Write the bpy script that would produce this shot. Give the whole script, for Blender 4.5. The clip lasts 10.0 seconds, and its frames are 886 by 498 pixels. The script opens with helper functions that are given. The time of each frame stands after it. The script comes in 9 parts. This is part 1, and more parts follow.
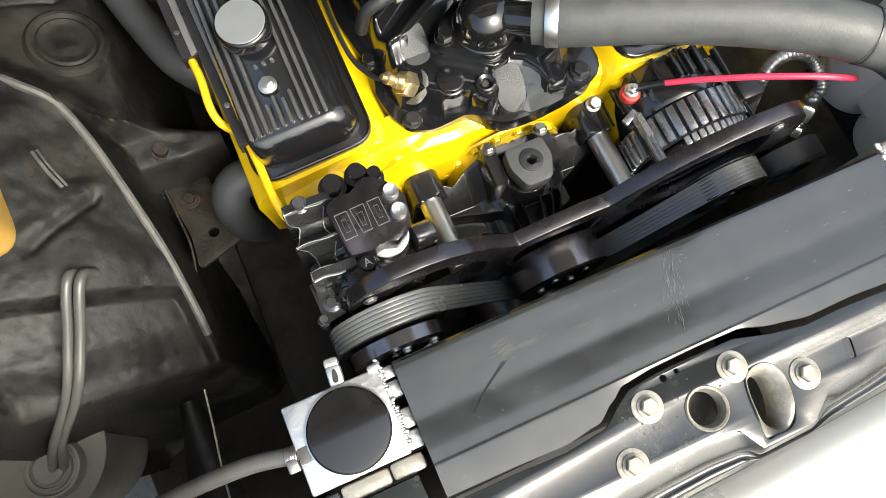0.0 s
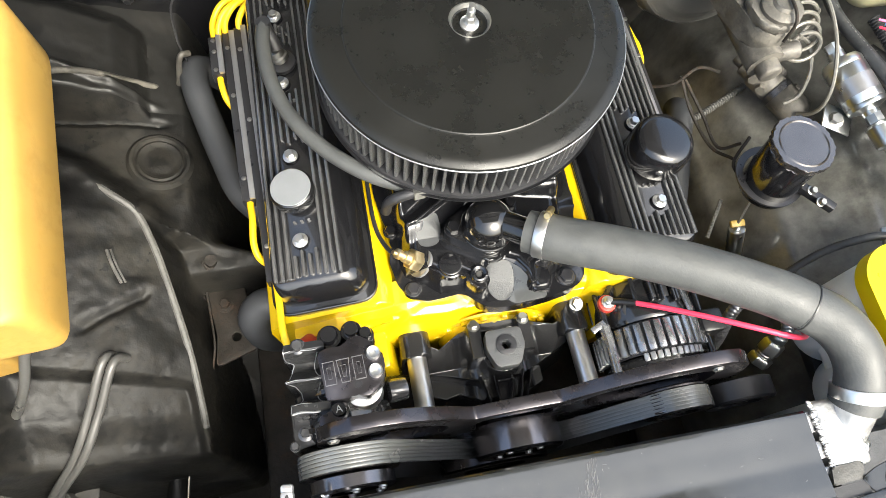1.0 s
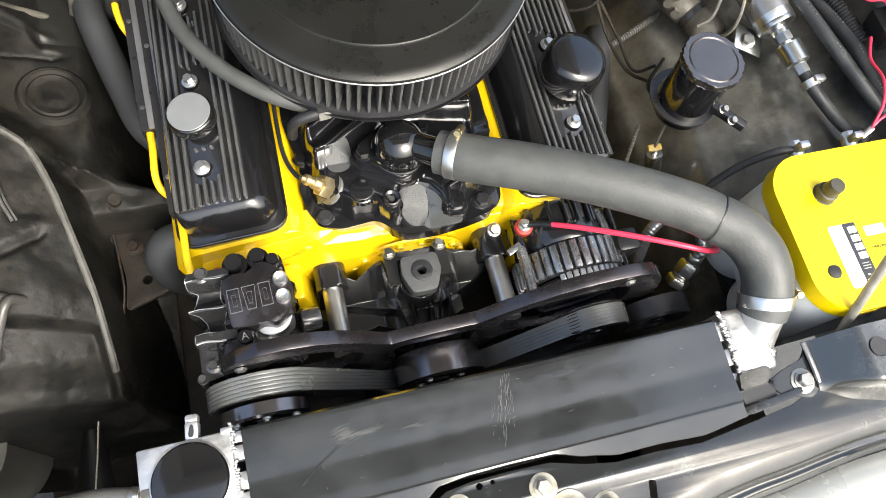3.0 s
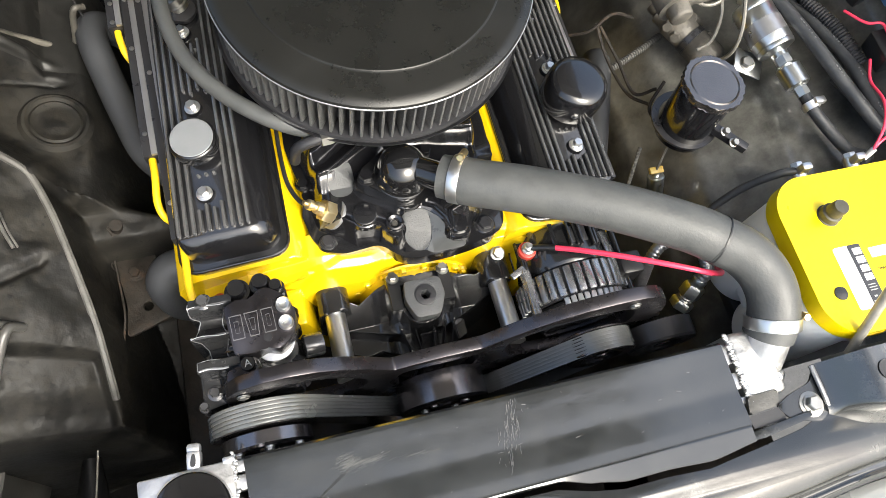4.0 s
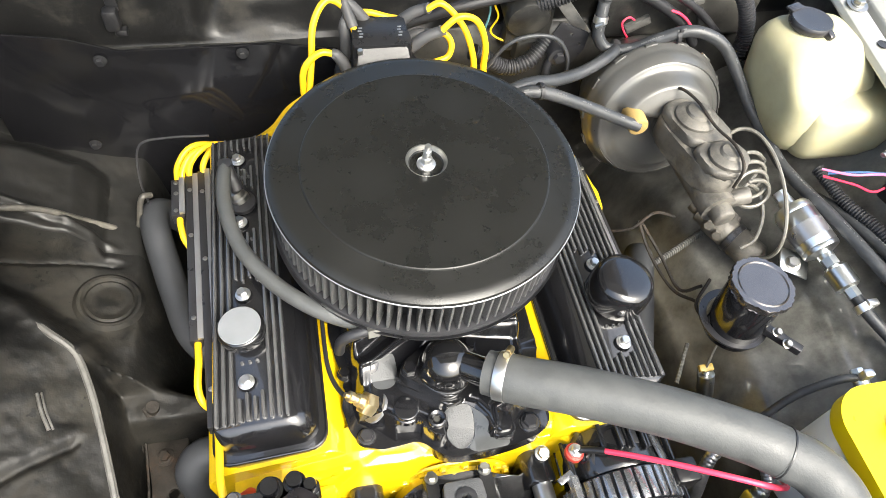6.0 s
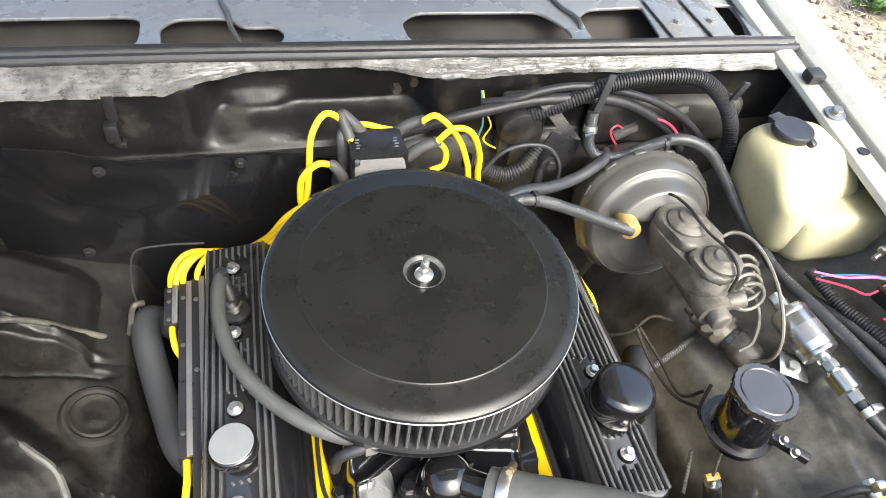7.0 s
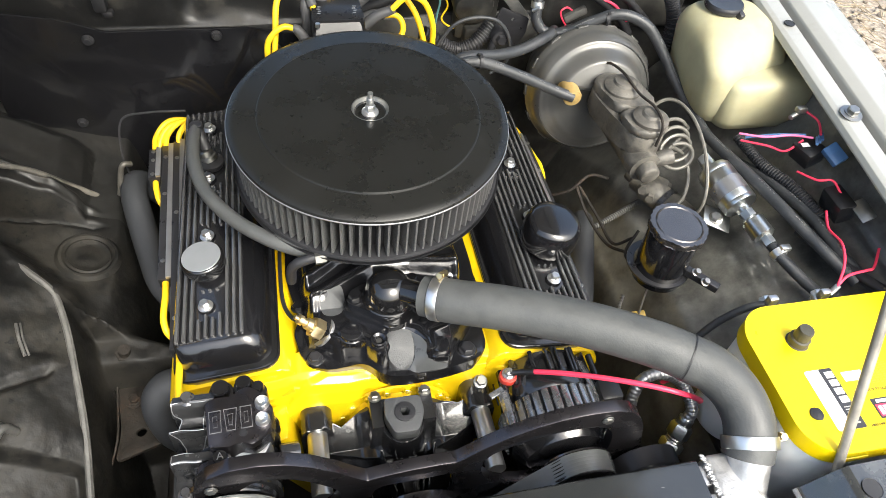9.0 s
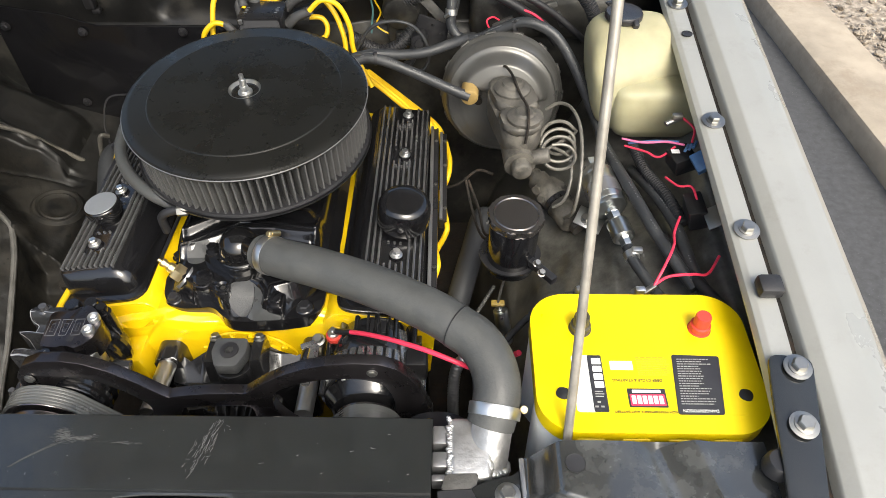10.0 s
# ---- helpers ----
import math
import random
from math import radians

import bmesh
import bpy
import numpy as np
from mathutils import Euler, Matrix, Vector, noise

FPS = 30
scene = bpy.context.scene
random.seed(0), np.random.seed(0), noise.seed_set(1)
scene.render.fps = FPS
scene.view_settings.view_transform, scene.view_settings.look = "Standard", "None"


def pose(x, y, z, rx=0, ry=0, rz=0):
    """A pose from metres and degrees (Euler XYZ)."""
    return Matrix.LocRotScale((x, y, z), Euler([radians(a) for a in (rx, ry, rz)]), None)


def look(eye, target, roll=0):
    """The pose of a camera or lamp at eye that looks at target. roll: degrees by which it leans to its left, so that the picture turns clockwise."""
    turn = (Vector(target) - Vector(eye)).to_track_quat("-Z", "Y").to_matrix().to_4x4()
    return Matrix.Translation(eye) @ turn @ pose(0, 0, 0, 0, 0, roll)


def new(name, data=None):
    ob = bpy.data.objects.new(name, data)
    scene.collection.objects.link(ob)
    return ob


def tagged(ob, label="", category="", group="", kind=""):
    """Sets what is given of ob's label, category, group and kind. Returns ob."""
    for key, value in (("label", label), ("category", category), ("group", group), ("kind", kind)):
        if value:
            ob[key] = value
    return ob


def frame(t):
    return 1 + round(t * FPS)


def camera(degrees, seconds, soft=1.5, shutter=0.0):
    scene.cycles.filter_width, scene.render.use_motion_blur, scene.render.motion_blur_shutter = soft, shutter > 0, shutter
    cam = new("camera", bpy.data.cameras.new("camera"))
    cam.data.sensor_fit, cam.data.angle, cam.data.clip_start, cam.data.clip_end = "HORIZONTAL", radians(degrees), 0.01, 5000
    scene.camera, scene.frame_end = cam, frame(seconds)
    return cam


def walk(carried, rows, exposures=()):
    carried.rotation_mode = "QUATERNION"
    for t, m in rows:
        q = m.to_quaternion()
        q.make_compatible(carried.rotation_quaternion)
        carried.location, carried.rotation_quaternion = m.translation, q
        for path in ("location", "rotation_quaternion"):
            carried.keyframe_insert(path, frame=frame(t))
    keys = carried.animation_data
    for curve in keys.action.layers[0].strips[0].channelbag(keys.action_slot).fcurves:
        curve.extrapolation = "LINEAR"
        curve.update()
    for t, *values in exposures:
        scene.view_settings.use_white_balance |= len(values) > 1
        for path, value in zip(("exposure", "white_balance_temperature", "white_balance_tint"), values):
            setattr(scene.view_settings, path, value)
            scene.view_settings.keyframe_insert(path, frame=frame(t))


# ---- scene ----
cam = camera(65.9, 10.0, soft=0.5)
PATH = [
    (0, (-0.241, -0.523, 1.412), (0.09, -0.094, -0.514), 14.4),
    (0.2, (-0.200, -0.519, 1.433), (0.074, -0.028, -0.487), 10.7),
    (0.3, (-0.187, -0.519, 1.458), (0.120, 0.037, -0.439), 12.4),
    (0.5, (-0.163, -0.514, 1.503), (0.148, 0.105, -0.373), 14.1),
    (0.7, (-0.145, -0.527, 1.527), (0.134, 0.192, -0.319), 10.2),
    (1, (-0.161, -0.508, 1.556), (0.085, 0.229, -0.287), 8.5),
    (1.2, (-0.155, -0.499, 1.570), (0.092, 0.223, -0.279), 8.8),
    (1.5, (-0.166, -0.507, 1.577), (0.138, 0.251, -0.248), 10.7),
    (2, (-0.155, -0.559, 1.562), (0.224, 0.138, -0.273), 16.3),
    (2.2, (-0.143, -0.574, 1.543), (0.247, 0.094, -0.301), 18.2),
    (3.5, (-0.122, -0.553, 1.52), (0.243, 0.069, -0.345), 17.5),
    (4, (-0.127, -0.555, 1.518), (0.26, 0.128, -0.322), 16.6),
    (4.5, (-0.122, -0.558, 1.502), (0.264, 0.158, -0.325), 15.4),
    (5, (-0.116, -0.548, 1.482), (0.245, 0.184, -0.343), 13.5),
    (5.5, (-0.13, -0.528, 1.5), (0.257, 0.406, -0.226), 11.2),
    (6, (-0.137, -0.52, 1.523), (0.235, 0.602, -0.091), 8.6),
    (6.2, (-0.146, -0.508, 1.533), (0.227, 0.668, -0.041), 8.4),
    (7.3, (-0.141, -0.494, 1.535), (0.309, 0.824, 0.099), 7.5),
    (7.5, (-0.121, -0.497, 1.531), (0.328, 0.815, 0.089), 6.9),
    (8, (-0.077, -0.526, 1.522), (0.36, 0.748, 0.043), 7.2),
    (8.5, (-0.087, -0.597, 1.505), (0.354, 0.586, -0.047), 6.2),
    (8.7, (-0.082, -0.632, 1.510), (0.345, 0.563, -0.036), 8.1),
    (9, (-0.095, -0.701, 1.507), (0.29, 0.548, -0.006), 7.4),
    (9.2, (-0.062, -0.739, 1.503), (0.300, 0.519, -0.009), 5.3),
    (9.5, (0.065, -0.8, 1.512), (0.351, 0.541, 0.056), 3.2),
    (9.7, (0.170, -0.839, 1.510), (0.322, 0.531, 0.060), 1.0),
    (10, (0.315, -0.86, 1.529), (0.277, 0.505, 0.068), -0.8),
]
EXPOSURES = [(0, 1.54, 6330, 2), (0.5, 1.77, 6300, 2), (1.5, 2.04, 6250, 3), (2.2, 1.80, 6150, 3), (3.5, 1.62, 6350, 4), (4.0, 1.69, 6300, 4), (5.0, 1.85, 6250, 4), (6.0, 2.12, 6200, 4), (7.5, 2.00, 6080, 4), (8.5, 1.95, 6050, 4), (9.0, 1.60, 6150, 4), (9.5, 1.44, 6250, 5), (10, 1.01, 6300, 5)]
walk(cam, [(t, look(eye, target, roll)) for t, eye, target, roll in PATH], EXPOSURES)

# ---- light: a bright, thinly clouded sky ----
world = bpy.data.worlds.new("sky")
scene.world = world
world.use_nodes = True
wn = world.node_tree
sky = wn.nodes.new("ShaderNodeTexSky")
sky.sky_type = "NISHITA"
sky.sun_disc = False
sky.sun_elevation, sky.sun_rotation = radians(50), radians(156)
sky.dust_density, sky.ozone_density = 8.0, 1.0
wn.links.new(sky.outputs[0], wn.nodes["Background"].inputs[0])
wn.nodes["Background"].inputs[1].default_value = 0.15
sun_data = bpy.data.lights.new("sun", "SUN")
sun_data.energy, sun_data.angle, sun_data.color = 1.0, radians(30), (1.0, 0.98, 0.95)
sun = new("sun", sun_data)
sun.matrix_world = look((2.0, -4.4, 6.6), (0, 0, 0.8))


# ---- materials ----
def mat(name, base, rough=0.5, metal=0.0, var=0.2, scale=25.0, bump=0.15, bscale=250.0, dust=None, dust_at=(0.5, 0.7), dust_scale=8.0,
        coat=0.0, rvar=0.12, specks=None, sub=0.0, spec=0.5):
    m = bpy.data.materials.new(name)
    m.use_nodes = True
    nt = m.node_tree
    bs = nt.nodes["Principled BSDF"]
    tc = nt.nodes.new("ShaderNodeTexCoord")

    def noise_tex(sc, detail=5.0, rough_n=0.6):
        n = nt.nodes.new("ShaderNodeTexNoise")
        n.inputs["Scale"].default_value, n.inputs["Detail"].default_value, n.inputs["Roughness"].default_value = sc, detail, rough_n
        nt.links.new(tc.outputs["Object"], n.inputs["Vector"])
        return n

    def mix(fac, a, b):
        x = nt.nodes.new("ShaderNodeMix")
        x.data_type = "RGBA"
        nt.links.new(fac, x.inputs[0])
        for sock, v in ((x.inputs[6], a), (x.inputs[7], b)):
            if isinstance(v, tuple):
                sock.default_value = (*v[:3], 1)
            else:
                nt.links.new(v, sock)
        return x.outputs[2]

    def ramp(src, lo, hi):
        r = nt.nodes.new("ShaderNodeMapRange")
        r.inputs["From Min"].default_value, r.inputs["From Max"].default_value = lo, hi
        nt.links.new(src, r.inputs["Value"])
        return r.outputs[0]

    n1 = noise_tex(scale)
    lo = tuple(c * (1 - var) for c in base)
    hi = tuple(min(1, c * (1 + var)) for c in base)
    col = mix(ramp(n1.outputs[0], 0.3, 0.7), lo, hi)
    rough_out = ramp(n1.outputs[0], 0.2, 0.8)
    rr = nt.nodes.new("ShaderNodeMapRange")
    rr.inputs["To Min"].default_value, rr.inputs["To Max"].default_value = max(0.02, rough - rvar), min(1, rough + rvar)
    nt.links.new(rough_out, rr.inputs["Value"])
    rough_sock = rr.outputs[0]
    if dust:
        n2 = noise_tex(dust_scale, 8.0, 0.65)
        n5 = noise_tex(dust_scale * 7, 6.0, 0.7)
        su = nt.nodes.new("ShaderNodeMath")
        su.operation = "MULTIPLY_ADD"
        su.inputs[1].default_value = 0.45
        nt.links.new(n5.outputs[0], su.inputs[0])
        of = nt.nodes.new("ShaderNodeMath")
        of.operation = "SUBTRACT"
        of.inputs[1].default_value = 0.225
        nt.links.new(n2.outputs[0], of.inputs[0])
        nt.links.new(of.outputs[0], su.inputs[2])
        f = ramp(su.outputs[0], *dust_at)
        col = mix(f, col, dust)
        ad = nt.nodes.new("ShaderNodeMath")
        ad.operation, ad.use_clamp = "MULTIPLY_ADD", True
        ad.inputs[1].default_value = 0.35
        nt.links.new(f, ad.inputs[0])
        nt.links.new(rough_sock, ad.inputs[2])
        rough_sock = ad.outputs[0]
    if specks:
        n4 = noise_tex(specks[1], 3.0)
        col = mix(ramp(n4.outputs[0], specks[2], specks[2] + 0.04), col, specks[0])
    nt.links.new(col, bs.inputs["Base Color"])
    nt.links.new(rough_sock, bs.inputs["Roughness"])
    bs.inputs["Metallic"].default_value = metal
    bs.inputs["Specular IOR Level"].default_value = spec
    bs.inputs["Coat Weight"].default_value = coat
    bs.inputs["Coat Roughness"].default_value = 0.06
    if sub:
        bs.inputs["Subsurface Weight"].default_value = sub
        bs.inputs["Subsurface Radius"].default_value = (0.02, 0.015, 0.008)
    if bump:
        n3 = noise_tex(bscale, 3.0)
        b = nt.nodes.new("ShaderNodeBump")
        b.inputs["Strength"].default_value, b.inputs["Distance"].default_value = bump, 0.0015
        nt.links.new(n3.outputs[0], b.inputs["Height"])
        nt.links.new(b.outputs[0], bs.inputs["Normal"])
    return m


M_LID = mat("satin_black_lid", (0.007, 0.0072, 0.0068), 0.15, var=0.06, scale=14, bump=0.04, bscale=600, dust=(0.0108, 0.0108, 0.0098), dust_at=(0.2, 0.9), dust_scale=14, rvar=0.02, spec=0.35)
M_ENGINE_BLACK = mat("gloss_black_enamel", (0.007, 0.007, 0.008), 0.17, bump=0.14, bscale=260, rvar=0.05, coat=0.6)
M_CAST_BLACK = mat("black_cast_iron_paint", (0.012, 0.012, 0.013), 0.2, bump=0.14, bscale=220, rvar=0.08, coat=0.7)
M_SMOOTH_PAD = mat("smooth_pad_sky_sheen", (0.055, 0.057, 0.058), 0.32, bump=0.1)
M_GREY_PAD = mat("bare_textured_pad", (0.046, 0.0475, 0.049), 0.45, bump=0.6, bscale=500)
M_YELLOW = mat("gloss_yellow_engine_paint", (0.72, 0.485, 0.004), 0.22, var=0.07, scale=18, bump=0.25, bscale=160, rvar=0.06, coat=0.6)
M_WIRE_YELLOW = mat("yellow_silicone_wire", (0.85, 0.55, 0.01), 0.4, var=0.08, bump=0.05)
M_COVER = mat("black_powder_coat", (0.008, 0.008, 0.009), 0.17, bump=0.15, bscale=400, rvar=0.06, coat=0.8)
# fins paler than the cover's black, to paint the light on their tops
M_FIN = mat("highlit_black_fins", (0.06, 0.06, 0.061), 0.2, metal=0.0, var=0.2, bump=0.1, coat=0.9, spec=0.8)
M_TOOTH = mat("dark_grey_cast_teeth", (0.36, 0.36, 0.363), 0.26, metal=0.8, var=0.2, bump=0.3, coat=0.3)
M_GLOSS = mat("mirror_gloss_black", (0.007, 0.007, 0.0075), 0.10, var=0.1, bump=0.02, rvar=0.02, coat=0.6)
M_SATIN_GREY = mat("satin_grey_sheen_and_print", (0.22, 0.23, 0.242), 0.36, metal=0.35, var=0.08, bump=0.1, bscale=700)
M_BLACK_SATIN = mat("satin_black_metal", (0.018, 0.018, 0.02), 0.32, var=0.2, bump=0.08)
M_ANOD = mat("black_anodised_aluminium", (0.070, 0.065, 0.070), 0.28, metal=0.9, var=0.15, bump=0.08, bscale=700)
M_PULLEY = mat("black_anodised_pulley", (0.19, 0.178, 0.182), 0.2, metal=0.95, var=0.12, bump=0.05)
M_CHROME = mat("polished_steel", (0.74, 0.74, 0.73), 0.36, metal=1.0, var=0.08, bump=0.03, rvar=0.05)
M_STEEL = mat("zinc_plated_steel", (0.35, 0.345, 0.325), 0.38, metal=1.0, var=0.15, bump=0.1)
M_ALU = mat("welded_aluminium", (0.58, 0.58, 0.58), 0.44, metal=0.9, var=0.2, scale=40, bump=1.0, bscale=60, rvar=0.12)
M_ZINC = mat("bright_zinc_canister", (0.60, 0.615, 0.605), 0.30, metal=1.0, var=0.06, bump=0.04, rvar=0.04)
M_BRASS = mat("brass", (0.74, 0.60, 0.34), 0.35, metal=1.0, var=0.2, bump=0.15)
M_RUBBER = mat("grey_black_rubber_hose", (0.030, 0.032, 0.035), 0.42, var=0.2, scale=40, bump=0.2, bscale=300, dust=(0.07, 0.071, 0.071), dust_at=(0.5, 0.85), dust_scale=16)
M_HOSE = mat("dusty_grey_radiator_hose", (0.056, 0.058, 0.0575), 0.48, var=0.15, scale=30, bump=0.25, bscale=300, dust=(0.080, 0.082, 0.079), dust_at=(0.45, 0.85), dust_scale=45)
M_SEAL = mat("black_weatherstrip", (0.022, 0.022, 0.023), 0.42, var=0.3, scale=30, bump=0.25, bscale=200, dust=(0.06, 0.057, 0.05), dust_at=(0.6, 0.95), dust_scale=20)
M_RUBBER_DK = mat("black_rubber", (0.018, 0.018, 0.02), 0.5, var=0.25, bump=0.2)
M_BELT = mat("ribbed_belt_rubber", (0.095, 0.098, 0.096), 0.22, spec=0.9, var=0.12, bump=0.08, bscale=500)
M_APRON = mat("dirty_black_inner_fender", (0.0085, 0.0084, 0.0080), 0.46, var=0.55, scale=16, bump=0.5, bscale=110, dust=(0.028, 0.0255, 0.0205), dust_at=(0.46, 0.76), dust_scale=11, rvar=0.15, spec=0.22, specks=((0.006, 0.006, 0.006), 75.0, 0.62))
# base and pale layer lifted here to paint sky glare over the oily black
M_APRON_R = mat("oily_black_fender_with_glare", (0.045, 0.045, 0.041), 0.32, var=0.5, scale=14, bump=0.2, bscale=60, dust=(0.25, 0.247, 0.224), dust_at=(0.38, 0.85), dust_scale=6, rvar=0.08, coat=0.5, spec=0.8, specks=((0.12, 0.115, 0.10), 90.0, 0.74))
M_FIREWALL = mat("gloss_black_firewall", (0.007, 0.007, 0.008), 0.08, spec=0.32, var=0.3, scale=6, bump=0.12, bscale=30, dust=(0.013, 0.0125, 0.011), dust_at=(0.6, 0.95), dust_scale=5, rvar=0.04)
M_FW_DIRTY = mat("dusty_black_firewall_top", (0.009, 0.009, 0.009), 0.35, var=0.4, scale=14, bump=0.4, bscale=60, dust=(0.050, 0.045, 0.036), dust_at=(0.52, 0.90), dust_scale=14, spec=0.35)
M_FW_GREY = mat("dusty_grey_black_firewall", (0.016, 0.016, 0.0155), 0.4, var=0.4, scale=12, bump=0.3, bscale=60, dust=(0.075, 0.071, 0.060), dust_at=(0.42, 0.78), dust_scale=9, spec=0.4)
M_SHROUD = mat("satin_black_radiator_cover", (0.0145, 0.0160, 0.0165), 0.13, var=0.25, scale=9, bump=0.06, bscale=60, dust=(0.026, 0.028, 0.028), dust_at=(0.45, 1.0), dust_scale=6, rvar=0.05, spec=1.0)
M_SUPPORT = mat("black_painted_core_support", (0.016, 0.0175, 0.0182), 0.16, spec=0.8, var=0.25, scale=16, bump=0.10, bscale=60, dust=(0.05, 0.05, 0.047), dust_at=(0.55, 0.9), dust_scale=9, rvar=0.04, specks=((0.01, 0.01, 0.01), 130.0, 0.68))
M_SILVER = mat("grey_silver_body_paint", (0.325, 0.326, 0.305), 0.3, metal=0.25, var=0.06, scale=6, bump=0.05, dust=(0.275, 0.27, 0.243), dust_at=(0.55, 0.9), dust_scale=10, coat=0.3)
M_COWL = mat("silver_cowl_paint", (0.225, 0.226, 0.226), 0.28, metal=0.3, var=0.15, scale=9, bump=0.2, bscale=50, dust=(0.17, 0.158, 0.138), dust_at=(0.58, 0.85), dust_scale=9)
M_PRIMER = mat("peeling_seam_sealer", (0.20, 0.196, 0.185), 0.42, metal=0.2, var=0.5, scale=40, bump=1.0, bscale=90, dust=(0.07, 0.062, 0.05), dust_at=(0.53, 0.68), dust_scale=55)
# dusty silver trough, its base darkened to paint the shade below the cowl
M_TROUGH = mat("dusty_shaded_trough", (0.085, 0.08, 0.074), 0.4, metal=0.3, var=0.35, scale=9, bump=0.3, bscale=50, dust=(0.15, 0.125, 0.095), dust_at=(0.5, 0.8), dust_scale=7)
M_RUST = mat("rusty_dirty_steel", (0.022, 0.019, 0.016), 0.6, metal=0.0, var=0.5, scale=40, bump=0.9, bscale=120, spec=0.25, dust=(0.060, 0.038, 0.025), dust_at=(0.55, 0.75), dust_scale=30)
M_ROD = mat("dull_tan_rod", (0.34, 0.32, 0.28), 0.45, metal=0.5, var=0.25, scale=30, bump=0.2)
M_FLANGE = mat("worn_dirty_flange", (0.085, 0.083, 0.078), 0.5, var=0.35, scale=40, bump=0.6, bscale=150, spec=0.3)
M_BOOSTER = mat("dusty_dark_booster_steel", (0.118, 0.117, 0.111), 0.33, metal=0.5, var=0.15, scale=10, bump=0.1, dust=(0.145, 0.14, 0.127), dust_at=(0.5, 0.8), dust_scale=10)
M_IRON = mat("grimy_cast_iron", (0.100, 0.094, 0.083), 0.52, metal=0.35, var=0.35, scale=40, bump=0.45, bscale=160, dust=(0.165, 0.153, 0.13), dust_at=(0.48, 0.64), dust_scale=30)
M_BOTTLE = mat("yellowed_white_plastic", (0.36, 0.338, 0.21), 0.55, var=0.15, scale=14, bump=0.1, bscale=60, dust=(0.34, 0.30, 0.18), dust_at=(0.5, 0.8), dust_scale=7, sub=0.25)
M_AMBER = mat("aged_amber_plastic", (0.40, 0.245, 0.055), 0.48, var=0.1, scale=10, bump=0.15, bscale=60, dust=(0.30, 0.18, 0.04), dust_at=(0.5, 0.8), dust_scale=7, sub=0.25)
M_BATT_YELLOW = mat("bright_yellow_plastic", (0.82, 0.615, 0.0), 0.36, var=0.04, scale=12, bump=0.08, bscale=200)
M_BATT_GREY = mat("light_grey_battery_case", (0.78, 0.80, 0.79), 0.42, var=0.08, scale=12, bump=0.1)
M_BLACK_PLASTIC = mat("black_plastic", (0.012, 0.012, 0.013), 0.38, bump=0.15)
M_CAP = mat("grey_black_plastic_cap", (0.026, 0.0255, 0.028), 0.24, var=0.15, bump=0.1)
M_BARE = mat("worn_bare_tan_steel", (0.30, 0.285, 0.245), 0.42, metal=0.35, var=0.3, scale=60, bump=0.25, dust=(0.20, 0.175, 0.125), dust_at=(0.45, 0.75), dust_scale=40)
M_PIPE = mat("dull_plated_pipe", (0.15, 0.143, 0.125), 0.40, metal=0.3, var=0.25, scale=60, bump=0.1)
M_EDGE = mat("bare_aluminium_and_glint", (0.36, 0.36, 0.37), 0.35, metal=0.8, var=0.1, bump=0.1)
M_HOOD_UNDER = mat("dull_silver_hood_underside", (0.40, 0.40, 0.39), 0.5, metal=0.2, var=0.15)
M_COIL = mat("glossy_black_moulding", (0.014, 0.014, 0.015), 0.30, var=0.2, bump=0.12, spec=0.35)
M_GREY_BOOT = mat("grey_silicone_boot", (0.055, 0.055, 0.056), 0.55, var=0.12, bump=0.1)
M_RED = mat("red_insulation", (0.78, 0.045, 0.10), 0.35, var=0.06, bump=0.03)
M_RED_CAP = mat("red_plastic_cap", (0.55, 0.05, 0.035), 0.42, var=0.06)
M_BLUE = mat("blue_connector", (0.09, 0.19, 0.38), 0.4)
M_PINK = mat("pink_wire", (0.75, 0.18, 0.35), 0.4)
M_WHITE = mat("white_label", (0.78, 0.78, 0.76), 0.5, var=0.04, bump=0)
M_INK = mat("black_label_ink", (0.03, 0.03, 0.035), 0.45, bump=0)
M_CORRUGATED = mat("black_split_conduit", (0.022, 0.022, 0.024), 0.5, bump=0.1)
M_CAP_BLACK = mat("shiny_violet_black_cap", (0.17, 0.158, 0.152), 0.24, metal=0.9, var=0.1, bump=0.04, rvar=0.03)
M_WHEELHOUSE = mat("smooth_dark_wheelhouse", (0.014, 0.0138, 0.013), 0.42, var=0.35, scale=7, bump=0.25, bscale=120, dust=(0.026, 0.024, 0.020), dust_at=(0.52, 0.8), dust_scale=8, spec=0.35)
# gloss black whose pale layer stands in for the sky it mirrors
M_BULKHEAD = mat("gloss_bulkhead_paled_for_sky", (0.034, 0.0355, 0.035), 0.18, var=0.25, scale=14, bump=0.12, bscale=40, dust=(0.12, 0.121, 0.113), dust_at=(0.45, 0.9), dust_scale=7, rvar=0.04, coat=0.9, spec=0.9)
M_ASPHALT = mat("asphalt", (0.055, 0.056, 0.058), 0.85, var=0.3, scale=40, bump=0.8, bscale=140, specks=((0.13, 0.13, 0.13), 220.0, 0.66))
M_CONCRETE = mat("tan_concrete", (0.31, 0.265, 0.205), 0.85, var=0.2, scale=7, bump=0.6, bscale=90, dust=(0.24, 0.195, 0.145), dust_at=(0.5, 0.8), dust_scale=5)
M_GRAVEL = mat("pale_gravel", (0.29, 0.25, 0.20), 0.85, var=0.6, scale=45, bump=0.9, bscale=60, dust=(0.17, 0.135, 0.10), dust_at=(0.48, 0.7), dust_scale=30)
M_LEAF = mat("green_leaf", (0.07, 0.15, 0.03), 0.5, var=0.3)
M_COATED = mat("dark_grey_ceramic_coating", (0.032, 0.034, 0.038), 0.55, var=0.12, bump=0.15)
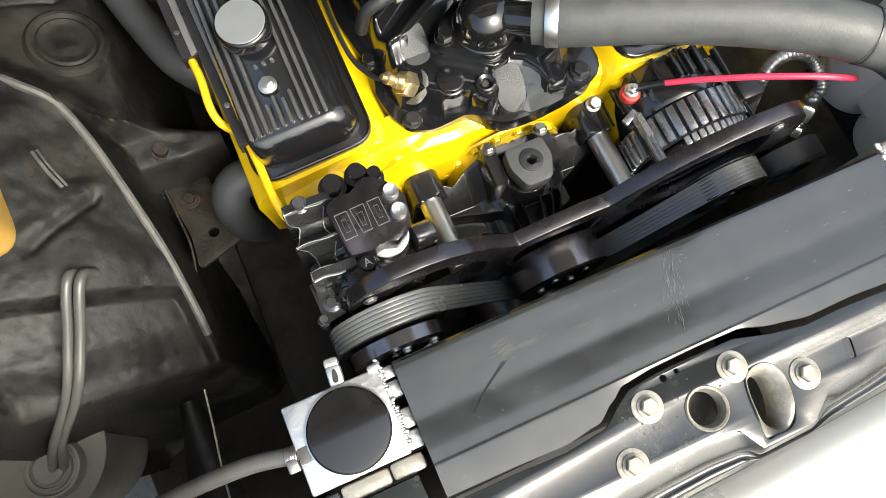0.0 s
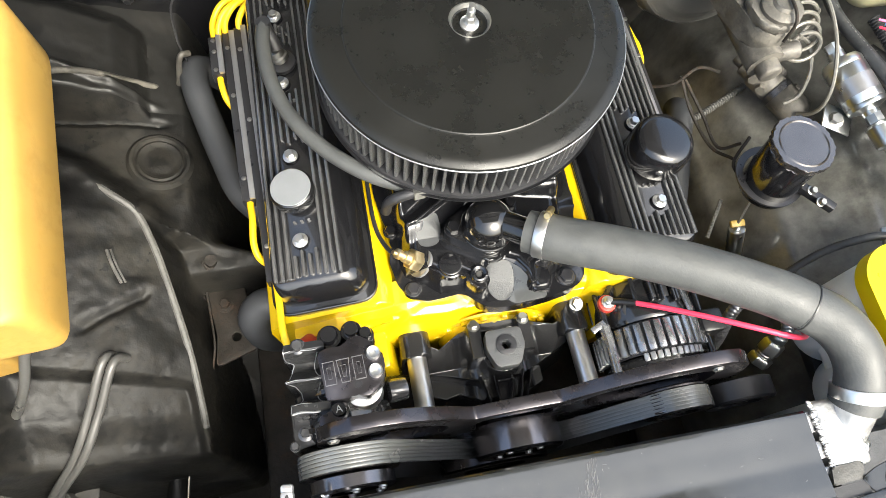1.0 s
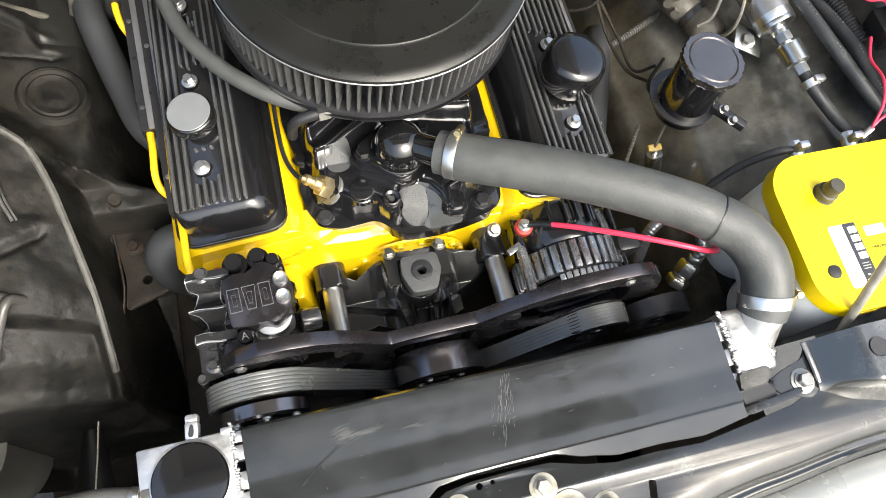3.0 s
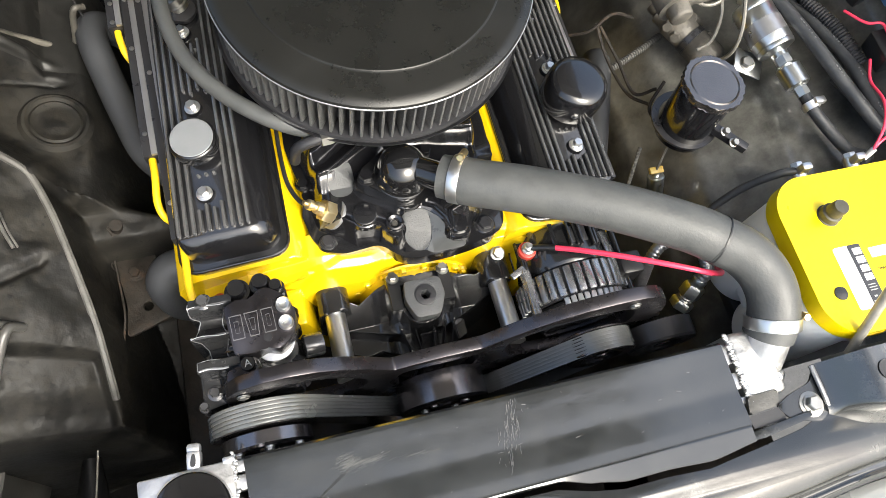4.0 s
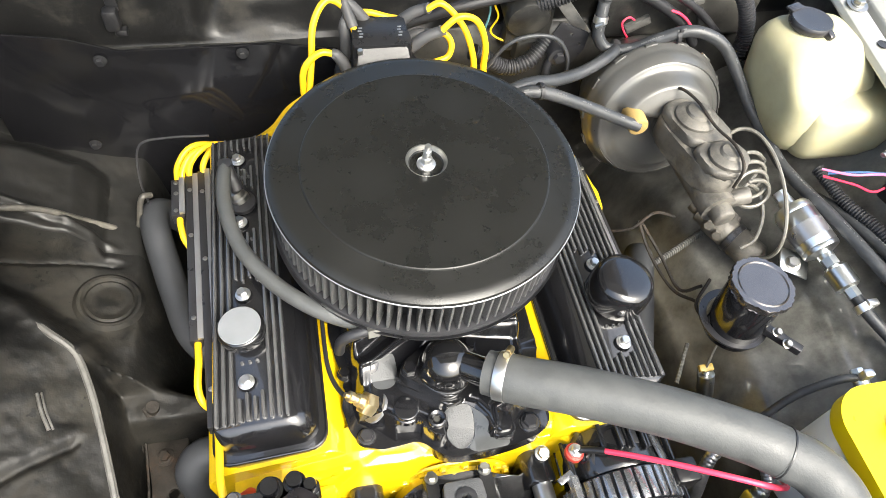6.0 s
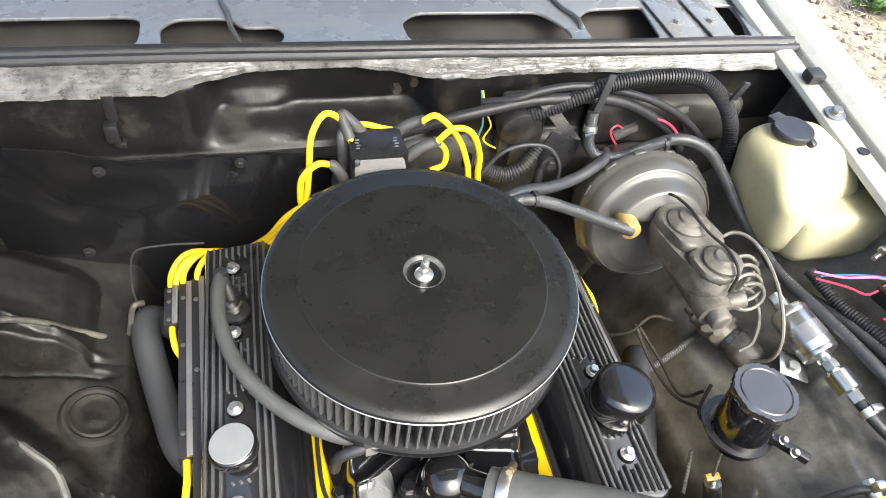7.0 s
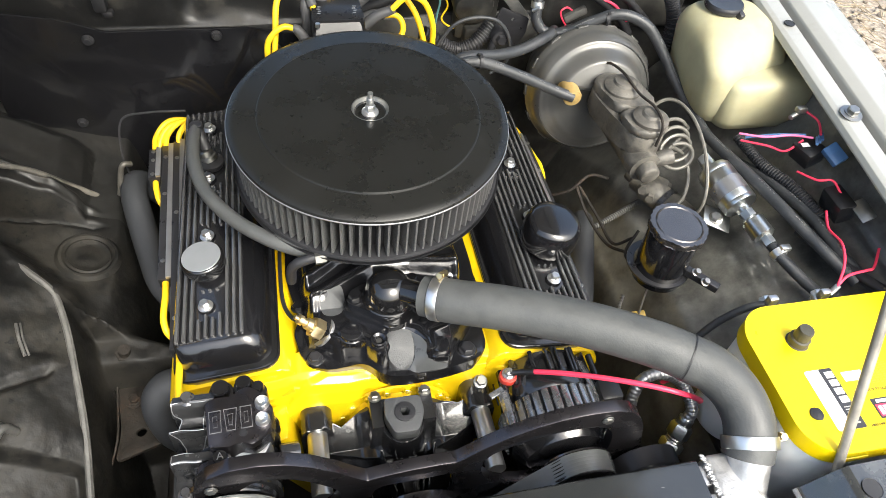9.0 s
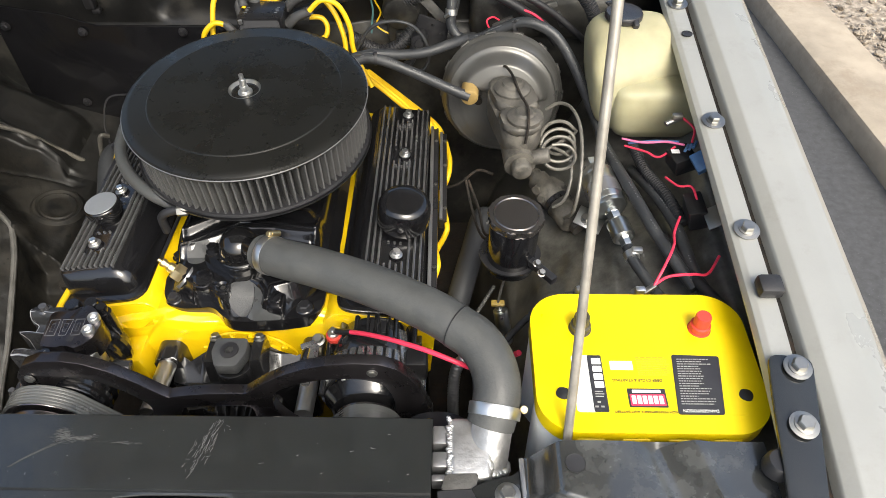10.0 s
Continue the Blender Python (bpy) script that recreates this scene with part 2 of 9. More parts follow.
M_FILTER = mat("black_filter_gauze", (0.085, 0.085, 0.085), 0.42, var=0.35, scale=700, bump=0.9, bscale=900)
M_CLEAR = mat("vinyl_tube", (0.070, 0.069, 0.065), 0.35, var=0.15, bump=0.1)


# ---- geometry helpers ----
BASE = {}


def thing(name, base, label, category, group="", kind=""):
    ob = new(name)
    ob.empty_display_size = 0.02
    ob.location = base
    BASE[ob] = Vector(base)
    return tagged(ob, label, category, group, kind)


def finish(bm, name, material, base, sharp=38):
    bmesh.ops.recalc_face_normals(bm, faces=bm.faces)
    me = bpy.data.meshes.new(name)
    bm.to_mesh(me)
    bm.free()
    me.transform(Matrix.Translation(-Vector(base)))
    for p in me.polygons:
        p.use_smooth = True
    me.set_sharp_from_angle(angle=radians(sharp))
    me.materials.append(material)
    return me


def part(name, bm, material, parent, label="", sharp=38):
    """One mesh under a thing or a part, given in world places."""
    base = BASE[parent]
    ob = new(name, finish(bm, name, material, base, sharp))
    ob.parent = parent
    BASE[ob] = base
    if label:
        ob["label"] = label
    return ob


def solo(name, bm, material, base, label, category, group="", kind="", sharp=38):
    ob = new(name, finish(bm, name, material, base, sharp))
    ob.location = base
    BASE[ob] = Vector(base)
    return tagged(ob, label, category, group, kind)


def B():
    return bmesh.new()


def box(bm, c, s, bev=0.002, m=None, seg=2):
    r = bmesh.ops.create_cube(bm, size=1.0)
    vs = r["verts"]
    bmesh.ops.scale(bm, vec=s, verts=vs)
    if bev:
        es = list({e for v in vs for e in v.link_edges})
        r2 = bmesh.ops.bevel(bm, geom=es, offset=min(bev, min(s) * 0.45), segments=seg, affect="EDGES", profile=0.5)
        vs = list({v for f in r2["faces"] for v in f.verts} | {v for v in vs if v.is_valid})
    bmesh.ops.transform(bm, matrix=(Matrix.Translation(c) @ (m or Matrix())), verts=vs)
    return bm


def frame_to(a, d):
    q = Vector(d).normalized().to_track_quat("Z", "Y").to_matrix().to_4x4()
    return Matrix.Translation(a) @ q


def lathe(bm, prof, at=(0, 0, 0), axis=(0, 0, 1), n=40):
    """prof: (radius, height) pairs turned round the axis; the ends close where the radius is 0."""
    m = frame_to(at, axis)
    rings = []
    for r, h in prof:
        if r < 1e-6:
            rings.append([bm.verts.new(m @ Vector((0, 0, h)))])
        else:
            rings.append([bm.verts.new(m @ Vector((r * math.cos(2 * math.pi * i / n), r * math.sin(2 * math.pi * i / n), h))) for i in range(n)])
    for a, b in zip(rings, rings[1:]):
        for i in range(n):
            j = (i + 1) % n
            if len(a) == 1 and len(b) > 1:
                bm.faces.new((a[0], b[i], b[j]))
            elif len(b) == 1 and len(a) > 1:
                bm.faces.new((a[i], a[j], b[0]))
            elif len(a) > 1:
                bm.faces.new((a[i], a[j], b[j], b[i]))
    return bm


def cyl(bm, a, b, r, r2=None, n=24, bev=0.0):
    a, b = Vector(a), Vector(b)
    h = (b - a).length
    r2 = r if r2 is None else r2
    if bev:
        prof = [(0, 0), (r - bev, 0), (r - bev * 0.3, bev * 0.3), (r, bev), (r2, h - bev), (r2 - bev * 0.3, h - bev * 0.3), (r2 - bev, h), (0, h)]
    else:
        prof = [(0, 0), (r, 0), (r2, h), (0, h)]
    return lathe(bm, prof, a, b - a, n)


def spline(pts, sub=6):
    P = [Vector(p) for p in pts]
    if len(P) < 3:
        return P
    P = [2 * P[0] - P[1]] + P + [2 * P[-1] - P[-2]]
    out = []
    for i in range(1, len(P) - 2):
        p0, p1, p2, p3 = P[i - 1:i + 3]
        for k in range(sub):
            t = k / sub
            out.append(0.5 * (2 * p1 + (p2 - p0) * t + (2 * p0 - 5 * p1 + 4 * p2 - p3) * t * t + (3 * p1 - p0 - 3 * p2 + p3) * t ** 3))
    out.append(P[-2])
    return out


def tube(bm, pts, r, n=12, sub=6, ridge=0.0, hollow=False):
    """A round tube along a smooth line. ridge: depth of corrugation."""
    path = spline(pts, sub)
    if ridge:
        dense = []
        for a, b in zip(path, path[1:]):
            k = max(1, int((b - a).length / 0.0011))
            dense += [a.lerp(b, i / k) for i in range(k)]
        path = dense + [path[-1]]
    prev, rings = None, []
    for i, p in enumerate(path):
        d = (path[min(i + 1, len(path) - 1)] - path[max(i - 1, 0)]).normalized()
        u = d.orthogonal().normalized() if prev is None else (prev - d * prev.dot(d)).normalized()
        prev = u
        w = d.cross(u)
        rr = r(i / max(1, len(path) - 1)) if callable(r) else r
        if ridge and (i // 2) % 2:
            rr -= ridge
        rings.append([bm.verts.new(p + rr * (u * math.cos(2 * math.pi * k / n) + w * math.sin(2 * math.pi * k / n))) for k in range(n)])
    for a, b in zip(rings, rings[1:]):
        for k in range(n):
            bm.faces.new((a[k], a[(k + 1) % n], b[(k + 1) % n], b[k]))
    bm.faces.new(rings[0][::-1])
    bm.faces.new(rings[-1])
    return bm


def prism(bm, pts, z0, z1, bev=0.002, m=None, seg=2):
    """A plate of outline pts (x, y), from z0 to z1, with bevelled edges."""
    lo = [bm.verts.new((x, y, z0)) for x, y in pts]
    hi = [bm.verts.new((x, y, z1)) for x, y in pts]
    n = len(pts)
    fs = [bm.faces.new(lo[::-1]), bm.faces.new(hi)]
    for i in range(n):
        fs.append(bm.faces.new((lo[i], lo[(i + 1) % n], hi[(i + 1) % n], hi[i])))
    vs = lo + hi
    if bev:
        es = list({e for f in fs[:2] for e in f.edges})
        r2 = bmesh.ops.bevel(bm, geom=es, offset=bev, segments=seg, affect="EDGES", profile=0.5)
        vs = list({v for f in r2["faces"] for v in f.verts} | {v for v in vs if v.is_valid} | {v for f in fs if f.is_valid for v in f.verts})
    if m:
        bmesh.ops.transform(bm, matrix=m, verts=vs)
    return bm


def rounded(pts, r, k=4):
    """An outline with its corners rounded by r."""
    out, n = [], len(pts)
    for i in range(n):
        p, a, b = Vector(pts[i]), Vector(pts[i - 1]), Vector(pts[(i + 1) % n])
        ra = min(r, (a - p).length * 0.45, (b - p).length * 0.45)
        s, e = p + (a - p).normalized() * ra, p + (b - p).normalized() * ra
        for j in range(k + 1):
            t = j / k
            out.append(tuple((s * (1 - t) ** 2 + p * 2 * t * (1 - t) + e * t * t)[:2]))
    return out


def smooth_outline(pts, sub=4):
    n = len(pts)
    out = []
    for i in range(n):
        p0, p1, p2, p3 = (Vector((*pts[(i + j) % n], 0)) for j in (-1, 0, 1, 2))
        for k in range(sub):
            t = k / sub
            q = 0.5 * (2 * p1 + (p2 - p0) * t + (2 * p0 - 5 * p1 + 4 * p2 - p3) * t * t + (3 * p1 - p0 - 3 * p2 + p3) * t ** 3)
            out.append((q.x, q.y))
    return out


def sheet(bm, f, nu, nv, thick=0.003):
    """A surface f(u, v) over 0..1 with thickness, given as two skins and a rim."""
    top = [[Vector(f(i / nu, j / nv)) for j in range(nv + 1)] for i in range(nu + 1)]
    T = [[bm.verts.new(p) for p in row] for row in top]
    L = [[bm.verts.new(p - Vector((0, 0, thick))) for p in row] for row in top]
    for i in range(nu):
        for j in range(nv):
            bm.faces.new((T[i][j], T[i + 1][j], T[i + 1][j + 1], T[i][j + 1]))
            bm.faces.new((L[i][j], L[i][j + 1], L[i + 1][j + 1], L[i + 1][j]))
    rim = [(i, 0) for i in range(nu)] + [(nu, j) for j in range(nv)] + [(i, nv) for i in range(nu, 0, -1)] + [(0, j) for j in range(nv, 0, -1)]
    for a, b in zip(rim, rim[1:] + rim[:1]):
        bm.faces.new((T[a[0]][a[1]], L[a[0]][a[1]], L[b[0]][b[1]], T[b[0]][b[1]]))
    return bm


def lerp_table(tab, x):
    """Smooth value of a table of (x, y) pairs."""
    if x <= tab[0][0]:
        return tab[0][1]
    for (x0, y0), (x1, y1) in zip(tab, tab[1:]):
        if x <= x1:
            t = (x - x0) / (x1 - x0)
            t = t * t * (3 - 2 * t) * 0.5 + t * 0.5
            return y0 + (y1 - y0) * t
    return tab[-1][1]


def step(t):
    t = max(0.0, min(1.0, t))
    return t * t * (3 - 2 * t)


def hexhead(bm, p, d, r, h):
    m = frame_to(p, d)
    prof = [(0, 0), (r, 0), (r, h * 0.8), (r * 0.86, h), (0, h)]
    return lathe(bm, prof, p, d, 6)


def bolt(parent, p, d=(0, 0, 1), r=0.007, h=0.006, washer=0.0, material=None, name="bolt", label=""):
    bm = B()
    p, d = Vector(p), Vector(d).normalized()
    if washer:
        lathe(bm, [(0, 0), (washer, 0), (washer, 0.0012), (washer * 0.7, 0.0022), (0, 0.0022)], p, d, 24)
        p = p + d * 0.002
    lathe(bm, [(0, 0), (r * 1.25, 0), (r * 1.25, 0.0014), (r, 0.002), (0, 0.002)], p, d, 18)
    hexhead(bm, p + d * 0.0015, d, r, h)
    return part(name, bm, material or M_STEEL, parent, label, sharp=30)


def clamp(parent, p, d, r, w=0.012, screw=None):
    """A worm-drive hose clamp round an axis, with its screw housing."""
    bm = B()
    d = Vector(d).normalized()
    p = Vector(p)
    lathe(bm, [(r - 0.002, -w / 2), (r + 0.0012, -w / 2), (r + 0.0016, -w / 2 + 0.001), (r + 0.0016, w / 2 - 0.001), (r + 0.0012, w / 2), (r - 0.002, w / 2), (r - 0.002, -w / 2)], p, d, 36)
    band = part("hose_clamp", bm, M_CHROME, parent, "polished steel worm-drive clamp")
    if screw:
        s = Vector(screw).normalized()
        t = d.cross(s).normalized()
        bm = B()
        cyl(bm, p + s * (r + 0.005) - t * 0.008, p + s * (r + 0.005) + t * 0.008, 0.0045, n=12)
        hexhead(bm, p + s * (r + 0.005) + t * 0.008, t, 0.0045, 0.005)
        part("clamp_screw", bm, M_BRASS, band)
    return band


def plate(outline, holes, t=0.002, bev=0.0, m=None):
    """A bmesh of a flat plate with holes through it, its top at z = 0, placed by m."""
    cu = bpy.data.curves.new("plate", "CURVE")
    cu.dimensions, cu.fill_mode, cu.extrude, cu.bevel_depth, cu.bevel_resolution = "2D", "BOTH", t / 2, bev, 1
    for ring in [outline] + list(holes):
        sp = cu.splines.new("POLY")
        sp.points.add(len(ring) - 1)
        for p, q in zip(sp.points, ring):
            p.co = (q[0], q[1], 0, 1)
        sp.use_cyclic_u = True
    ob = bpy.data.objects.new("plate", cu)
    me = bpy.data.meshes.new_from_object(ob)
    bm = B()
    bm.from_mesh(me)
    bpy.data.objects.remove(ob)
    bpy.data.meshes.remove(me)
    bpy.data.curves.remove(cu)
    bmesh.ops.remove_doubles(bm, verts=bm.verts, dist=0.00005)
    bmesh.ops.transform(bm, matrix=(m or Matrix()) @ Matrix.Translation((0, 0, -t / 2 - bev)), verts=bm.verts)
    return bm


def ring(cx, cy, r, n=24, ry=None):
    return [(cx + r * math.cos(2 * math.pi * i / n), cy + (ry or r) * math.sin(2 * math.pi * i / n)) for i in range(n)]


def rrect(x0, x1, y0, y1, r, k=4):
    return rounded([(x0, y0), (x1, y0), (x1, y1), (x0, y1)], r, k)


def nstep(t):
    t = np.clip(t, 0.0, 1.0)
    return t * t * (3 - 2 * t)


def seg_dist(X, Y, x0, y0, x1, y1):
    """Distance of each grid point to a line from one place to another."""
    dx, dy = x1 - x0, y1 - y0
    t = np.clip(((X - x0) * dx + (Y - y0) * dy) / (dx * dx + dy * dy), 0, 1)
    return np.hypot(X - x0 - t * dx, Y - y0 - t * dy)


def inside(poly, X, Y):
    """Signed distance to an outline: positive within it."""
    d, into = np.full(X.shape, 9.0), np.zeros(X.shape, bool)
    for (x0, y0), (x1, y1) in zip(poly, poly[1:] + poly[:1]):
        d = np.minimum(d, seg_dist(X, Y, x0, y0, x1, y1))
        if y0 != y1:
            into ^= ((y0 > Y) != (y1 > Y)) & (X < (x1 - x0) * (Y - y0) / (y1 - y0) + x0)
    return np.where(into, d, -d)


def grid(x0, x1, y0, y1, step_):
    nx, ny = int((x1 - x0) / step_) + 1, int((y1 - y0) / step_) + 1
    return np.meshgrid(np.linspace(x0, x1, nx), np.linspace(y0, y1, ny), indexing="ij")


def relief(X, Y, Z, keep=None, thick=0.004):
    """A bmesh of a casting's surface Z over the grid, where keep holds, with an underside and closed rim."""
    nx, ny = X.shape
    keep = np.ones(X.shape, bool) if keep is None else keep
    cells = keep[:-1, :-1] & keep[1:, :-1] & keep[:-1, 1:] & keep[1:, 1:]
    top = np.stack([X, Y, Z], -1).reshape(-1, 3)
    low = top - np.array([0, 0, thick])
    n = nx * ny
    faces, rim = [], {}
    for i, j in np.argwhere(cells).tolist():
        q = (i * ny + j, (i + 1) * ny + j, (i + 1) * ny + j + 1, i * ny + j + 1)
        faces.append(q)
        faces.append(tuple(v + n for v in q[::-1]))
        for a, b in zip(q, q[1:] + q[:1]):
            if (b, a) in rim:
                del rim[(b, a)]
            else:
                rim[(a, b)] = 1
    faces += [(b, a, a + n, b + n) for a, b in rim]
    me = bpy.data.meshes.new("relief")
    me.from_pydata(np.concatenate([top, low]).tolist(), [], faces)
    bm = bmesh.new()
    bm.from_mesh(me)
    bpy.data.meshes.remove(me)
    bmesh.ops.delete(bm, geom=[v for v in bm.verts if not v.link_faces], context="VERTS")
    return bm


def drape(outline, height, lift, thick=0.003):
    """A thin pad of a given outline laid on a surface height(x, y)."""
    bm = bmesh.new()
    hi = [bm.verts.new((x, y, height(x, y) + lift)) for x, y in outline]
    lo = [bm.verts.new((x, y, height(x, y) + lift - thick)) for x, y in outline]
    n = len(outline)
    bmesh.ops.triangulate(bm, faces=[bm.faces.new(hi)])
    bmesh.ops.triangulate(bm, faces=[bm.faces.new(lo[::-1])])
    for i in range(n):
        bm.faces.new((lo[i], lo[(i + 1) % n], hi[(i + 1) % n], hi[i]))
    return bm


def text_mesh(body, size, m, material, parent, name):
    cu = bpy.data.curves.new(name, "FONT")
    cu.body, cu.size, cu.extrude = body, size, 0.0002
    cu.align_x, cu.align_y = "CENTER", "CENTER"
    ob = bpy.data.objects.new(name, cu)
    me = bpy.data.meshes.new_from_object(ob)
    bpy.data.objects.remove(ob)
    bpy.data.curves.remove(cu)
    b = B()
    b.from_mesh(me)
    bpy.data.meshes.remove(me)
    bmesh.ops.transform(b, matrix=m, verts=b.verts)
    return part(name, b, material, parent)


# ---- ground, kerb and planting beside the car ----
bm = B()
sheet(bm, lambda u, v: (-60 + 120 * u, -60 + 120 * v, 0.0), 24, 24, 0.05)
solo("ground", bm, M_ASPHALT, (0, 0, 0), "dark grey asphalt drive under the car", "ground", kind="structure")
bm = B()
box(bm, (1.925 - 0.08 * 1.6, 1.6, 0.02), (0.25, 15.2, 0.16), 0.025, pose(0, 0, 0, 0, 0, 4.57))
solo("kerb", bm, M_CONCRETE, (1.9, 0, 0), "tan concrete kerb along the gravel bed", "kerb", kind="structure")
bm = B()
sheet(bm, lambda u, v: (2.03 - 0.08 * (-8 + 18 * v) + 30 * u * u, -8 + 18 * v, 0.085 + 0.012 * noise.noise((u * 50, v * 40, 0))), 40, 90, 0.04)
solo("gravel_bed", bm, M_GRAVEL, (2.1, 0, 0), "pale gravel bed with dry straw mulch", "gravel", kind="structure")
rng = random.Random(4)
pebble = B()
bmesh.ops.create_icosphere(pebble, subdivisions=1, radius=1.0)
pv, pf = [v.co.copy() for v in pebble.verts], [[v.index for v in f.verts] for f in pebble.faces]
pebble.free()
bm = B()
for i in range(3200):
    x, y = 2.06 + 1.6 * rng.random() ** 1.4, 0.3 + 3.6 * rng.random()
    x -= 0.08 * y
    k = 0.006 + 0.014 * rng.random() ** 2
    mm = pose(x, y, 0.095, rng.random() * 90, 0, rng.random() * 360) @ Matrix.Diagonal((k, k * rng.uniform(0.6, 1), k * 0.6, 1))
    vs = [bm.verts.new(mm @ c) for c in pv]
    for f in pf:
        bm.faces.new([vs[j] for j in f])
solo("gravel_stones", bm, M_GRAVEL, (2.2, 1, 0.09), "loose pale gravel stones", "gravel", kind="stuff")
bm = B()
for i in range(900):
    x, y = 2.15 + 1.2 * rng.random(), 1.25 + 2.2 * rng.random()
    a, l = rng.random() * 6.28, rng.uniform(0.04, 0.13)
    z = 0.105 + 0.03 * rng.random()
    tube(bm, [(x, y, z), (x + l * math.cos(a), y + l * math.sin(a), z + rng.uniform(-0.012, 0.02))], 0.0017, n=4)
M_STRAW = mat("dry_straw", (0.33, 0.265, 0.17), 0.7, var=0.4, scale=9)
solo("dry_straw", bm, M_STRAW, (2.5, 1.8, 0.1), "dry straw and twigs strewn on the gravel", "straw", kind="stuff")


def plant(x, y, seed):
    rg = random.Random(seed)
    root = thing("low_plant", (x, y, 0.09), "low green leafy weed growing in gravel", "plant")
    stems, leaves = B(), B()
    for k in range(26):
        a, l = rg.random() * 6.28, rg.uniform(0.1, 0.26)
        tip = Vector((x + l * math.cos(a) * 0.8, y + l * math.sin(a) * 0.8, 0.09 + rg.uniform(0.05, 0.2)))
        tube(stems, [(x, y, 0.085), (x + 0.3 * l * math.cos(a), y + 0.3 * l * math.sin(a), tip.z * 0.75), tip], 0.002, n=5, sub=3)
        for j in range(9):
            c = Vector((x, y, 0.1)).lerp(tip, 0.3 + 0.7 * j / 8) + Vector((rg.uniform(-0.03, 0.03), rg.uniform(-0.03, 0.03), rg.uniform(-0.01, 0.02)))
            w = rg.uniform(0.008, 0.015)
            q = pose(*c, rg.uniform(-40, 40), rg.uniform(-40, 40), rg.uniform(0, 360))
            vs = [leaves.verts.new(q @ Vector(p)) for p in ((0, -2.2 * w, 0), (w, -0.4 * w, 0.3 * w), (0.6 * w, 1.2 * w, 0.2 * w), (0, 2.4 * w, -0.2 * w), (-0.6 * w, 1.2 * w, 0.2 * w), (-w, -0.4 * w, 0.3 * w))]
            leaves.faces.new(vs)
    part("stem", stems, M_LEAF, root)
    part("leaf_cluster", leaves, M_LEAF, root)
    return root


plant(2.78, 2.1, 1)
plant(2.95, 1.75, 2)
plant(2.62, 2.55, 3)

# ---- the car's body round the engine bay ----
car = thing("car", (0, 0, 0), "grey silver old car with its hood raised", "car")


def rail_z(y):
    return 0.953 + 0.13 * y


# firewall: lower black board, ledge, and the upper bulkhead under the lip
bm = B()


def fw(u, v):
    return fw_at(-0.78 + 1.56 * u, 0.15 + 0.722 * v)


def fw_at(x, z):
    y = 0.331 + 0.008 * step((z - 0.865) / 0.01) - 0.02 * step((0.72 - z) / 0.3)
    pocket = step((x + 0.262) / 0.035) * step((0.10 - x) / 0.05)
    y += 0.062 * pocket * step((z - 0.872) / 0.045) + 0.012 * step((x - 0.1) / 0.06) * step((z - 0.84) / 0.04)
    y -= 0.014 * step((x + 0.225) / 0.035) * step((-0.115 - x) / 0.035) * step((z - 0.875) / 0.025) * step((0.942 - z) / 0.025)
    y += 0.003 * noise.noise((x * 7, z * 9, 3))
    return (x, y, z)


def wall_sheet(bm, f, nu, nv, thick):
    top = [[Vector(f(i / nu, j / nv)) for j in range(nv + 1)] for i in range(nu + 1)]
    T = [[bm.verts.new(p) for p in row] for row in top]
    L = [[bm.verts.new(p + Vector((0, thick, 0))) for p in row] for row in top]
    for i in range(nu):
        for j in range(nv):
            bm.faces.new((T[i][j], T[i + 1][j], T[i + 1][j + 1], T[i][j + 1]))
            bm.faces.new((L[i][j], L[i][j + 1], L[i + 1][j + 1], L[i + 1][j]))
    rim = [(i, 0) for i in range(nu)] + [(nu, j) for j in range(nv)] + [(i, nv) for i in range(nu, 0, -1)] + [(0, j) for j in range(nv, 0, -1)]
    for a, b in zip(rim, rim[1:] + rim[:1]):
        bm.faces.new((T[a[0]][a[1]], L[a[0]][a[1]], L[b[0]][b[1]], T[b[0]][b[1]]))
    return bm


wall_sheet(bm, fw, 60, 30, 0.004)
firewall = part("firewall", bm, M_FW_GREY, car, "dusty black painted firewall", sharp=60)
bm = B()
wall_sheet(bm, lambda u, v: fw_at(-0.78 + 1.56 * u, 0.872 + 0.106 * v), 140, 40, 0.004)
part("upper_bulkhead", bm, M_FW_DIRTY, firewall, "dusty matt black upper bulkhead", sharp=60)
# the glossy delete panel that covers the heater opening
bm = plate([(-0.56, 0.20), (-0.07, 0.20), (-0.07, 0.86), (-0.16, 0.876), (-0.37, 0.876), (-0.435, 0.90), (-0.56, 0.92)], [], 0.003, 0.0012, Matrix.Translation((0, 0.321, 0)) @ pose(0, 0, 0, 90, 0, 0))
part("delete_panel", bm, M_FIREWALL, firewall, "mirror-gloss black panel screwed over the heater opening")
for x, z in ((-0.397, 0.868), (-0.45, 0.71), (-0.205, 0.868), (-0.115, 0.84), (-0.54, 0.88), (-0.12, 0.55), (-0.47, 0.93)):
    bolt(firewall, (x, 0.3165 if z < 0.9 else 0.368, z), (0, -1, 0), 0.006, 0.004, 0.009, M_BLACK_SATIN)
# clip hanging on the upper bulkhead
bm = B()
box(bm, (-0.362, 0.333, 0.958), (0.015, 0.004, 0.046), 0.001)
box(bm, (-0.366, 0.326, 0.927), (0.020, 0.018, 0.032), 0.005)
box(bm, (-0.359, 0.328, 0.906), (0.016, 0.014, 0.010), 0.003)
part("clip", bm, M_BLACK_PLASTIC, firewall, "black plastic clip on the firewall")
# ragged sealed lip along the cowl's front edge
bm = B()
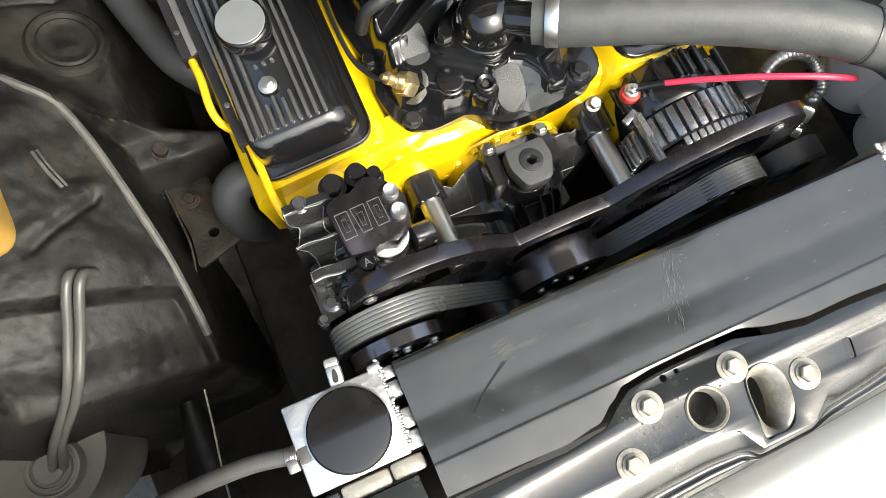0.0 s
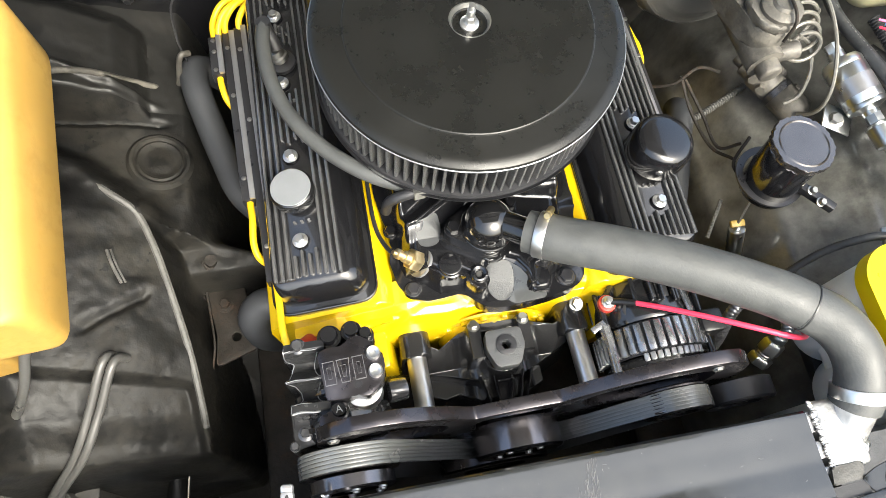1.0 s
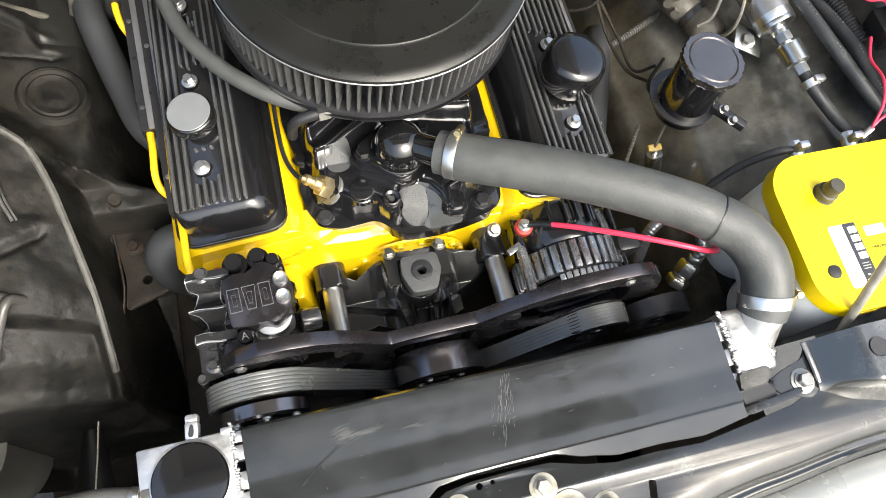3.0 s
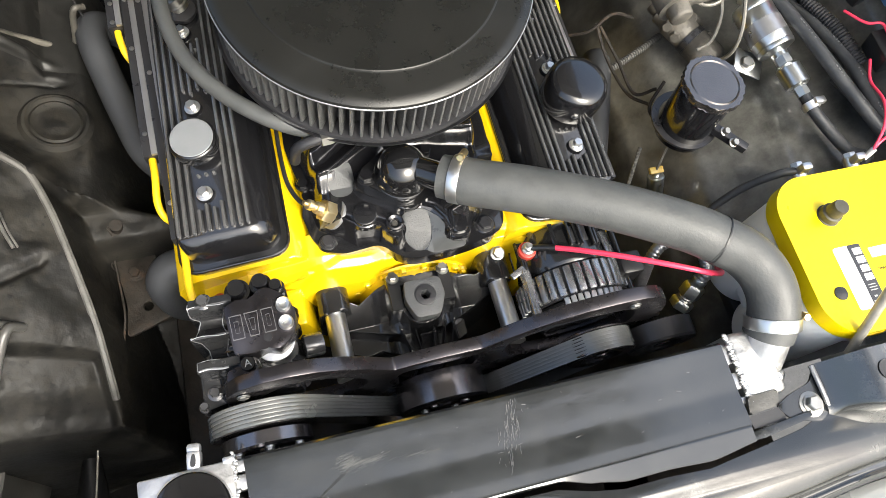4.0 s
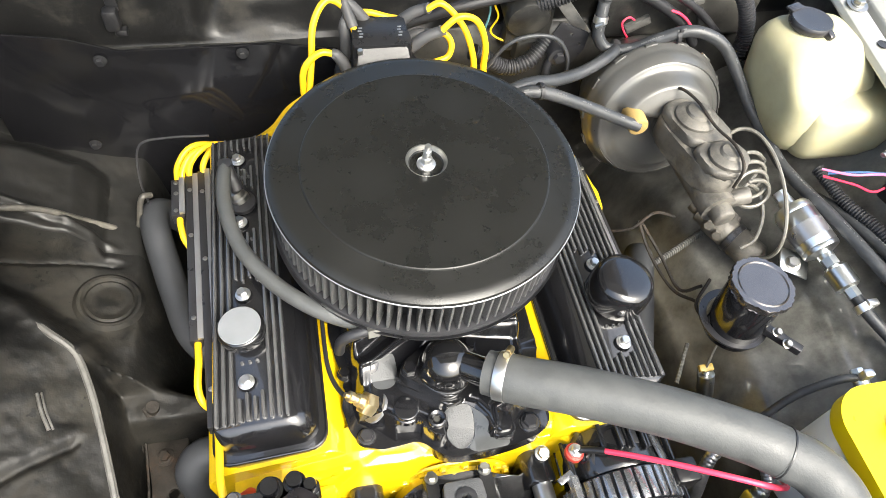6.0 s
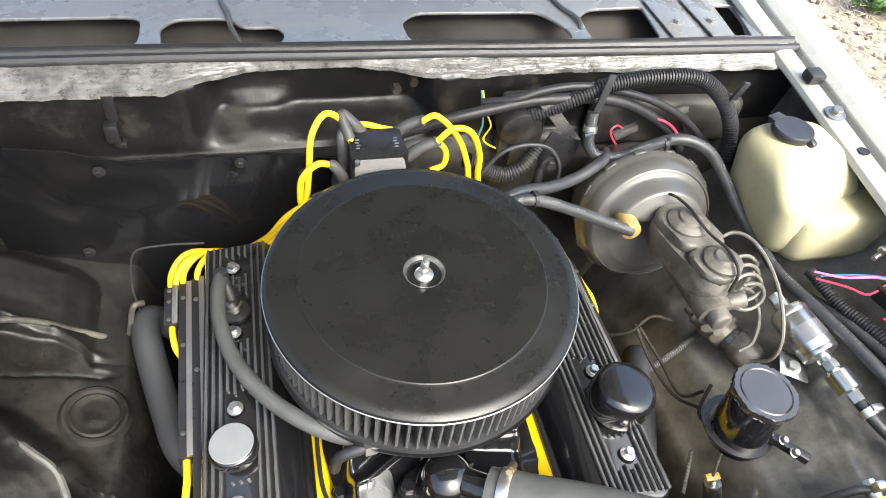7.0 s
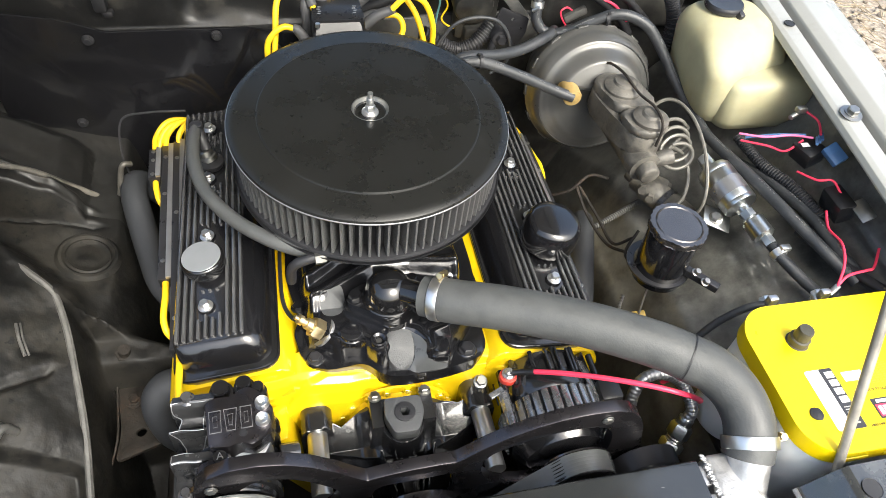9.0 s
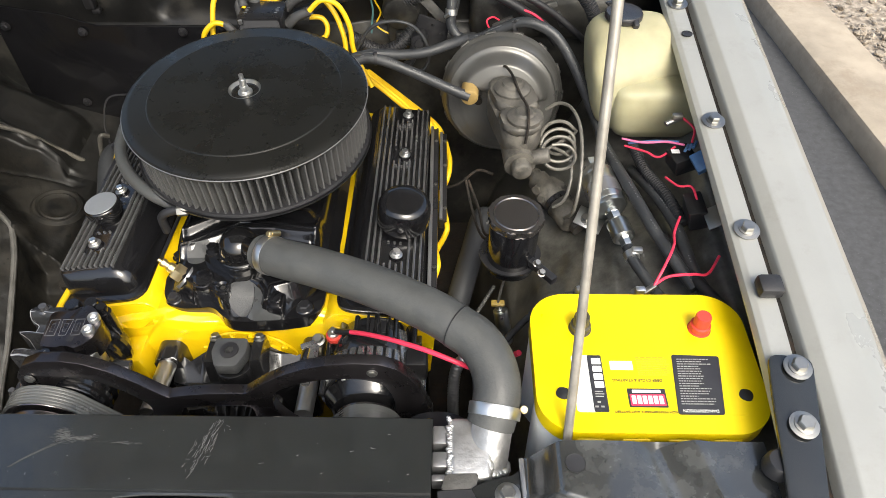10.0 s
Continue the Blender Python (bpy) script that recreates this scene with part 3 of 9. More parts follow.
LIP = [(-0.80, 0.336), (-0.45, 0.338), (-0.37, 0.336), (-0.29, 0.338), (-0.24, 0.366), (-0.17, 0.388), (-0.045, 0.392), (0.02, 0.376), (0.08, 0.352), (0.15, 0.348), (0.25, 0.354), (0.67, 0.338), (0.70, 0.338)]


def lip_f(u, v):
    x = -0.8 + 1.5 * u
    y0 = lerp_table(LIP, x)
    w = 0.0030 * noise.noise((x * 30, 0, 3)) + 0.0018 * noise.noise((x * 110, 0, 7)) + 0.0010 * noise.noise((x * 300, 0, 2))
    y = y0 - 0.004 + w * (1 - v) + (0.396 - 0.028 * step((x + 0.5) / 1.4) - y0) * v
    z = 0.983 + 0.012 * step(v * 1.1) + 0.0012 * noise.noise((x * 25, v * 5, 1)) * (1 - v) + 0.0016 * noise.noise((x * 22, v * 26, 5)) * (1 - 0.5 * v) + 0.0010 * noise.noise((x * 70, v * 40, 8))
    return (x, y, z)


sheet(bm, lip_f, 420, 28, 0.006)
part("cowl_lip", bm, M_PRIMER, car, "ragged pale seam sealer along the cowl edge", sharp=60)
bm = B()
SEAL = [(0.0, 0.0), (0.004, 0.006), (0.009, 0.007), (0.012, 0.003), (0.016, 0.003), (0.020, 0.008), (0.027, 0.010), (0.033, 0.007), (0.037, 0.0)]


def seal_f(u, v):
    x = -0.85 + 1.56 * u
    k = v * (len(SEAL) - 1)
    i = min(int(k), len(SEAL) - 2)
    t = k - i
    dy, dz = (SEAL[i][j] + (SEAL[i + 1][j] - SEAL[i][j]) * t for j in (0, 1))
    return (x, 0.386 - 0.032 * step((x + 0.5) / 1.4) + dy + 0.001 * noise.noise((x * 6, 0, 0)), 0.9985 + dz)


sheet(bm, seal_f, 120, 16, 0.004)
part("cowl_seal", bm, M_SEAL, car, "black rubber weatherstrip along the cowl")
# cowl with pressed openings
opens = [rrect(-0.62, -0.325, 0.417, 0.507, 0.028), rounded([(-0.296, 0.414), (-0.18, 0.412), (-0.132, 0.416), (-0.122, 0.440), (-0.132, 0.470), (-0.183, 0.467), (-0.203, 0.497), (-0.280, 0.497), (-0.302, 0.472)], 0.016),
         rounded([(0.058, 0.411), (0.214, 0.407), (0.318, 0.405), (0.324, 0.428), (0.310, 0.465), (0.288, 0.498), (0.080, 0.502), (0.052, 0.472)], 0.020), rounded([(0.350, 0.404), (0.472, 0.402), (0.482, 0.508), (0.380, 0.503), (0.352, 0.478)], 0.012),
         rounded([(0.606, 0.404), (0.640, 0.402), (0.662, 0.506), (0.618, 0.508)], 0.004)]
bm = plate([(-0.8, 0.40), (0.70, 0.378), (0.70, 0.9), (-0.8, 0.9)], opens, 0.002, 0.002, Matrix.Translation((0, 0, 1.0)))
cowl = part("cowl", bm, M_COWL, car, "dusty silver cowl panel with pressed openings", sharp=50)
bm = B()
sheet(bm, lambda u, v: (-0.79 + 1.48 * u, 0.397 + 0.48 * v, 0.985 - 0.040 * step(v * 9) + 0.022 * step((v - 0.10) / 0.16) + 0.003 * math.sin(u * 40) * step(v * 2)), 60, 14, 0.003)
part("cowl_trough", bm, M_TROUGH, cowl, "silver water trough under the cowl, darkened for shade")
bm = B()
for x in (0.515, 0.578):
    bm = B()
    box(bm, (x, 0.46, 1.0045), (0.056 if x < 0.55 else 0.040, 0.13, 0.003), 0.001)
    cyl(bm, (x, 0.44, 1.005), (x, 0.44, 1.012), 0.008, n=6)
    part("hinge_plate", bm, M_COWL, cowl, "silver hinge plate bolted to the cowl")
bm = B()
tube(bm, [(-0.215, 0.54, 1.003), (-0.205, 0.50, 1.006), (-0.20, 0.465, 1.0), (-0.185, 0.43, 0.985)], 0.004, n=8)
part("washer_tube", bm, M_CLEAR, cowl, "thin dark washer tubing")
bm = B()
tube(bm, [(0.32, 0.56, 1.003), (0.33, 0.50, 1.004), (0.345, 0.455, 1.004), (0.335, 0.42, 0.99)], 0.004, n=8)
part("washer_tube", bm, M_CLEAR, cowl, "thin dark washer tubing")

# right fender: bolted rail, gutter and outer skin
def fender_f(side):
    prof = [(0.0, 0.654, -0.010), (0.10, 0.657, -0.003), (0.16, 0.664, 0.0), (0.30, 0.686, 0.001), (0.33, 0.6885, -0.014), (0.38, 0.696, -0.014), (0.42, 0.700, 0.004),
            (0.50, 0.715, 0.012), (0.62, 0.752, 0.012), (0.70, 0.778, 0.006), (0.78, 0.796, -0.014), (0.86, 0.806, -0.06), (0.94, 0.815, -0.2), (1.0, 0.822, -0.62)]

    def f(u, v):
        y = -0.95 + 1.85 * v
        for (a, xa, za), (b, xb, zb) in zip(prof, prof[1:]):
            if a <= u <= b:
                t = (u - a) / (b - a)
                return (side * (xa + (xb - xa) * t - 0.05 * step((-0.35 - y) / 0.8)), y, rail_z(y) + za + (zb - za) * t)
        return (side * prof[-1][1], y, rail_z(y) + prof[-1][2])
    return f


for side in (1, -1):
    bm = B()
    sheet(bm, fender_f(side), 100, 60, 0.0025)
    fender = part("fender", bm, M_SILVER, car, "grey silver painted front fender with a bolted inner flange", sharp=50)
    bm = B()
    sheet(bm, lambda u, v: (side * (0.6885 + 0.0085 * u - 0.05 * step((-0.35 - (-0.9 + 1.6 * v)) / 0.8)), -0.9 + 1.6 * v, rail_z(-0.9 + 1.6 * v) - 0.0105 + 0.0012 * noise.noise((v * 160, u * 3, 1))), 4, 200, 0.003)
    part("gutter_strip", bm, M_RUST, fender, "dark strip along the fender gutter")
    if side > 0:
        for y in (-0.256, -0.065, 0.206):
            bolt(fender, (0.676, y, rail_z(y) + 0.0015), (0, -0.13, 1), 0.0085, 0.007, 0.016, M_STEEL)
        # flange stays uncut; ring and black disc paint the shaded hole
        bm = plate(ring(0, 0, 0.0085), [ring(0, 0, 0.0075)], 0.0006, 0, Matrix.Translation((0.676, 0.127, rail_z(0.127) + 0.003)))
        cyl(bm, (0.676, 0.127, rail_z(0.127) + 0.0012), (0.676, 0.127, rail_z(0.127) + 0.002), 0.008)
        part("hole", bm, M_RUBBER_DK, fender, "dark disc painting the shade of a hole in the flange")
        for y in (0.280, -0.345):
            bm = B()
            box(bm, (0.678, y, rail_z(y) + 0.010), (0.028, 0.026, 0.018), 0.005, pose(0, 0, 0, 7, 0, 0))
            part("hood_bumper", bm, M_RUBBER_DK, fender, "black rubber hood bumper")

# inner fenders: wheelhouse aprons
L_TAB = [(0.30, 0.30), (0.345, 0.50), (0.37, 0.58), (0.41, 0.645), (0.44, 0.69), (0.47, 0.725), (0.55, 0.77), (0.62, 0.82), (0.66, 0.90)]


RIDGE = [(0.30, -0.095), (0.36, -0.075), (0.40, -0.060), (0.445, -0.050), (0.472, -0.027), (0.516, 0.006), (0.58, 0.030), (0.66, 0.050)]
FLANGE = [(-0.44, 0.405, 0.47), (-0.341, 0.401, 0.565), (-0.30, 0.399, 0.600), (-0.226, 0.404, 0.635), (-0.138, 0.419, 0.672), (-0.09, 0.430, 0.690), (-0.05, 0.445, 0.708), (0.10, 0.445, 0.708)]


def dome(x, y):
    # wheelhouse dome rising from its inner flange
    xe = lerp_table([(a, b) for a, b, c in FLANGE], y)
    ze = lerp_table([(a, c) for a, b, c in FLANGE], y)
    d = max(0.0, x - xe)
    z = ze + 0.66 * d - 0.9 * d * d
    z -= 0.008 * math.exp(-((y + 0.175 + 0.55 * (x - 0.47)) / 0.007) ** 2) * step((x - 0.43) / 0.02) * (1 - step((x - 0.51) / 0.02))
    z += 0.012 * math.exp(-((x - 0.46) / 0.035) ** 2 - ((y + 0.225) / 0.035) ** 2)
    z -= 0.022 * step((-0.262 - y + 0.15 * (x - 0.43)) / 0.012) * step((x - xe) / 0.02)
    inside = step((xe - x) / 0.022) * step((-0.040 - y) / 0.035)
    z -= inside * (0.085 + 0.24 * step((-0.105 - y) / 0.05))
    return z - 0.40 * step((-0.355 - y) / 0.03)


def apron_left(u, v):
    x = 0.30 + 0.36 * u
    y = -0.42 + 0.77 * v
    edge = lerp_table(RIDGE, x)
    low = 0.660 + 0.30 * (x - 0.424) + 0.05 * (y - 0.052) - 0.22 * step((0.392 - x) / 0.05)
    if y < edge:
        z = dome(x, y)
    else:
        crest = dome(x, edge - 0.001)
        k = step((edge + 0.060 - y) / 0.058)
        z = low + (crest - low) * k
    z += 0.009 * math.exp(-((y - edge - 0.012) / 0.018) ** 2) * step((x - 0.40) / 0.04)
    # panel behind, with its rolled seam
    back = step((y - 0.118) / 0.022)
    rise = lerp_table(L_TAB, x) - 0.25 * step((0.445 - x) / 0.05) * step((y - 0.10) / 0.05) + 0.012 * math.exp(-((y - 0.235) / 0.045) ** 2) - 0.05 * step((y - 0.25) / 0.08)
    z = z + (max(z, rise) - z) * back
    z += 0.009 * math.exp(-((y - 0.150 - 0.2 * (x - 0.45)) / 0.006) ** 2) * step((x - 0.41) / 0.03)
    z -= 0.010 * math.exp(-((y - 0.116) / 0.006) ** 2) * step((x - 0.40) / 0.03)
    z += 0.11 * step((x - 0.595) / 0.06)
    flat = step((0.062 - math.hypot(x - 0.424, y - 0.052)) / 0.02)
    z += (0.005 * noise.noise((x * 14, y * 11, 2)) + 0.0028 * noise.noise((x * 34, y * 30, 5))) * (1 - flat) + 0.0010 * noise.noise((x * 90, y * 80, 9))
    return (-x, y, z)


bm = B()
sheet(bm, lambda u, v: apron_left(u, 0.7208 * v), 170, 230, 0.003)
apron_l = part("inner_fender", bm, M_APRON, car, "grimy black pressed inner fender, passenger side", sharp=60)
bm = B()
sheet(bm, lambda u, v: apron_left(u, 0.7208 + 0.2792 * v), 120, 80, 0.003)
part("rear_wheelhouse", bm, M_WHEELHOUSE, apron_l, "smooth dark grey rear of the wheelhouse", sharp=60)
R_TAB = [(0.33, 0.28), (0.37, 0.48), (0.41, 0.60), (0.46, 0.68), (0.54, 0.735), (0.60, 0.76), (0.66, 0.785), (0.70, 0.83), (0.716, 0.88), (0.722, 0.93)]


def apron_right(u, v):
    x = 0.33 + 0.392 * u
    y = -0.50 + 0.85 * v
    z = lerp_table(R_TAB, x) - 0.10 * step((y - 0.08) / 0.25) * step((0.62 - x) / 0.1)
    if x > 0.68:
        z += (rail_z(y) - 0.953) * step((x - 0.68) / 0.03)
    z += 0.010 * noise.noise((x * 9, y * 7, 12)) + 0.0015 * noise.noise((x * 30, y * 26, 15))
    z += 0.004 * math.exp(-((x - 0.545 - 0.12 * (y + 0.25)) / 0.006) ** 2) * step((-0.08 - y) / 0.06) - 0.004 * math.exp(-((x - 0.575 - 0.12 * (y + 0.25)) / 0.008) ** 2) * step((-0.08 - y) / 0.06)
    return (x, y, z)


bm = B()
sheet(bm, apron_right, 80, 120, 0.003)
part("inner_fender", bm, M_APRON_R, car, "oily black pressed inner fender, driver side, with sky glare in its colour", sharp=60)

# frame rails and cross member, deep in the bay
bm = B()
for s in (-1, 1):
    box(bm, (s * 0.31, -0.1, 0.30), (0.10, 1.5, 0.14), 0.012)
box(bm, (0, -0.05, 0.26), (0.6, 0.16, 0.10), 0.02)
box(bm, (0, -0.60, 0.30), (1.2, 0.08, 0.14), 0.02)
part("frame_rail", bm, M_RUST, car, "dirty dark steel frame rails")
bm = B()
sheet(bm, lambda u, v: (-0.64 + 1.28 * u, -0.66 + 0.98 * v, 0.17 + 0.01 * noise.noise((u * 8, v * 6, 0))), 20, 20, 0.004)
part("splash_pan", bm, M_RUST, car, "dark splash pan beneath the engine")

# core support in front of the radiator: flat top, rolled front, pressed slot rim
SLOT = smooth_outline([(0.0650, -0.6115), (0.0700, -0.6070), (0.0780, -0.6065), (0.0825, -0.6120), (0.0815, -0.6270), (0.0770, -0.6420), (0.0730, -0.6530), (0.0665, -0.6470), (0.0625, -0.6290)], 4)
SLOT_RIM = smooth_outline([(0.0600, -0.6080), (0.0680, -0.5985), (0.0820, -0.5965), (0.0930, -0.6030), (0.0975, -0.6170), (0.0950, -0.6340), (0.0890, -0.6500), (0.0790, -0.6575), (0.0640, -0.6575), (0.0545, -0.6560), (0.0560, -0.6330)], 4)
sup_holes = [ring(0.018, -0.612, 0.0175), SLOT_RIM, rounded([(0.1655, -0.608), (0.1735, -0.610), (0.1690, -0.629), (0.1610, -0.627)], 0.0035), ring(-0.006, -0.5735, 0.0036), ring(0.008, -0.5725, 0.0026)]
CROWN = [(-0.62, -0.630), (-0.12, -0.642), (-0.05, -0.634), (0.0, -0.634), (0.035, -0.640), (0.048, -0.662), (0.102, -0.662), (0.130, -0.642), (0.17, -0.637), (0.21, -0.628), (0.25, -0.620), (0.43, -0.612), (0.62, -0.602)]
HEAD = [(-0.72, -0.668), (-0.25, -0.696), (-0.10, -0.684), (0.0, -0.680), (0.10, -0.678), (0.20, -0.674), (0.30, -0.660), (0.43, -0.648), (0.72, -0.636)]
GAP = [(-0.235, -0.5925), (-0.166, -0.5930), (-0.113, -0.5955), (-0.073, -0.5915), (-0.052, -0.5775), (-0.039, -0.5705), (-0.012, -0.5675), (0.026, -0.5670), (0.070, -0.5685), (0.105, -0.5785), (0.139, -0.5845), (0.185, -0.5845), (0.235, -0.5875), (0.303, -0.580), (0.352, -0.5735), (0.366, -0.5690)]
outa = [(-0.62, -0.5605), (-0.236, -0.5605)] + GAP + [(0.367, -0.5535), (0.42, -0.56), (0.62, -0.58)]
outl = outa + CROWN[::-1]
bm = plate(outl, sup_holes, 0.002, 0.0003, Matrix.Translation((0, 0, 0.8135)))
support = part("core_support", bm, M_SUPPORT, car, "black painted steel core support with holes and bolts", sharp=50)


def roll_f(u, v):
    x = -0.62 + 1.24 * u
    y0, y1 = lerp_table(CROWN, x), lerp_table(HEAD, x) + 0.003
    fall = 0.026 * v ** 1.35 + 0.0035 * math.exp(-((v - 0.62) / 0.10) ** 2) - 0.003 * math.exp(-((v - 0.80) / 0.09) ** 2)
    return (x, y0 + 0.0005 + (y1 - y0) * v, 0.8135 - fall + 0.0010 * noise.noise((x * 18, v * 3, 6)) * v)


bm = B()
sheet(bm, roll_f, 160, 18, 0.002)
part("rolled_front", bm, M_SUPPORT, support, "rolled front of the core support with a pressed crease", sharp=60)
bm = B()
prism(bm, [(0.2915, -0.5640), (0.366, -0.5575), (0.366, -0.5635), (0.352, -0.5665), (0.303, -0.5725), (0.2915, -0.5725)], 0.8120, 0.8185, 0.0008)
part("rear_strip", bm, M_SUPPORT, support, "black strip behind the stamped gap")
# pressed bare rim falling into the latch slot
bm = B()
n = 64
cx0, cy0 = 0.0745, -0.628
rows_ = []
for f, z in ((0.0, 0.8140), (0.08, 0.8152), (0.30, 0.8140), (0.62, 0.8095), (0.90, 0.8030), (1.0, 0.7960), (1.0, 0.7900)):
    row = []
    for k in range(n):
        a = 2 * math.pi * k / n
        c, sn = math.cos(a), math.sin(a)

        def reach(poly):
            best = 0.0
            for (x0, y0), (x1, y1) in zip(poly, poly[1:] + poly[:1]):
                ex, ey = x1 - x0, y1 - y0
                den = c * ey - sn * ex
                if abs(den) > 1e-12:
                    t = ((x0 - cx0) * ey - (y0 - cy0) * ex) / den
                    w = ((x0 - cx0) * sn - (y0 - cy0) * c) / den
                    if t > 0 and -1e-6 <= w <= 1 + 1e-6:
                        best = max(best, t)
            return best
        r = reach(SLOT_RIM) * (1 - f) + reach(SLOT) * f
        low = 0.004 * step((-0.636 - (cy0 + r * sn)) / 0.02)
        row.append(bm.verts.new((cx0 + r * c, cy0 + r * sn, z - low + 0.0004 * noise.noise((k * 0.7, f * 4, 3)))))
    rows_.append(row)
for a_, b_ in zip(rows_, rows_[1:]):
    for k in range(n):
        bm.faces.new((a_[k], a_[(k + 1) % n], b_[(k + 1) % n], b_[k]))
part("slot_rim", bm, M_BARE, support, "worn bare pressed rim of the latch slot", sharp=60)
bm = B()
sheet(bm, lambda u, v: (-0.62 + 1.24 * u, -0.56 - 0.005 * v, 0.80 - 0.25 * v), 30, 4, 0.003)
part("core_support_flange", bm, M_SUPPORT, support)
for x, y in ((0.0565, -0.5895), (-0.031, -0.5895), (0.1155, -0.6215), (-0.0655, -0.6275)):
    bolt(support, (x, y, 0.8135), (0, 0, 1), 0.0082, 0.0055, 0.0145, M_BARE)
bm = B()
lathe(bm, [(0.0172, 0.0002), (0.0192, 0.0014), (0.0202, 0.0002), (0.0192, -0.003), (0.0165, -0.013), (0.015, -0.013), (0.0158, -0.004), (0.0172, 0.0002)], (0.018, -0.612, 0.8138), (0, 0, 1), 32)
part("hole_rim", bm, M_BARE, support, "worn bare rim of the latch hole")
bm = B()
box(bm, (0.018, -0.612, 0.778), (0.05, 0.05, 0.003), 0.001, pose(0, 0, 0, 18, 10, 0))
part("latch_plate", bm, M_FLANGE, support, "dirty steel latch plate beneath the hole")
bm = B()
rb = random.Random(21)
for k in range(26):
    x, y = rb.uniform(-0.06, 0.05), rb.gauss(-0.594, 0.012)
    if math.hypot(x - 0.018, y + 0.612) > 0.023 and y < -0.572:
        prism(bm, [(x + rb.uniform(0.0004, 0.0014) * math.cos(a_), y + rb.uniform(0.0004, 0.0014) * math.sin(a_)) for a_ in (0, 1.05, 2.1, 3.15, 4.2, 5.25)], 0.8134, 0.8137, 0)
tagged(part("paint_pit", bm, M_RUBBER_DK, support, "small dark chips in the paint"), kind="stuff")

# header panel ahead of the support
bm = B()
sheet(bm, lambda u, v: (-0.72 + 1.44 * u, lerp_table(HEAD, -0.72 + 1.44 * u) - 0.45 * v, 0.785 - 0.012 * step((0.04 - v) / 0.04) - 0.04 * v - 0.12 * step((v - 0.75) / 0.25)), 60, 40, 0.003)
part("header_panel", bm, M_SILVER, car, "pale silver header panel ahead of the core support")

# raised hood overhead, hinged at the cowl, propped at a low angle
LIFT = -34
HOOD = Matrix.Translation((0, 0.66, 1.24)) @ pose(0, 0, 0, LIFT, 0, 0)
bm = B()
sheet(bm, lambda u, v: HOOD @ Vector((-0.70 + 1.4 * u, -1.38 * v, 0.02 + 0.03 * math.sin(u * 3.14))), 24, 24, 0.003)
hood = part("hood", bm, M_HOOD_UNDER, car, "raised hood with a dull silver grey underside")
for x in (-0.6, -0.2, 0.2, 0.6):
    bm = B()
    box(bm, HOOD @ Vector((x, -0.69, 0.0)), (0.10, 1.30, 0.03), 0.01, pose(0, 0, 0, LIFT, 0, 0))
    part("hood_brace", bm, M_HOOD_UNDER, hood, "dull grey brace under the hood")
for y in (-0.08, -0.66, -1.30):
    bm = B()
    box(bm, HOOD @ Vector((0, y, 0.0)), (1.3, 0.12, 0.034), 0.01, pose(0, 0, 0, LIFT, 0, 0))
    part("hood_brace", bm, M_HOOD_UNDER, hood, "dull grey brace under the hood")
bm = B()
tube(bm, [(0.437, -0.511, 0.82), (0.4515, -0.32, 1.205), (0.464, -0.175, 1.5), (0.4735, -0.078, 1.700)], 0.0052, n=10, sub=3)
solo("hood_prop_rod", bm, M_ROD, (0.437, -0.511, 0.82), "thin bare steel rod propping the hood open", "prop rod")

# front wheels, out of sight beneath the fenders
for side in (-1, 1):
    bm = B()
    lathe(bm, [(0.20, -0.075), (0.30, -0.08), (0.318, -0.06), (0.32, 0.0), (0.318, 0.06), (0.30, 0.08), (0.20, 0.075), (0.20, -0.075)], (side * 0.735, -0.02, 0.319), (1, 0, 0), 48)
    tyre = part("wheel", bm, M_RUBBER_DK, car, "black tyre on a steel wheel")
    bm = B()
    lathe(bm, [(0, -0.02), (0.12, -0.03), (0.199, -0.074), (0.199, 0.074), (0.12, 0.03), (0, 0.02)], (side * 0.735, -0.02, 0.319), (1, 0, 0), 36)
    part("rim", bm, M_STEEL, tyre)

# ---- the engine ----
engine = thing("engine", (0, 0, 0.30), "yellow V8 engine with gloss black covers and intake", "engine")
# block: the yellow V with its front wall
bm = B()
prism(bm, [(-0.10, 0.30), (0.10, 0.30), (0.15, 0.45), (0.235, 0.60), (0.255, 0.70), (0.20, 0.722), (0.155, 0.705), (0.13, 0.728), (-0.13, 0.728), (-0.155, 0.705), (-0.20, 0.722), (-0.255, 0.70), (-0.235, 0.60), (-0.15, 0.45)],
      -0.27, 0.262, 0.006, pose(0, 0, 0, 90, 0, 0))
part("engine_block", bm, M_YELLOW, engine, "gloss yellow painted engine block")
# webs cast on the block's front
for s in (-1, 1):
    bm = B()
    box(bm, (s * 0.150, -0.290, 0.665), (0.035, 0.05, 0.075), 0.006, pose(0, 0, 0, 0, s * 12, 0))
    part("block_web", bm, M_YELLOW, engine)
bm = B()
FRONT_TOP = [(-0.245, 0.700), (-0.21, 0.712), (-0.155, 0.728), (-0.11, 0.742), (-0.06, 0.735), (0.0, 0.726), (0.06, 0.735), (0.11, 0.742), (0.155, 0.732), (0.205, 0.716), (0.23, 0.70)]


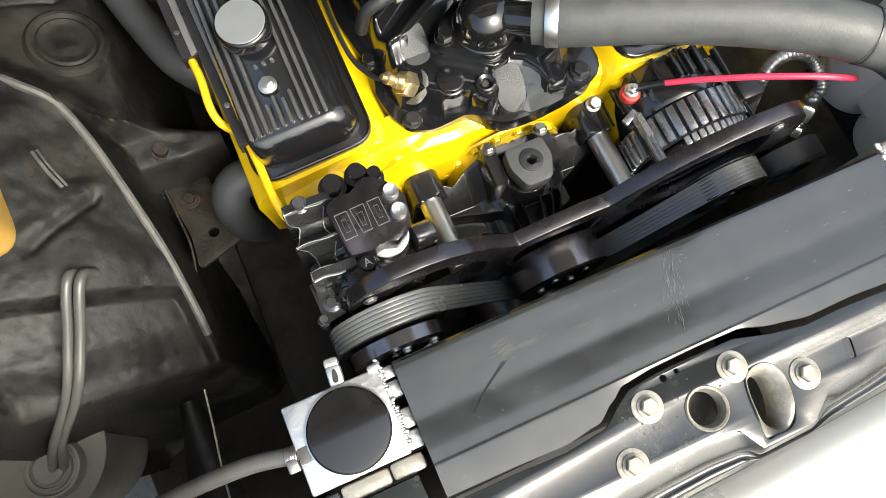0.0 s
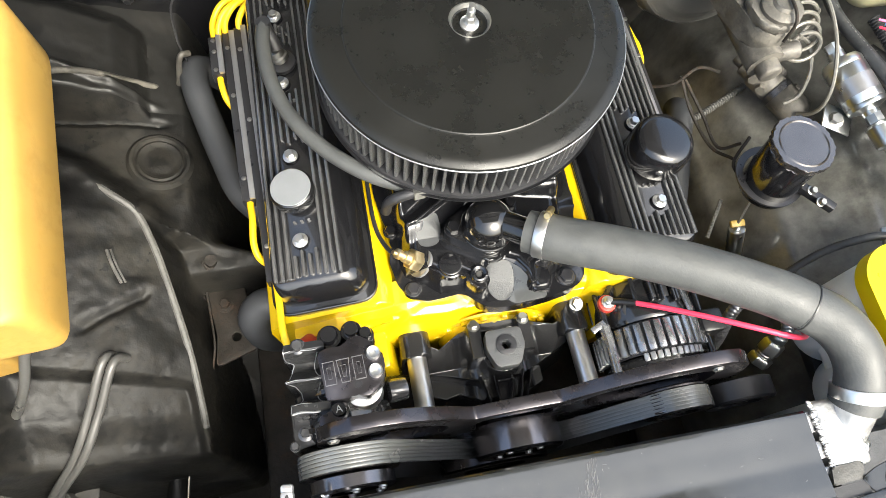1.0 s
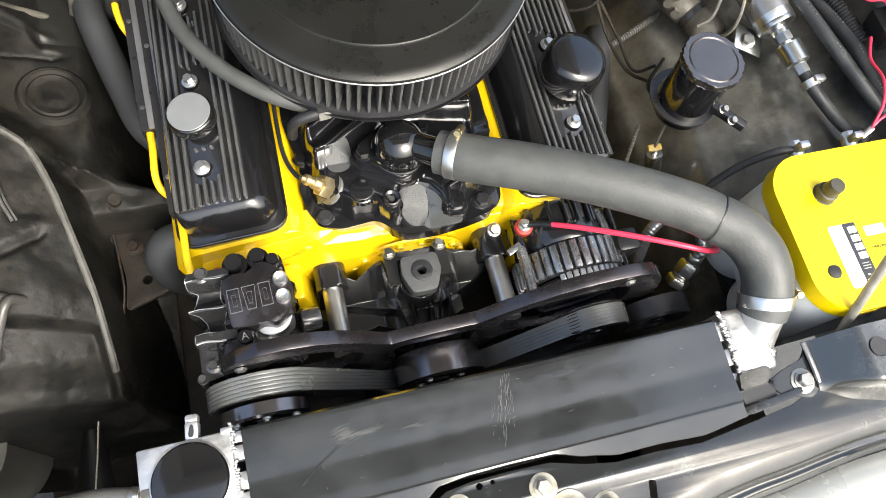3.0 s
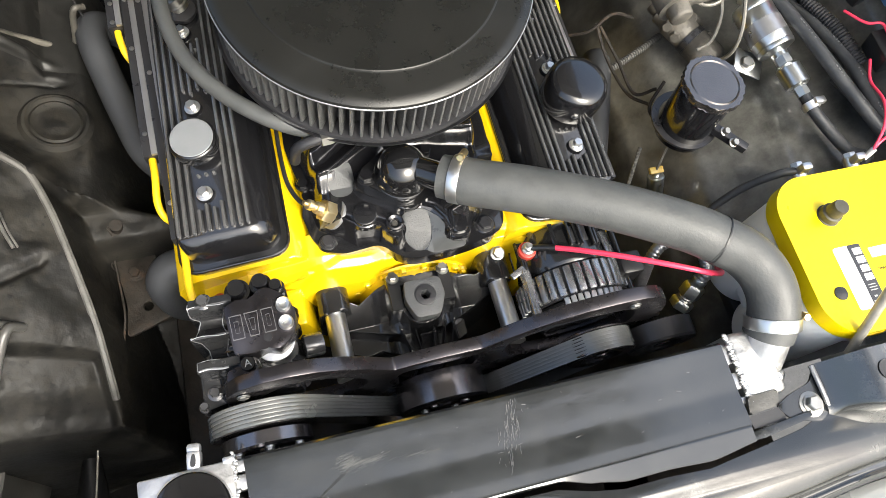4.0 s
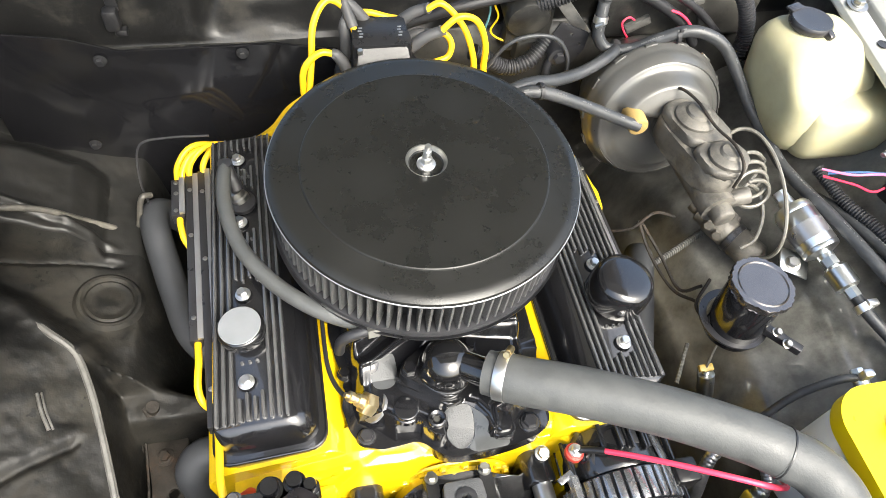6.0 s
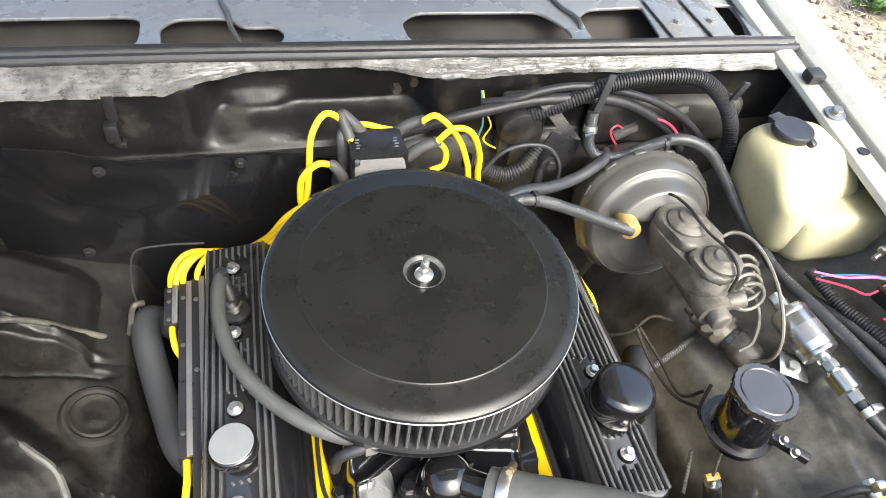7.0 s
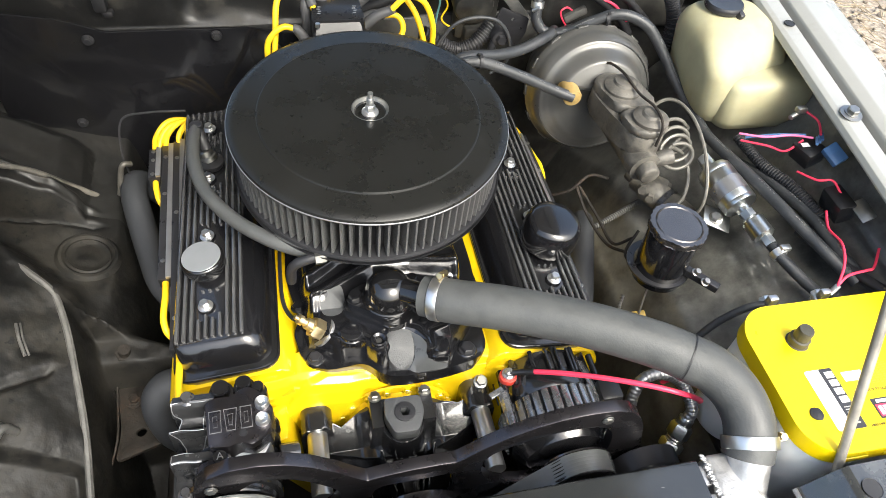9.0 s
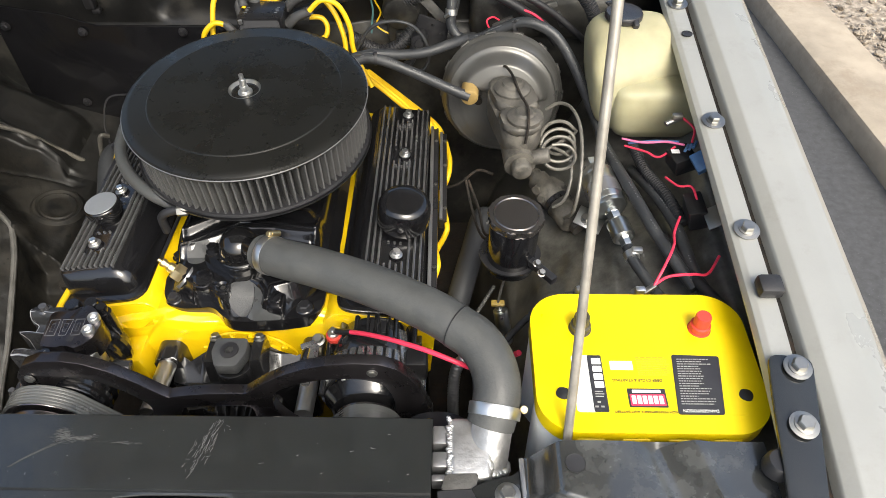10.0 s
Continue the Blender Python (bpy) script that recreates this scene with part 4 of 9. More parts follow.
def front_wall(u, v):
    x = -0.245 + 0.475 * u
    zt = lerp_table(FRONT_TOP, x)
    side = step((abs(x) - 0.10) / 0.06)
    prof = [(0.0, -0.225, 0.0), (0.18, -0.246, 0.0), (0.34, -0.255, -0.005), (0.5, -0.261, -0.018), (0.66, -0.265 + 0.002 * side, -0.036), (0.82, -0.267 + 0.002 * side, -0.066), (1.0, -0.268 + 0.002 * side, -0.14)]
    for (a, ya, za), (b, yb, zb) in zip(prof, prof[1:]):
        if v <= b + 1e-9:
            t = (v - a) / (b - a)
            y, z = ya + (yb - ya) * t, zt + za + (zb - za) * t
            break
    y -= 0.010 * math.exp(-((x + 0.145) / 0.012) ** 2) * step((v - 0.5) / 0.2)
    y -= 0.010 * math.exp(-((x - 0.150) / 0.014) ** 2) * step((v - 0.3) / 0.2)
    # slanting crease of the casting, and soft swells beyond it
    y -= 0.0085 * step((x + 0.066 + 0.13 * v) / 0.004) * step((-0.015 - x) / 0.05) * step((v - 0.10) / 0.1)
    y -= 0.004 * math.exp(-((x + 0.02) / 0.018) ** 2 - ((v - 0.42) / 0.12) ** 2) + 0.004 * math.exp(-((x - 0.07) / 0.02) ** 2 - ((v - 0.45) / 0.14) ** 2)
    return (x, y, z + 0.0015 * noise.noise((x * 25, v * 4, 2)))


wall_sheet(bm, front_wall, 240, 60, 0.01)
part("front_wall", bm, M_YELLOW, engine, "smooth yellow front wall of the block", sharp=60)
bm = B()
lathe(bm, [(0, 0.026), (0.055, 0.026), (0.066, 0.022), (0.070, 0.012), (0.071, 0.004), (0.082, 0.003), (0.083, 0), (0, 0)], (0.0, -0.268, 0.632), (0, -1, 0), 48)
timing = part("timing_cover", bm, M_YELLOW, engine, "yellow pressed timing cover")
for k in range(8):
    a = radians(20 + 20 * k)
    bolt(timing, (0.077 * math.cos(a), -0.270, 0.632 + 0.077 * math.sin(a)), (0, -1, 0), 0.005, 0.005, 0, M_YELLOW)
# cylinder heads
for s in (-1, 1):
    dy = 0.0 if s < 0 else -0.018
    bm = B()
    prism(bm, rounded([(0.115, 0.655), (0.275, 0.60), (0.285, 0.705), (0.262, 0.730), (0.140, 0.752), (0.122, 0.735)], 0.008), -0.245 + dy, 0.235 + dy, 0.003, Matrix.Diagonal((s, 1, 1, 1)) @ pose(0, 0, 0, 90, 0, 0) @ Matrix.Diagonal((1, 1, -1, 1)))
    head = part("cylinder_head", bm, M_YELLOW, engine, "gloss yellow cylinder head")
    for z, y in ((0.70, -0.246 + dy), (0.665, -0.246 + dy)):
        bolt(head, (s * 0.2, y, z), (0, -1, 0), 0.008, 0.006, 0, M_YELLOW)


# valve covers: flange, domed body, fins, bolts
def valve_cover(s, dy):
    tilt = pose(0, 0, 0, 0, s * 7, 0)
    m = Matrix.Translation((s * 0.207, dy, 0.742)) @ tilt
    bm = B()
    back = 0.022 if s < 0 else 0.0
    prism(bm, rrect(-0.066, 0.066, -0.240, 0.228 + back, 0.026, 5), -0.004, 0.005, 0.0025, m)
    vc = part("valve_cover", bm, M_COVER, engine, "gloss black ribbed valve cover")
    # rolled bead round the flange
    bm = B()
    loop = rrect(-0.0645, 0.0645, -0.2385, 0.2265 + back, 0.025, 6)
    tube(bm, [m @ Vector((x, y, 0.0052)) for x, y in loop + loop[:1]], 0.0017, n=8, sub=1)
    part("flange_bead", bm, M_COVER, vc, "rolled bead along the cover's flange")
    # body: rounded walls rising to a flat top set towards the outside
    bm = B()
    levels = [(0.0, 0.057, -0.230, 0.218, 0.024, 0.0), (0.018, 0.056, -0.229, 0.217, 0.024, 0.0), (0.034, 0.053, -0.224, 0.213, 0.022, s * 0.003), (0.042, 0.048, -0.218, 0.208, 0.016, s * 0.007), (0.0455, 0.043, -0.213, 0.205, 0.010, s * 0.010)]
    rings = []
    for h, w, y0, y1, r, ox in levels:
        rings.append([bm.verts.new(m @ Vector((x + ox, y, h))) for x, y in rrect(-w, w, y0, y1 + back, r, 6)])
    n = len(rings[0])
    for a, b in zip(rings, rings[1:]):
        for i in range(n):
            bm.faces.new((a[i], a[(i + 1) % n], b[(i + 1) % n], b[i]))
    bm.faces.new(rings[-1])
    part("cover_body", bm, M_COVER, vc, sharp=50)
    top = 0.0450
    ox = s * 0.010
    # bolt bosses and fin layout along the cover
    bosses = [-0.163, -0.045, 0.068, 0.180]
    gaps_mid = [(b - 0.012, b + 0.016) for b in bosses] + [(-0.135, -0.072)] + ([(0.085, 0.125)] if s < 0 else [])

    def fin(x, y0, y1, w=0.0044):
        b = B()
        pts = []
        for k in range(7):
            a = math.pi * k / 6
            pts.append((w / 2 * math.cos(a), y1 + w / 2 * math.sin(a)))
        for k in range(7):
            a = math.pi + math.pi * k / 6
            pts.append((w / 2 * math.cos(a), y0 + w / 2 * math.sin(a)))
        prism(b, pts, top - 0.001, top + 0.0065, 0.0020, m @ Matrix.Translation((x + ox, 0, 0)), 2)
        part("fin", b, M_FIN, vc)

    xs = [-0.0390 + 0.0087 * k for k in range(10)]
    for i, x in enumerate(xs):
        if i < 3 or i > 6:
            fin(x, -0.209, 0.200 + back)
        else:
            y = -0.211
            cuts = sorted(gaps_mid)
            merged = []
            for a, b in cuts:
                if merged and a <= merged[-1][1] + 0.006:
                    merged[-1][1] = max(b, merged[-1][1])
                else:
                    merged.append([a, b])
            jig = 0.002 + 0.006 * (i % 2)
            for a, b in merged:
                if a - jig - y > 0.012:
                    fin(x, y + 0.003, a - jig)
                y = b + jig
            if 0.198 + back - y > 0.012:
                fin(x, y + 0.003, 0.198 + back)
    for y in bosses:
        b = B()
        lathe(b, [(0, 0.006), (0.0085, 0.006), (0.010, 0.004), (0.011, 0), (0, 0)], m @ Vector((ox + s * 0.004, y, top)), m.to_3x3() @ Vector((0, 0, 1)), 24)
        part("boss", b, M_COVER, vc)
        bolt(vc, m @ Vector((ox + s * 0.004, y, top + 0.005)), m.to_3x3() @ Vector((0, 0, 1)), 0.0062, 0.006, 0.0095, M_CHROME)
    for y in (-0.137, -0.072, 0.04, 0.15):
        for k in (-1, 0, 1):
            b = B()
            cyl(b, m @ Vector((ox + k * 0.009, y, top)), m @ Vector((ox + k * 0.009, y, top + 0.004)), 0.0028, 0.0018, n=10)
            part("stud_pip", b, M_FIN, vc)
    return vc


cover_l = valve_cover(-1, 0.0)
cover_r = valve_cover(1, -0.018)
# breather plug on one cover, domed breather on the other
bm = B()
lathe(bm, [(0, 0), (0.019, 0), (0.019, 0.010), (0.0265, 0.012), (0.0275, 0.016), (0.0275, 0.0255), (0.0270, 0.0275), (0.0258, 0.0290), (0.0240, 0.0297), (0, 0.0302)], (-0.226, -0.104, 0.788), (-0.10, -0.02, 1), 48)
plug_l = part("breather_plug", bm, M_GLOSS, cover_l, "round black push-in breather plug")
# thin grey disc laid on the black plug in place of mirrored sky
bm = B()
lathe(bm, [(0, 0), (0.0240, 0), (0.0246, 0.0006), (0.0240, 0.0012), (0, 0.0014)], Vector((-0.226, -0.104, 0.788)) + Vector((-0.10, -0.02, 1)).normalized() * 0.0298, (-0.10, -0.02, 1), 48)
part("plug_sheen", bm, M_SATIN_GREY, plug_l, "satin grey disc painting the sky's reflection on the black plug")
bm = B()
lathe(bm, [(0, -0.004), (0.022, -0.004), (0.022, 0.006), (0.037, 0.008), (0.0400, 0.013), (0.0402, 0.030), (0.0390, 0.044), (0.0355, 0.0515), (0.030, 0.0545), (0.022, 0.0560), (0, 0.0568)], (0.233, -0.118, 0.788), (0.12, 0.0, 1), 56)
part("breather_cap", bm, M_ENGINE_BLACK, cover_r, "gloss black domed push-in breather")
# vent valve and its hose to the carburettor
bm = B()
lathe(bm, [(0, 0), (0.017, 0), (0.019, 0.004), (0.019, 0.009), (0.012, 0.012), (0, 0.012)], (-0.224, 0.100, 0.787), (0, 0, 1), 28)
part("grommet", bm, M_RUBBER_DK, cover_l)
bm = B()
lathe(bm, [(0, 0), (0.0125, 0), (0.0125, 0.006), (0.0105, 0.008), (0.0105, 0.016), (0.006, 0.018), (0, 0.018)], (-0.224, 0.102, 0.796), (-0.4, 0.3, 1), 24)
part("vent_valve", bm, M_STEEL, cover_l, "plated steel crankcase vent valve")
bm = B()
tube(bm, [(-0.226, 0.105, 0.812), (-0.232, 0.118, 0.826), (-0.238, 0.130, 0.832)], 0.0085, n=14)
lathe(bm, [(0, 0), (0.0095, 0), (0.0095, 0.02), (0, 0.022)], (-0.2365, 0.127, 0.822), (-0.05, 0.1, 1), 20)
part("vent_elbow", bm, M_RUBBER_DK, cover_l)
bm = B()
tube(bm, [(-0.238, 0.128, 0.834), (-0.241, 0.10, 0.836), (-0.238, 0.05, 0.838), (-0.222, -0.01, 0.842), (-0.190, -0.065, 0.846), (-0.148, -0.108, 0.848), (-0.105, -0.132, 0.845), (-0.07, -0.135, 0.842), (-0.045, -0.115, 0.84)], 0.0095, n=14)
solo("vent_hose", bm, M_HOSE, (-0.238, 0.13, 0.82), "grey rubber crankcase vent hose curving to the carburettor", "hose")

# intake manifold: black casting with a lobed, stepped front
FLANGE_LINE = [(-0.128, -0.05), (-0.130, -0.092), (-0.124, -0.131), (-0.116, -0.165), (-0.124, -0.191), (-0.118, -0.223), (-0.106, -0.243), (-0.083, -0.2505), (-0.062, -0.249), (-0.044, -0.247), (-0.034, -0.251), (-0.023, -0.262), (-0.010, -0.2705),
               (0.007, -0.273), (0.040, -0.2725), (0.070, -0.269), (0.101, -0.263), (0.117, -0.254), (0.123, -0.239), (0.123, -0.20), (0.128, -0.16), (0.135, -0.144), (0.132, -0.126), (0.133, -0.10), (0.132, -0.05), (0.128, 0.23), (-0.128, 0.23)]
bm = B()
prism(bm, rounded(FLANGE_LINE, 0.006, 3), 0.722, 0.7455, 0.0025)
manifold = part("intake_manifold", bm, M_ENGINE_BLACK, engine, "gloss black cast intake manifold", sharp=45)
FOOT = [(-0.112, -0.195), (-0.108, -0.215), (-0.100, -0.2195), (-0.085, -0.228), (-0.068, -0.244), (-0.044, -0.243), (-0.032, -0.252), (-0.020, -0.264), (0.012, -0.266), (0.025, -0.2705), (0.070, -0.266), (0.074, -0.258), (0.082, -0.243),
        (0.094, -0.232), (0.108, -0.214), (0.114, -0.12), (0.114, 0.12), (-0.114, 0.12), (-0.114, -0.12), (-0.109, -0.165)]
BROW = [(-0.098, -0.200), (-0.082, -0.2155), (-0.065, -0.226), (-0.040, -0.2295), (-0.030, -0.236), (-0.020, -0.2465), (-0.010, -0.240), (-0.005, -0.2245), (0.016, -0.2185), (0.030, -0.225), (0.040, -0.240), (0.0435, -0.257), (0.050, -0.255), (0.052, -0.232),
        (0.072, -0.225), (0.096, -0.205), (0.102, -0.12), (0.102, 0.12), (-0.102, 0.12), (-0.102, -0.12), (-0.096, -0.17)]
DECK = [(-0.118, -0.166), (-0.099, -0.1645), (-0.083, -0.161), (-0.062, -0.147), (-0.028, -0.126), (-0.016, -0.118), (0.038, -0.119), (0.065, -0.125), (0.114, -0.134), (0.118, -0.10), (0.118, 0.13), (-0.118, 0.13)]


def intake_height(X, Y):
    foot, brow, deck = (inside(p, X, Y) for p in (FOOT, BROW, DECK))
    t = np.where(brow >= 0, 1.0, np.clip(foot / np.maximum(foot - brow, 1e-6), 0, 1))
    hollow = nstep((X + 0.067) / 0.005) * nstep((-0.009 - X) / 0.005)
    edge = np.where(X < -0.036, 0.55, 0.30)
    t = t * (1 - hollow) + nstep((t - edge) / 0.22) * hollow
    Z = 0.7440 + 0.0320 * t
    Z = Z - 0.0015 * np.exp(-((brow - 0.0055) / 0.0025) ** 2) * (brow > 0)
    up = nstep((deck + 0.020) / 0.020) * nstep(foot / 0.014)
    Z = Z + (0.7900 - Z) * up
    within = (deck > 0) * nstep(foot / 0.02)
    Z = Z + 0.0035 * np.exp(-((deck - 0.002) / 0.0032) ** 2) * within - 0.0085 * nstep((deck - 0.004) / 0.014) * within
    left = np.minimum(seg_dist(X, Y, -0.110, -0.141, -0.062, -0.106), seg_dist(X, Y, -0.062, -0.106, -0.03, -0.085))
    right = np.minimum(seg_dist(X, Y, 0.033, -0.077, 0.078, -0.089), seg_dist(X, Y, 0.078, -0.089, 0.112, -0.130))
    Z = Z + 0.013 * np.exp(-(left / 0.0075) ** 2) * nstep(foot / 0.012) + 0.006 * np.exp(-(right / 0.010) ** 2) * nstep(foot / 0.012)
    return Z


def intake_z(x, y):
    return float(intake_height(np.array([[x]]), np.array([[y]]))[0, 0])


X, Y = grid(-0.116, 0.118, -0.274, -0.098, 0.001)
bm = relief(X, Y, intake_height(X, Y), inside(FOOT, X, Y) > -0.0008, 0.006)
part("front_casting", bm, M_ENGINE_BLACK, manifold, "gloss black stepped front of the intake casting", sharp=34)
X, Y = grid(-0.116, 0.118, -0.0985, 0.118, 0.003)
bm = relief(X, Y, intake_height(X, Y), None, 0.006)
part("upper_deck", bm, M_ENGINE_BLACK, manifold, sharp=50)
bm = B()
box(bm, (0.0, 0.0, 0.80), (0.12, 0.14, 0.05), 0.012)
part("carburettor_pad", bm, M_ENGINE_BLACK, manifold)
bm = drape(smooth_outline([(-0.0045, -0.2255), (0.006, -0.2235), (0.017, -0.2225), (0.024, -0.232), (0.0225, -0.255), (0.014, -0.2640), (0.001, -0.2625), (-0.010, -0.252), (-0.0065, -0.243), (-0.0110, -0.233)], 4), intake_z, 0.0016, 0.006)
part("rough_pad", bm, M_GREY_PAD, manifold, "grey rough-textured casting pad")
# grey colour of this pad imitates sky mirrored in its flat face
bm = drape(rounded([(0.0185, -0.2225), (0.034, -0.236), (0.0395, -0.246), (0.0395, -0.262), (0.066, -0.2645), (0.064, -0.2695), (0.024, -0.2715), (0.016, -0.2655), (0.0235, -0.256), (0.0252, -0.232)], 0.0015, 3), intake_z, 0.0010, 0.005)
part("smooth_pad", bm, M_SMOOTH_PAD, manifold, "smooth casting pad, painted grey for its sky reflection")
bm = drape(smooth_outline([(-0.086, -0.163), (-0.072, -0.157), (-0.058, -0.152), (-0.055, -0.170), (-0.061, -0.186), (-0.074, -0.190), (-0.085, -0.184)], 4), intake_z, 0.0006, 0.004)
part("rough_pad", bm, M_GREY_PAD, manifold, "grey rough-textured casting pad")
bm = B()
lathe(bm, [(0, 0.005), (0.0130, 0.005), (0.0142, 0.0044), (0.0147, 0.0032), (0.0150, 0.0), (0.0165, -0.0008), (0.018, -0.006), (0, -0.006)], (-0.052, -0.2185, 0.7755), (0, 0, 1), 40)
part("casting_boss", bm, M_ENGINE_BLACK, manifold)
bm = B()
lathe(bm, [(0, -0.004), (0.0048, -0.004), (0.0055, 0.001), (0.0085, 0.003), (0.0105, 0.0022), (0.0115, 0), (0.0125, -0.016), (0, -0.016)], (-0.0195, -0.236, 0.7785), (0, 0, 1), 32)
boss = part("plug_boss", bm, M_ENGINE_BLACK, manifold)
bm = B()
hexhead(bm, (-0.0195, -0.236, 0.773), (0, 0, 1), 0.0042, 0.004)
part("plug", bm, M_STEEL, boss, "small bare plug in the boss")
bm = B()
prism(bm, rrect(0.0445, 0.0695, -0.2645, -0.2345, 0.005), 0.742, 0.766, 0.003, None, 3)
prism(bm, rrect(0.0475, 0.0665, -0.2605, -0.2385, 0.005), 0.764, 0.774, 0.0035, None, 3)
part("square_boss", bm, M_ENGINE_BLACK, manifold)
for x, y, r in ((0.0955, -0.2465, 0.0092), (-0.100, -0.2325, 0.0080)):
    bm = B()
    lathe(bm, [(0, 0.0030), (r * 1.2, 0.0030), (r * 1.45, 0.0012), (r * 1.5, 0), (0, 0)], (x, y, 0.7445), (0, 0, 1), 28)
    part("bolt_seat", bm, M_ENGINE_BLACK, manifold)
    bolt(manifold, (x, y, 0.7470), (0, 0, 1), r, 0.006, 0, M_BLACK_SATIN)
bolt(manifold, (-0.116, -0.150, 0.746), (0, 0, 1), 0.0075, 0.007, 0, M_ENGINE_BLACK)
bolt(manifold, (0.118, -0.182, 0.746), (0, 0, 1), 0.0085, 0.008, 0, M_ENGINE_BLACK)
# temperature sender in brass
bm = B()
lathe(bm, [(0, 0), (0.0135, 0), (0.0142, 0.002), (0.0142, 0.013), (0.0125, 0.015), (0.009, 0.0152), (0.009, 0.017), (0, 0.017)], (-0.089, -0.204, 0.766), (-0.55, 0.12, 0.5), 6)
lathe(bm, [(0, 0.010), (0.0085, 0.010), (0.0075, 0.024), (0.005, 0.025), (0.005, 0.030), (0.0065, 0.0305), (0.0065, 0.036), (0.003, 0.037), (0.003, 0.042), (0, 0.042)], (-0.089, -0.204, 0.766), (-0.55, 0.12, 0.5), 18)
sender = part("temperature_sender", bm, M_BRASS, engine, "brass temperature sender with a terminal")
bm = B()
lathe(bm, [(0.0125, 0), (0.0195, 0), (0.0195, 0.004), (0.0125, 0.004), (0.0125, 0)], (-0.0845, -0.2045, 0.7615), (-0.55, 0.12, 0.5), 28)
part("collar", bm, M_EDGE, sender, "pale machined collar")
bm = B()
tube(bm, [(-0.112, -0.198, 0.783), (-0.124, -0.185, 0.776), (-0.134, -0.15, 0.762), (-0.136, -0.10, 0.757), (-0.134, -0.03, 0.757)], 0.0028, n=8)
solo("sender_wire", bm, M_RUBBER_DK, (-0.112, -0.198, 0.76), "thin black braided sender wire beside the manifold", "wire")
# thermostat housing and water neck
bm = B()
prism(bm, smooth_outline([(-0.058, -0.180), (-0.055, -0.190), (-0.038, -0.202), (-0.020, -0.213), (-0.005, -0.224), (0.010, -0.222), (0.026, -0.214), (0.044, -0.200), (0.046, -0.165), (0.020, -0.140), (-0.020, -0.150), (-0.048, -0.166)], 4), 0.772, 0.784, 0.0025)
prism(bm, smooth_outline([(-0.053, -0.178), (-0.049, -0.187), (-0.037, -0.1955), (-0.020, -0.209), (-0.005, -0.2185), (0.013, -0.2155), (0.030, -0.200), (0.034, -0.170), (0.010, -0.148), (-0.030, -0.158), (-0.047, -0.168)], 4), 0.783, 0.7945, 0.002)
lathe(bm, [(0.0335, 0), (0.0335, 0.003), (0.0315, 0.005), (0.0305, 0.012), (0.0290, 0.022), (0.0245, 0.031), (0.0175, 0.037), (0.009, 0.0402), (0, 0.0408)], (0.0, -0.183, 0.7935), (0, 0, 1), 40)
tube(bm, [(0.004, -0.183, 0.812), (0.016, -0.191, 0.814), (0.042, -0.211, 0.823), (0.066, -0.223, 0.830)], 0.0172, n=28, sub=5)
neck = part("thermostat_housing", bm, M_GLOSS, engine, "gloss black thermostat housing with an outlet neck", sharp=42)
bolt(neck, (-0.0425, -0.180, 0.7935), (0, 0, 1), 0.0085, 0.011, 0, M_ENGINE_BLACK)
bolt(neck, (0.036, -0.155, 0.781), (0, 0, 1), 0.007, 0.014, 0, M_ENGINE_BLACK)

# water pump with chrome standoffs
pump = thing("water_pump", (0, -0.33, 0.60), "black cast water pump with a bare hex plug pad", "water pump")
for s in (-1, 1):
    bm = B()
    prism(bm, rounded([(s * 0.086, 0.688), (s * 0.094, 0.700), (s * 0.116, 0.700), (s * 0.126, 0.692), (s * 0.128, 0.60), (s * 0.085, 0.60)][::s], 0.006), 0.262, 0.306, 0.004, pose(0, 0, 0, 90, 0, 0))
    part("pump_leg", bm, M_CAST_BLACK, pump, sharp=50)
ARM = [(-0.100, -0.286), (-0.076, -0.298), (-0.050, -0.284), (-0.020, -0.278), (0.020, -0.278), (0.050, -0.282), (0.080, -0.290), (0.100, -0.284), (0.100, -0.312), (0.060, -0.330), (0.03, -0.345), (-0.03, -0.345), (-0.062, -0.332), (-0.100, -0.322)]
SHELF = [(-0.10, -0.30), (0.06, -0.30), (0.06, -0.352), (0.03, -0.366), (-0.03, -0.366), (-0.055, -0.352), (-0.075, -0.356), (-0.10, -0.346)]


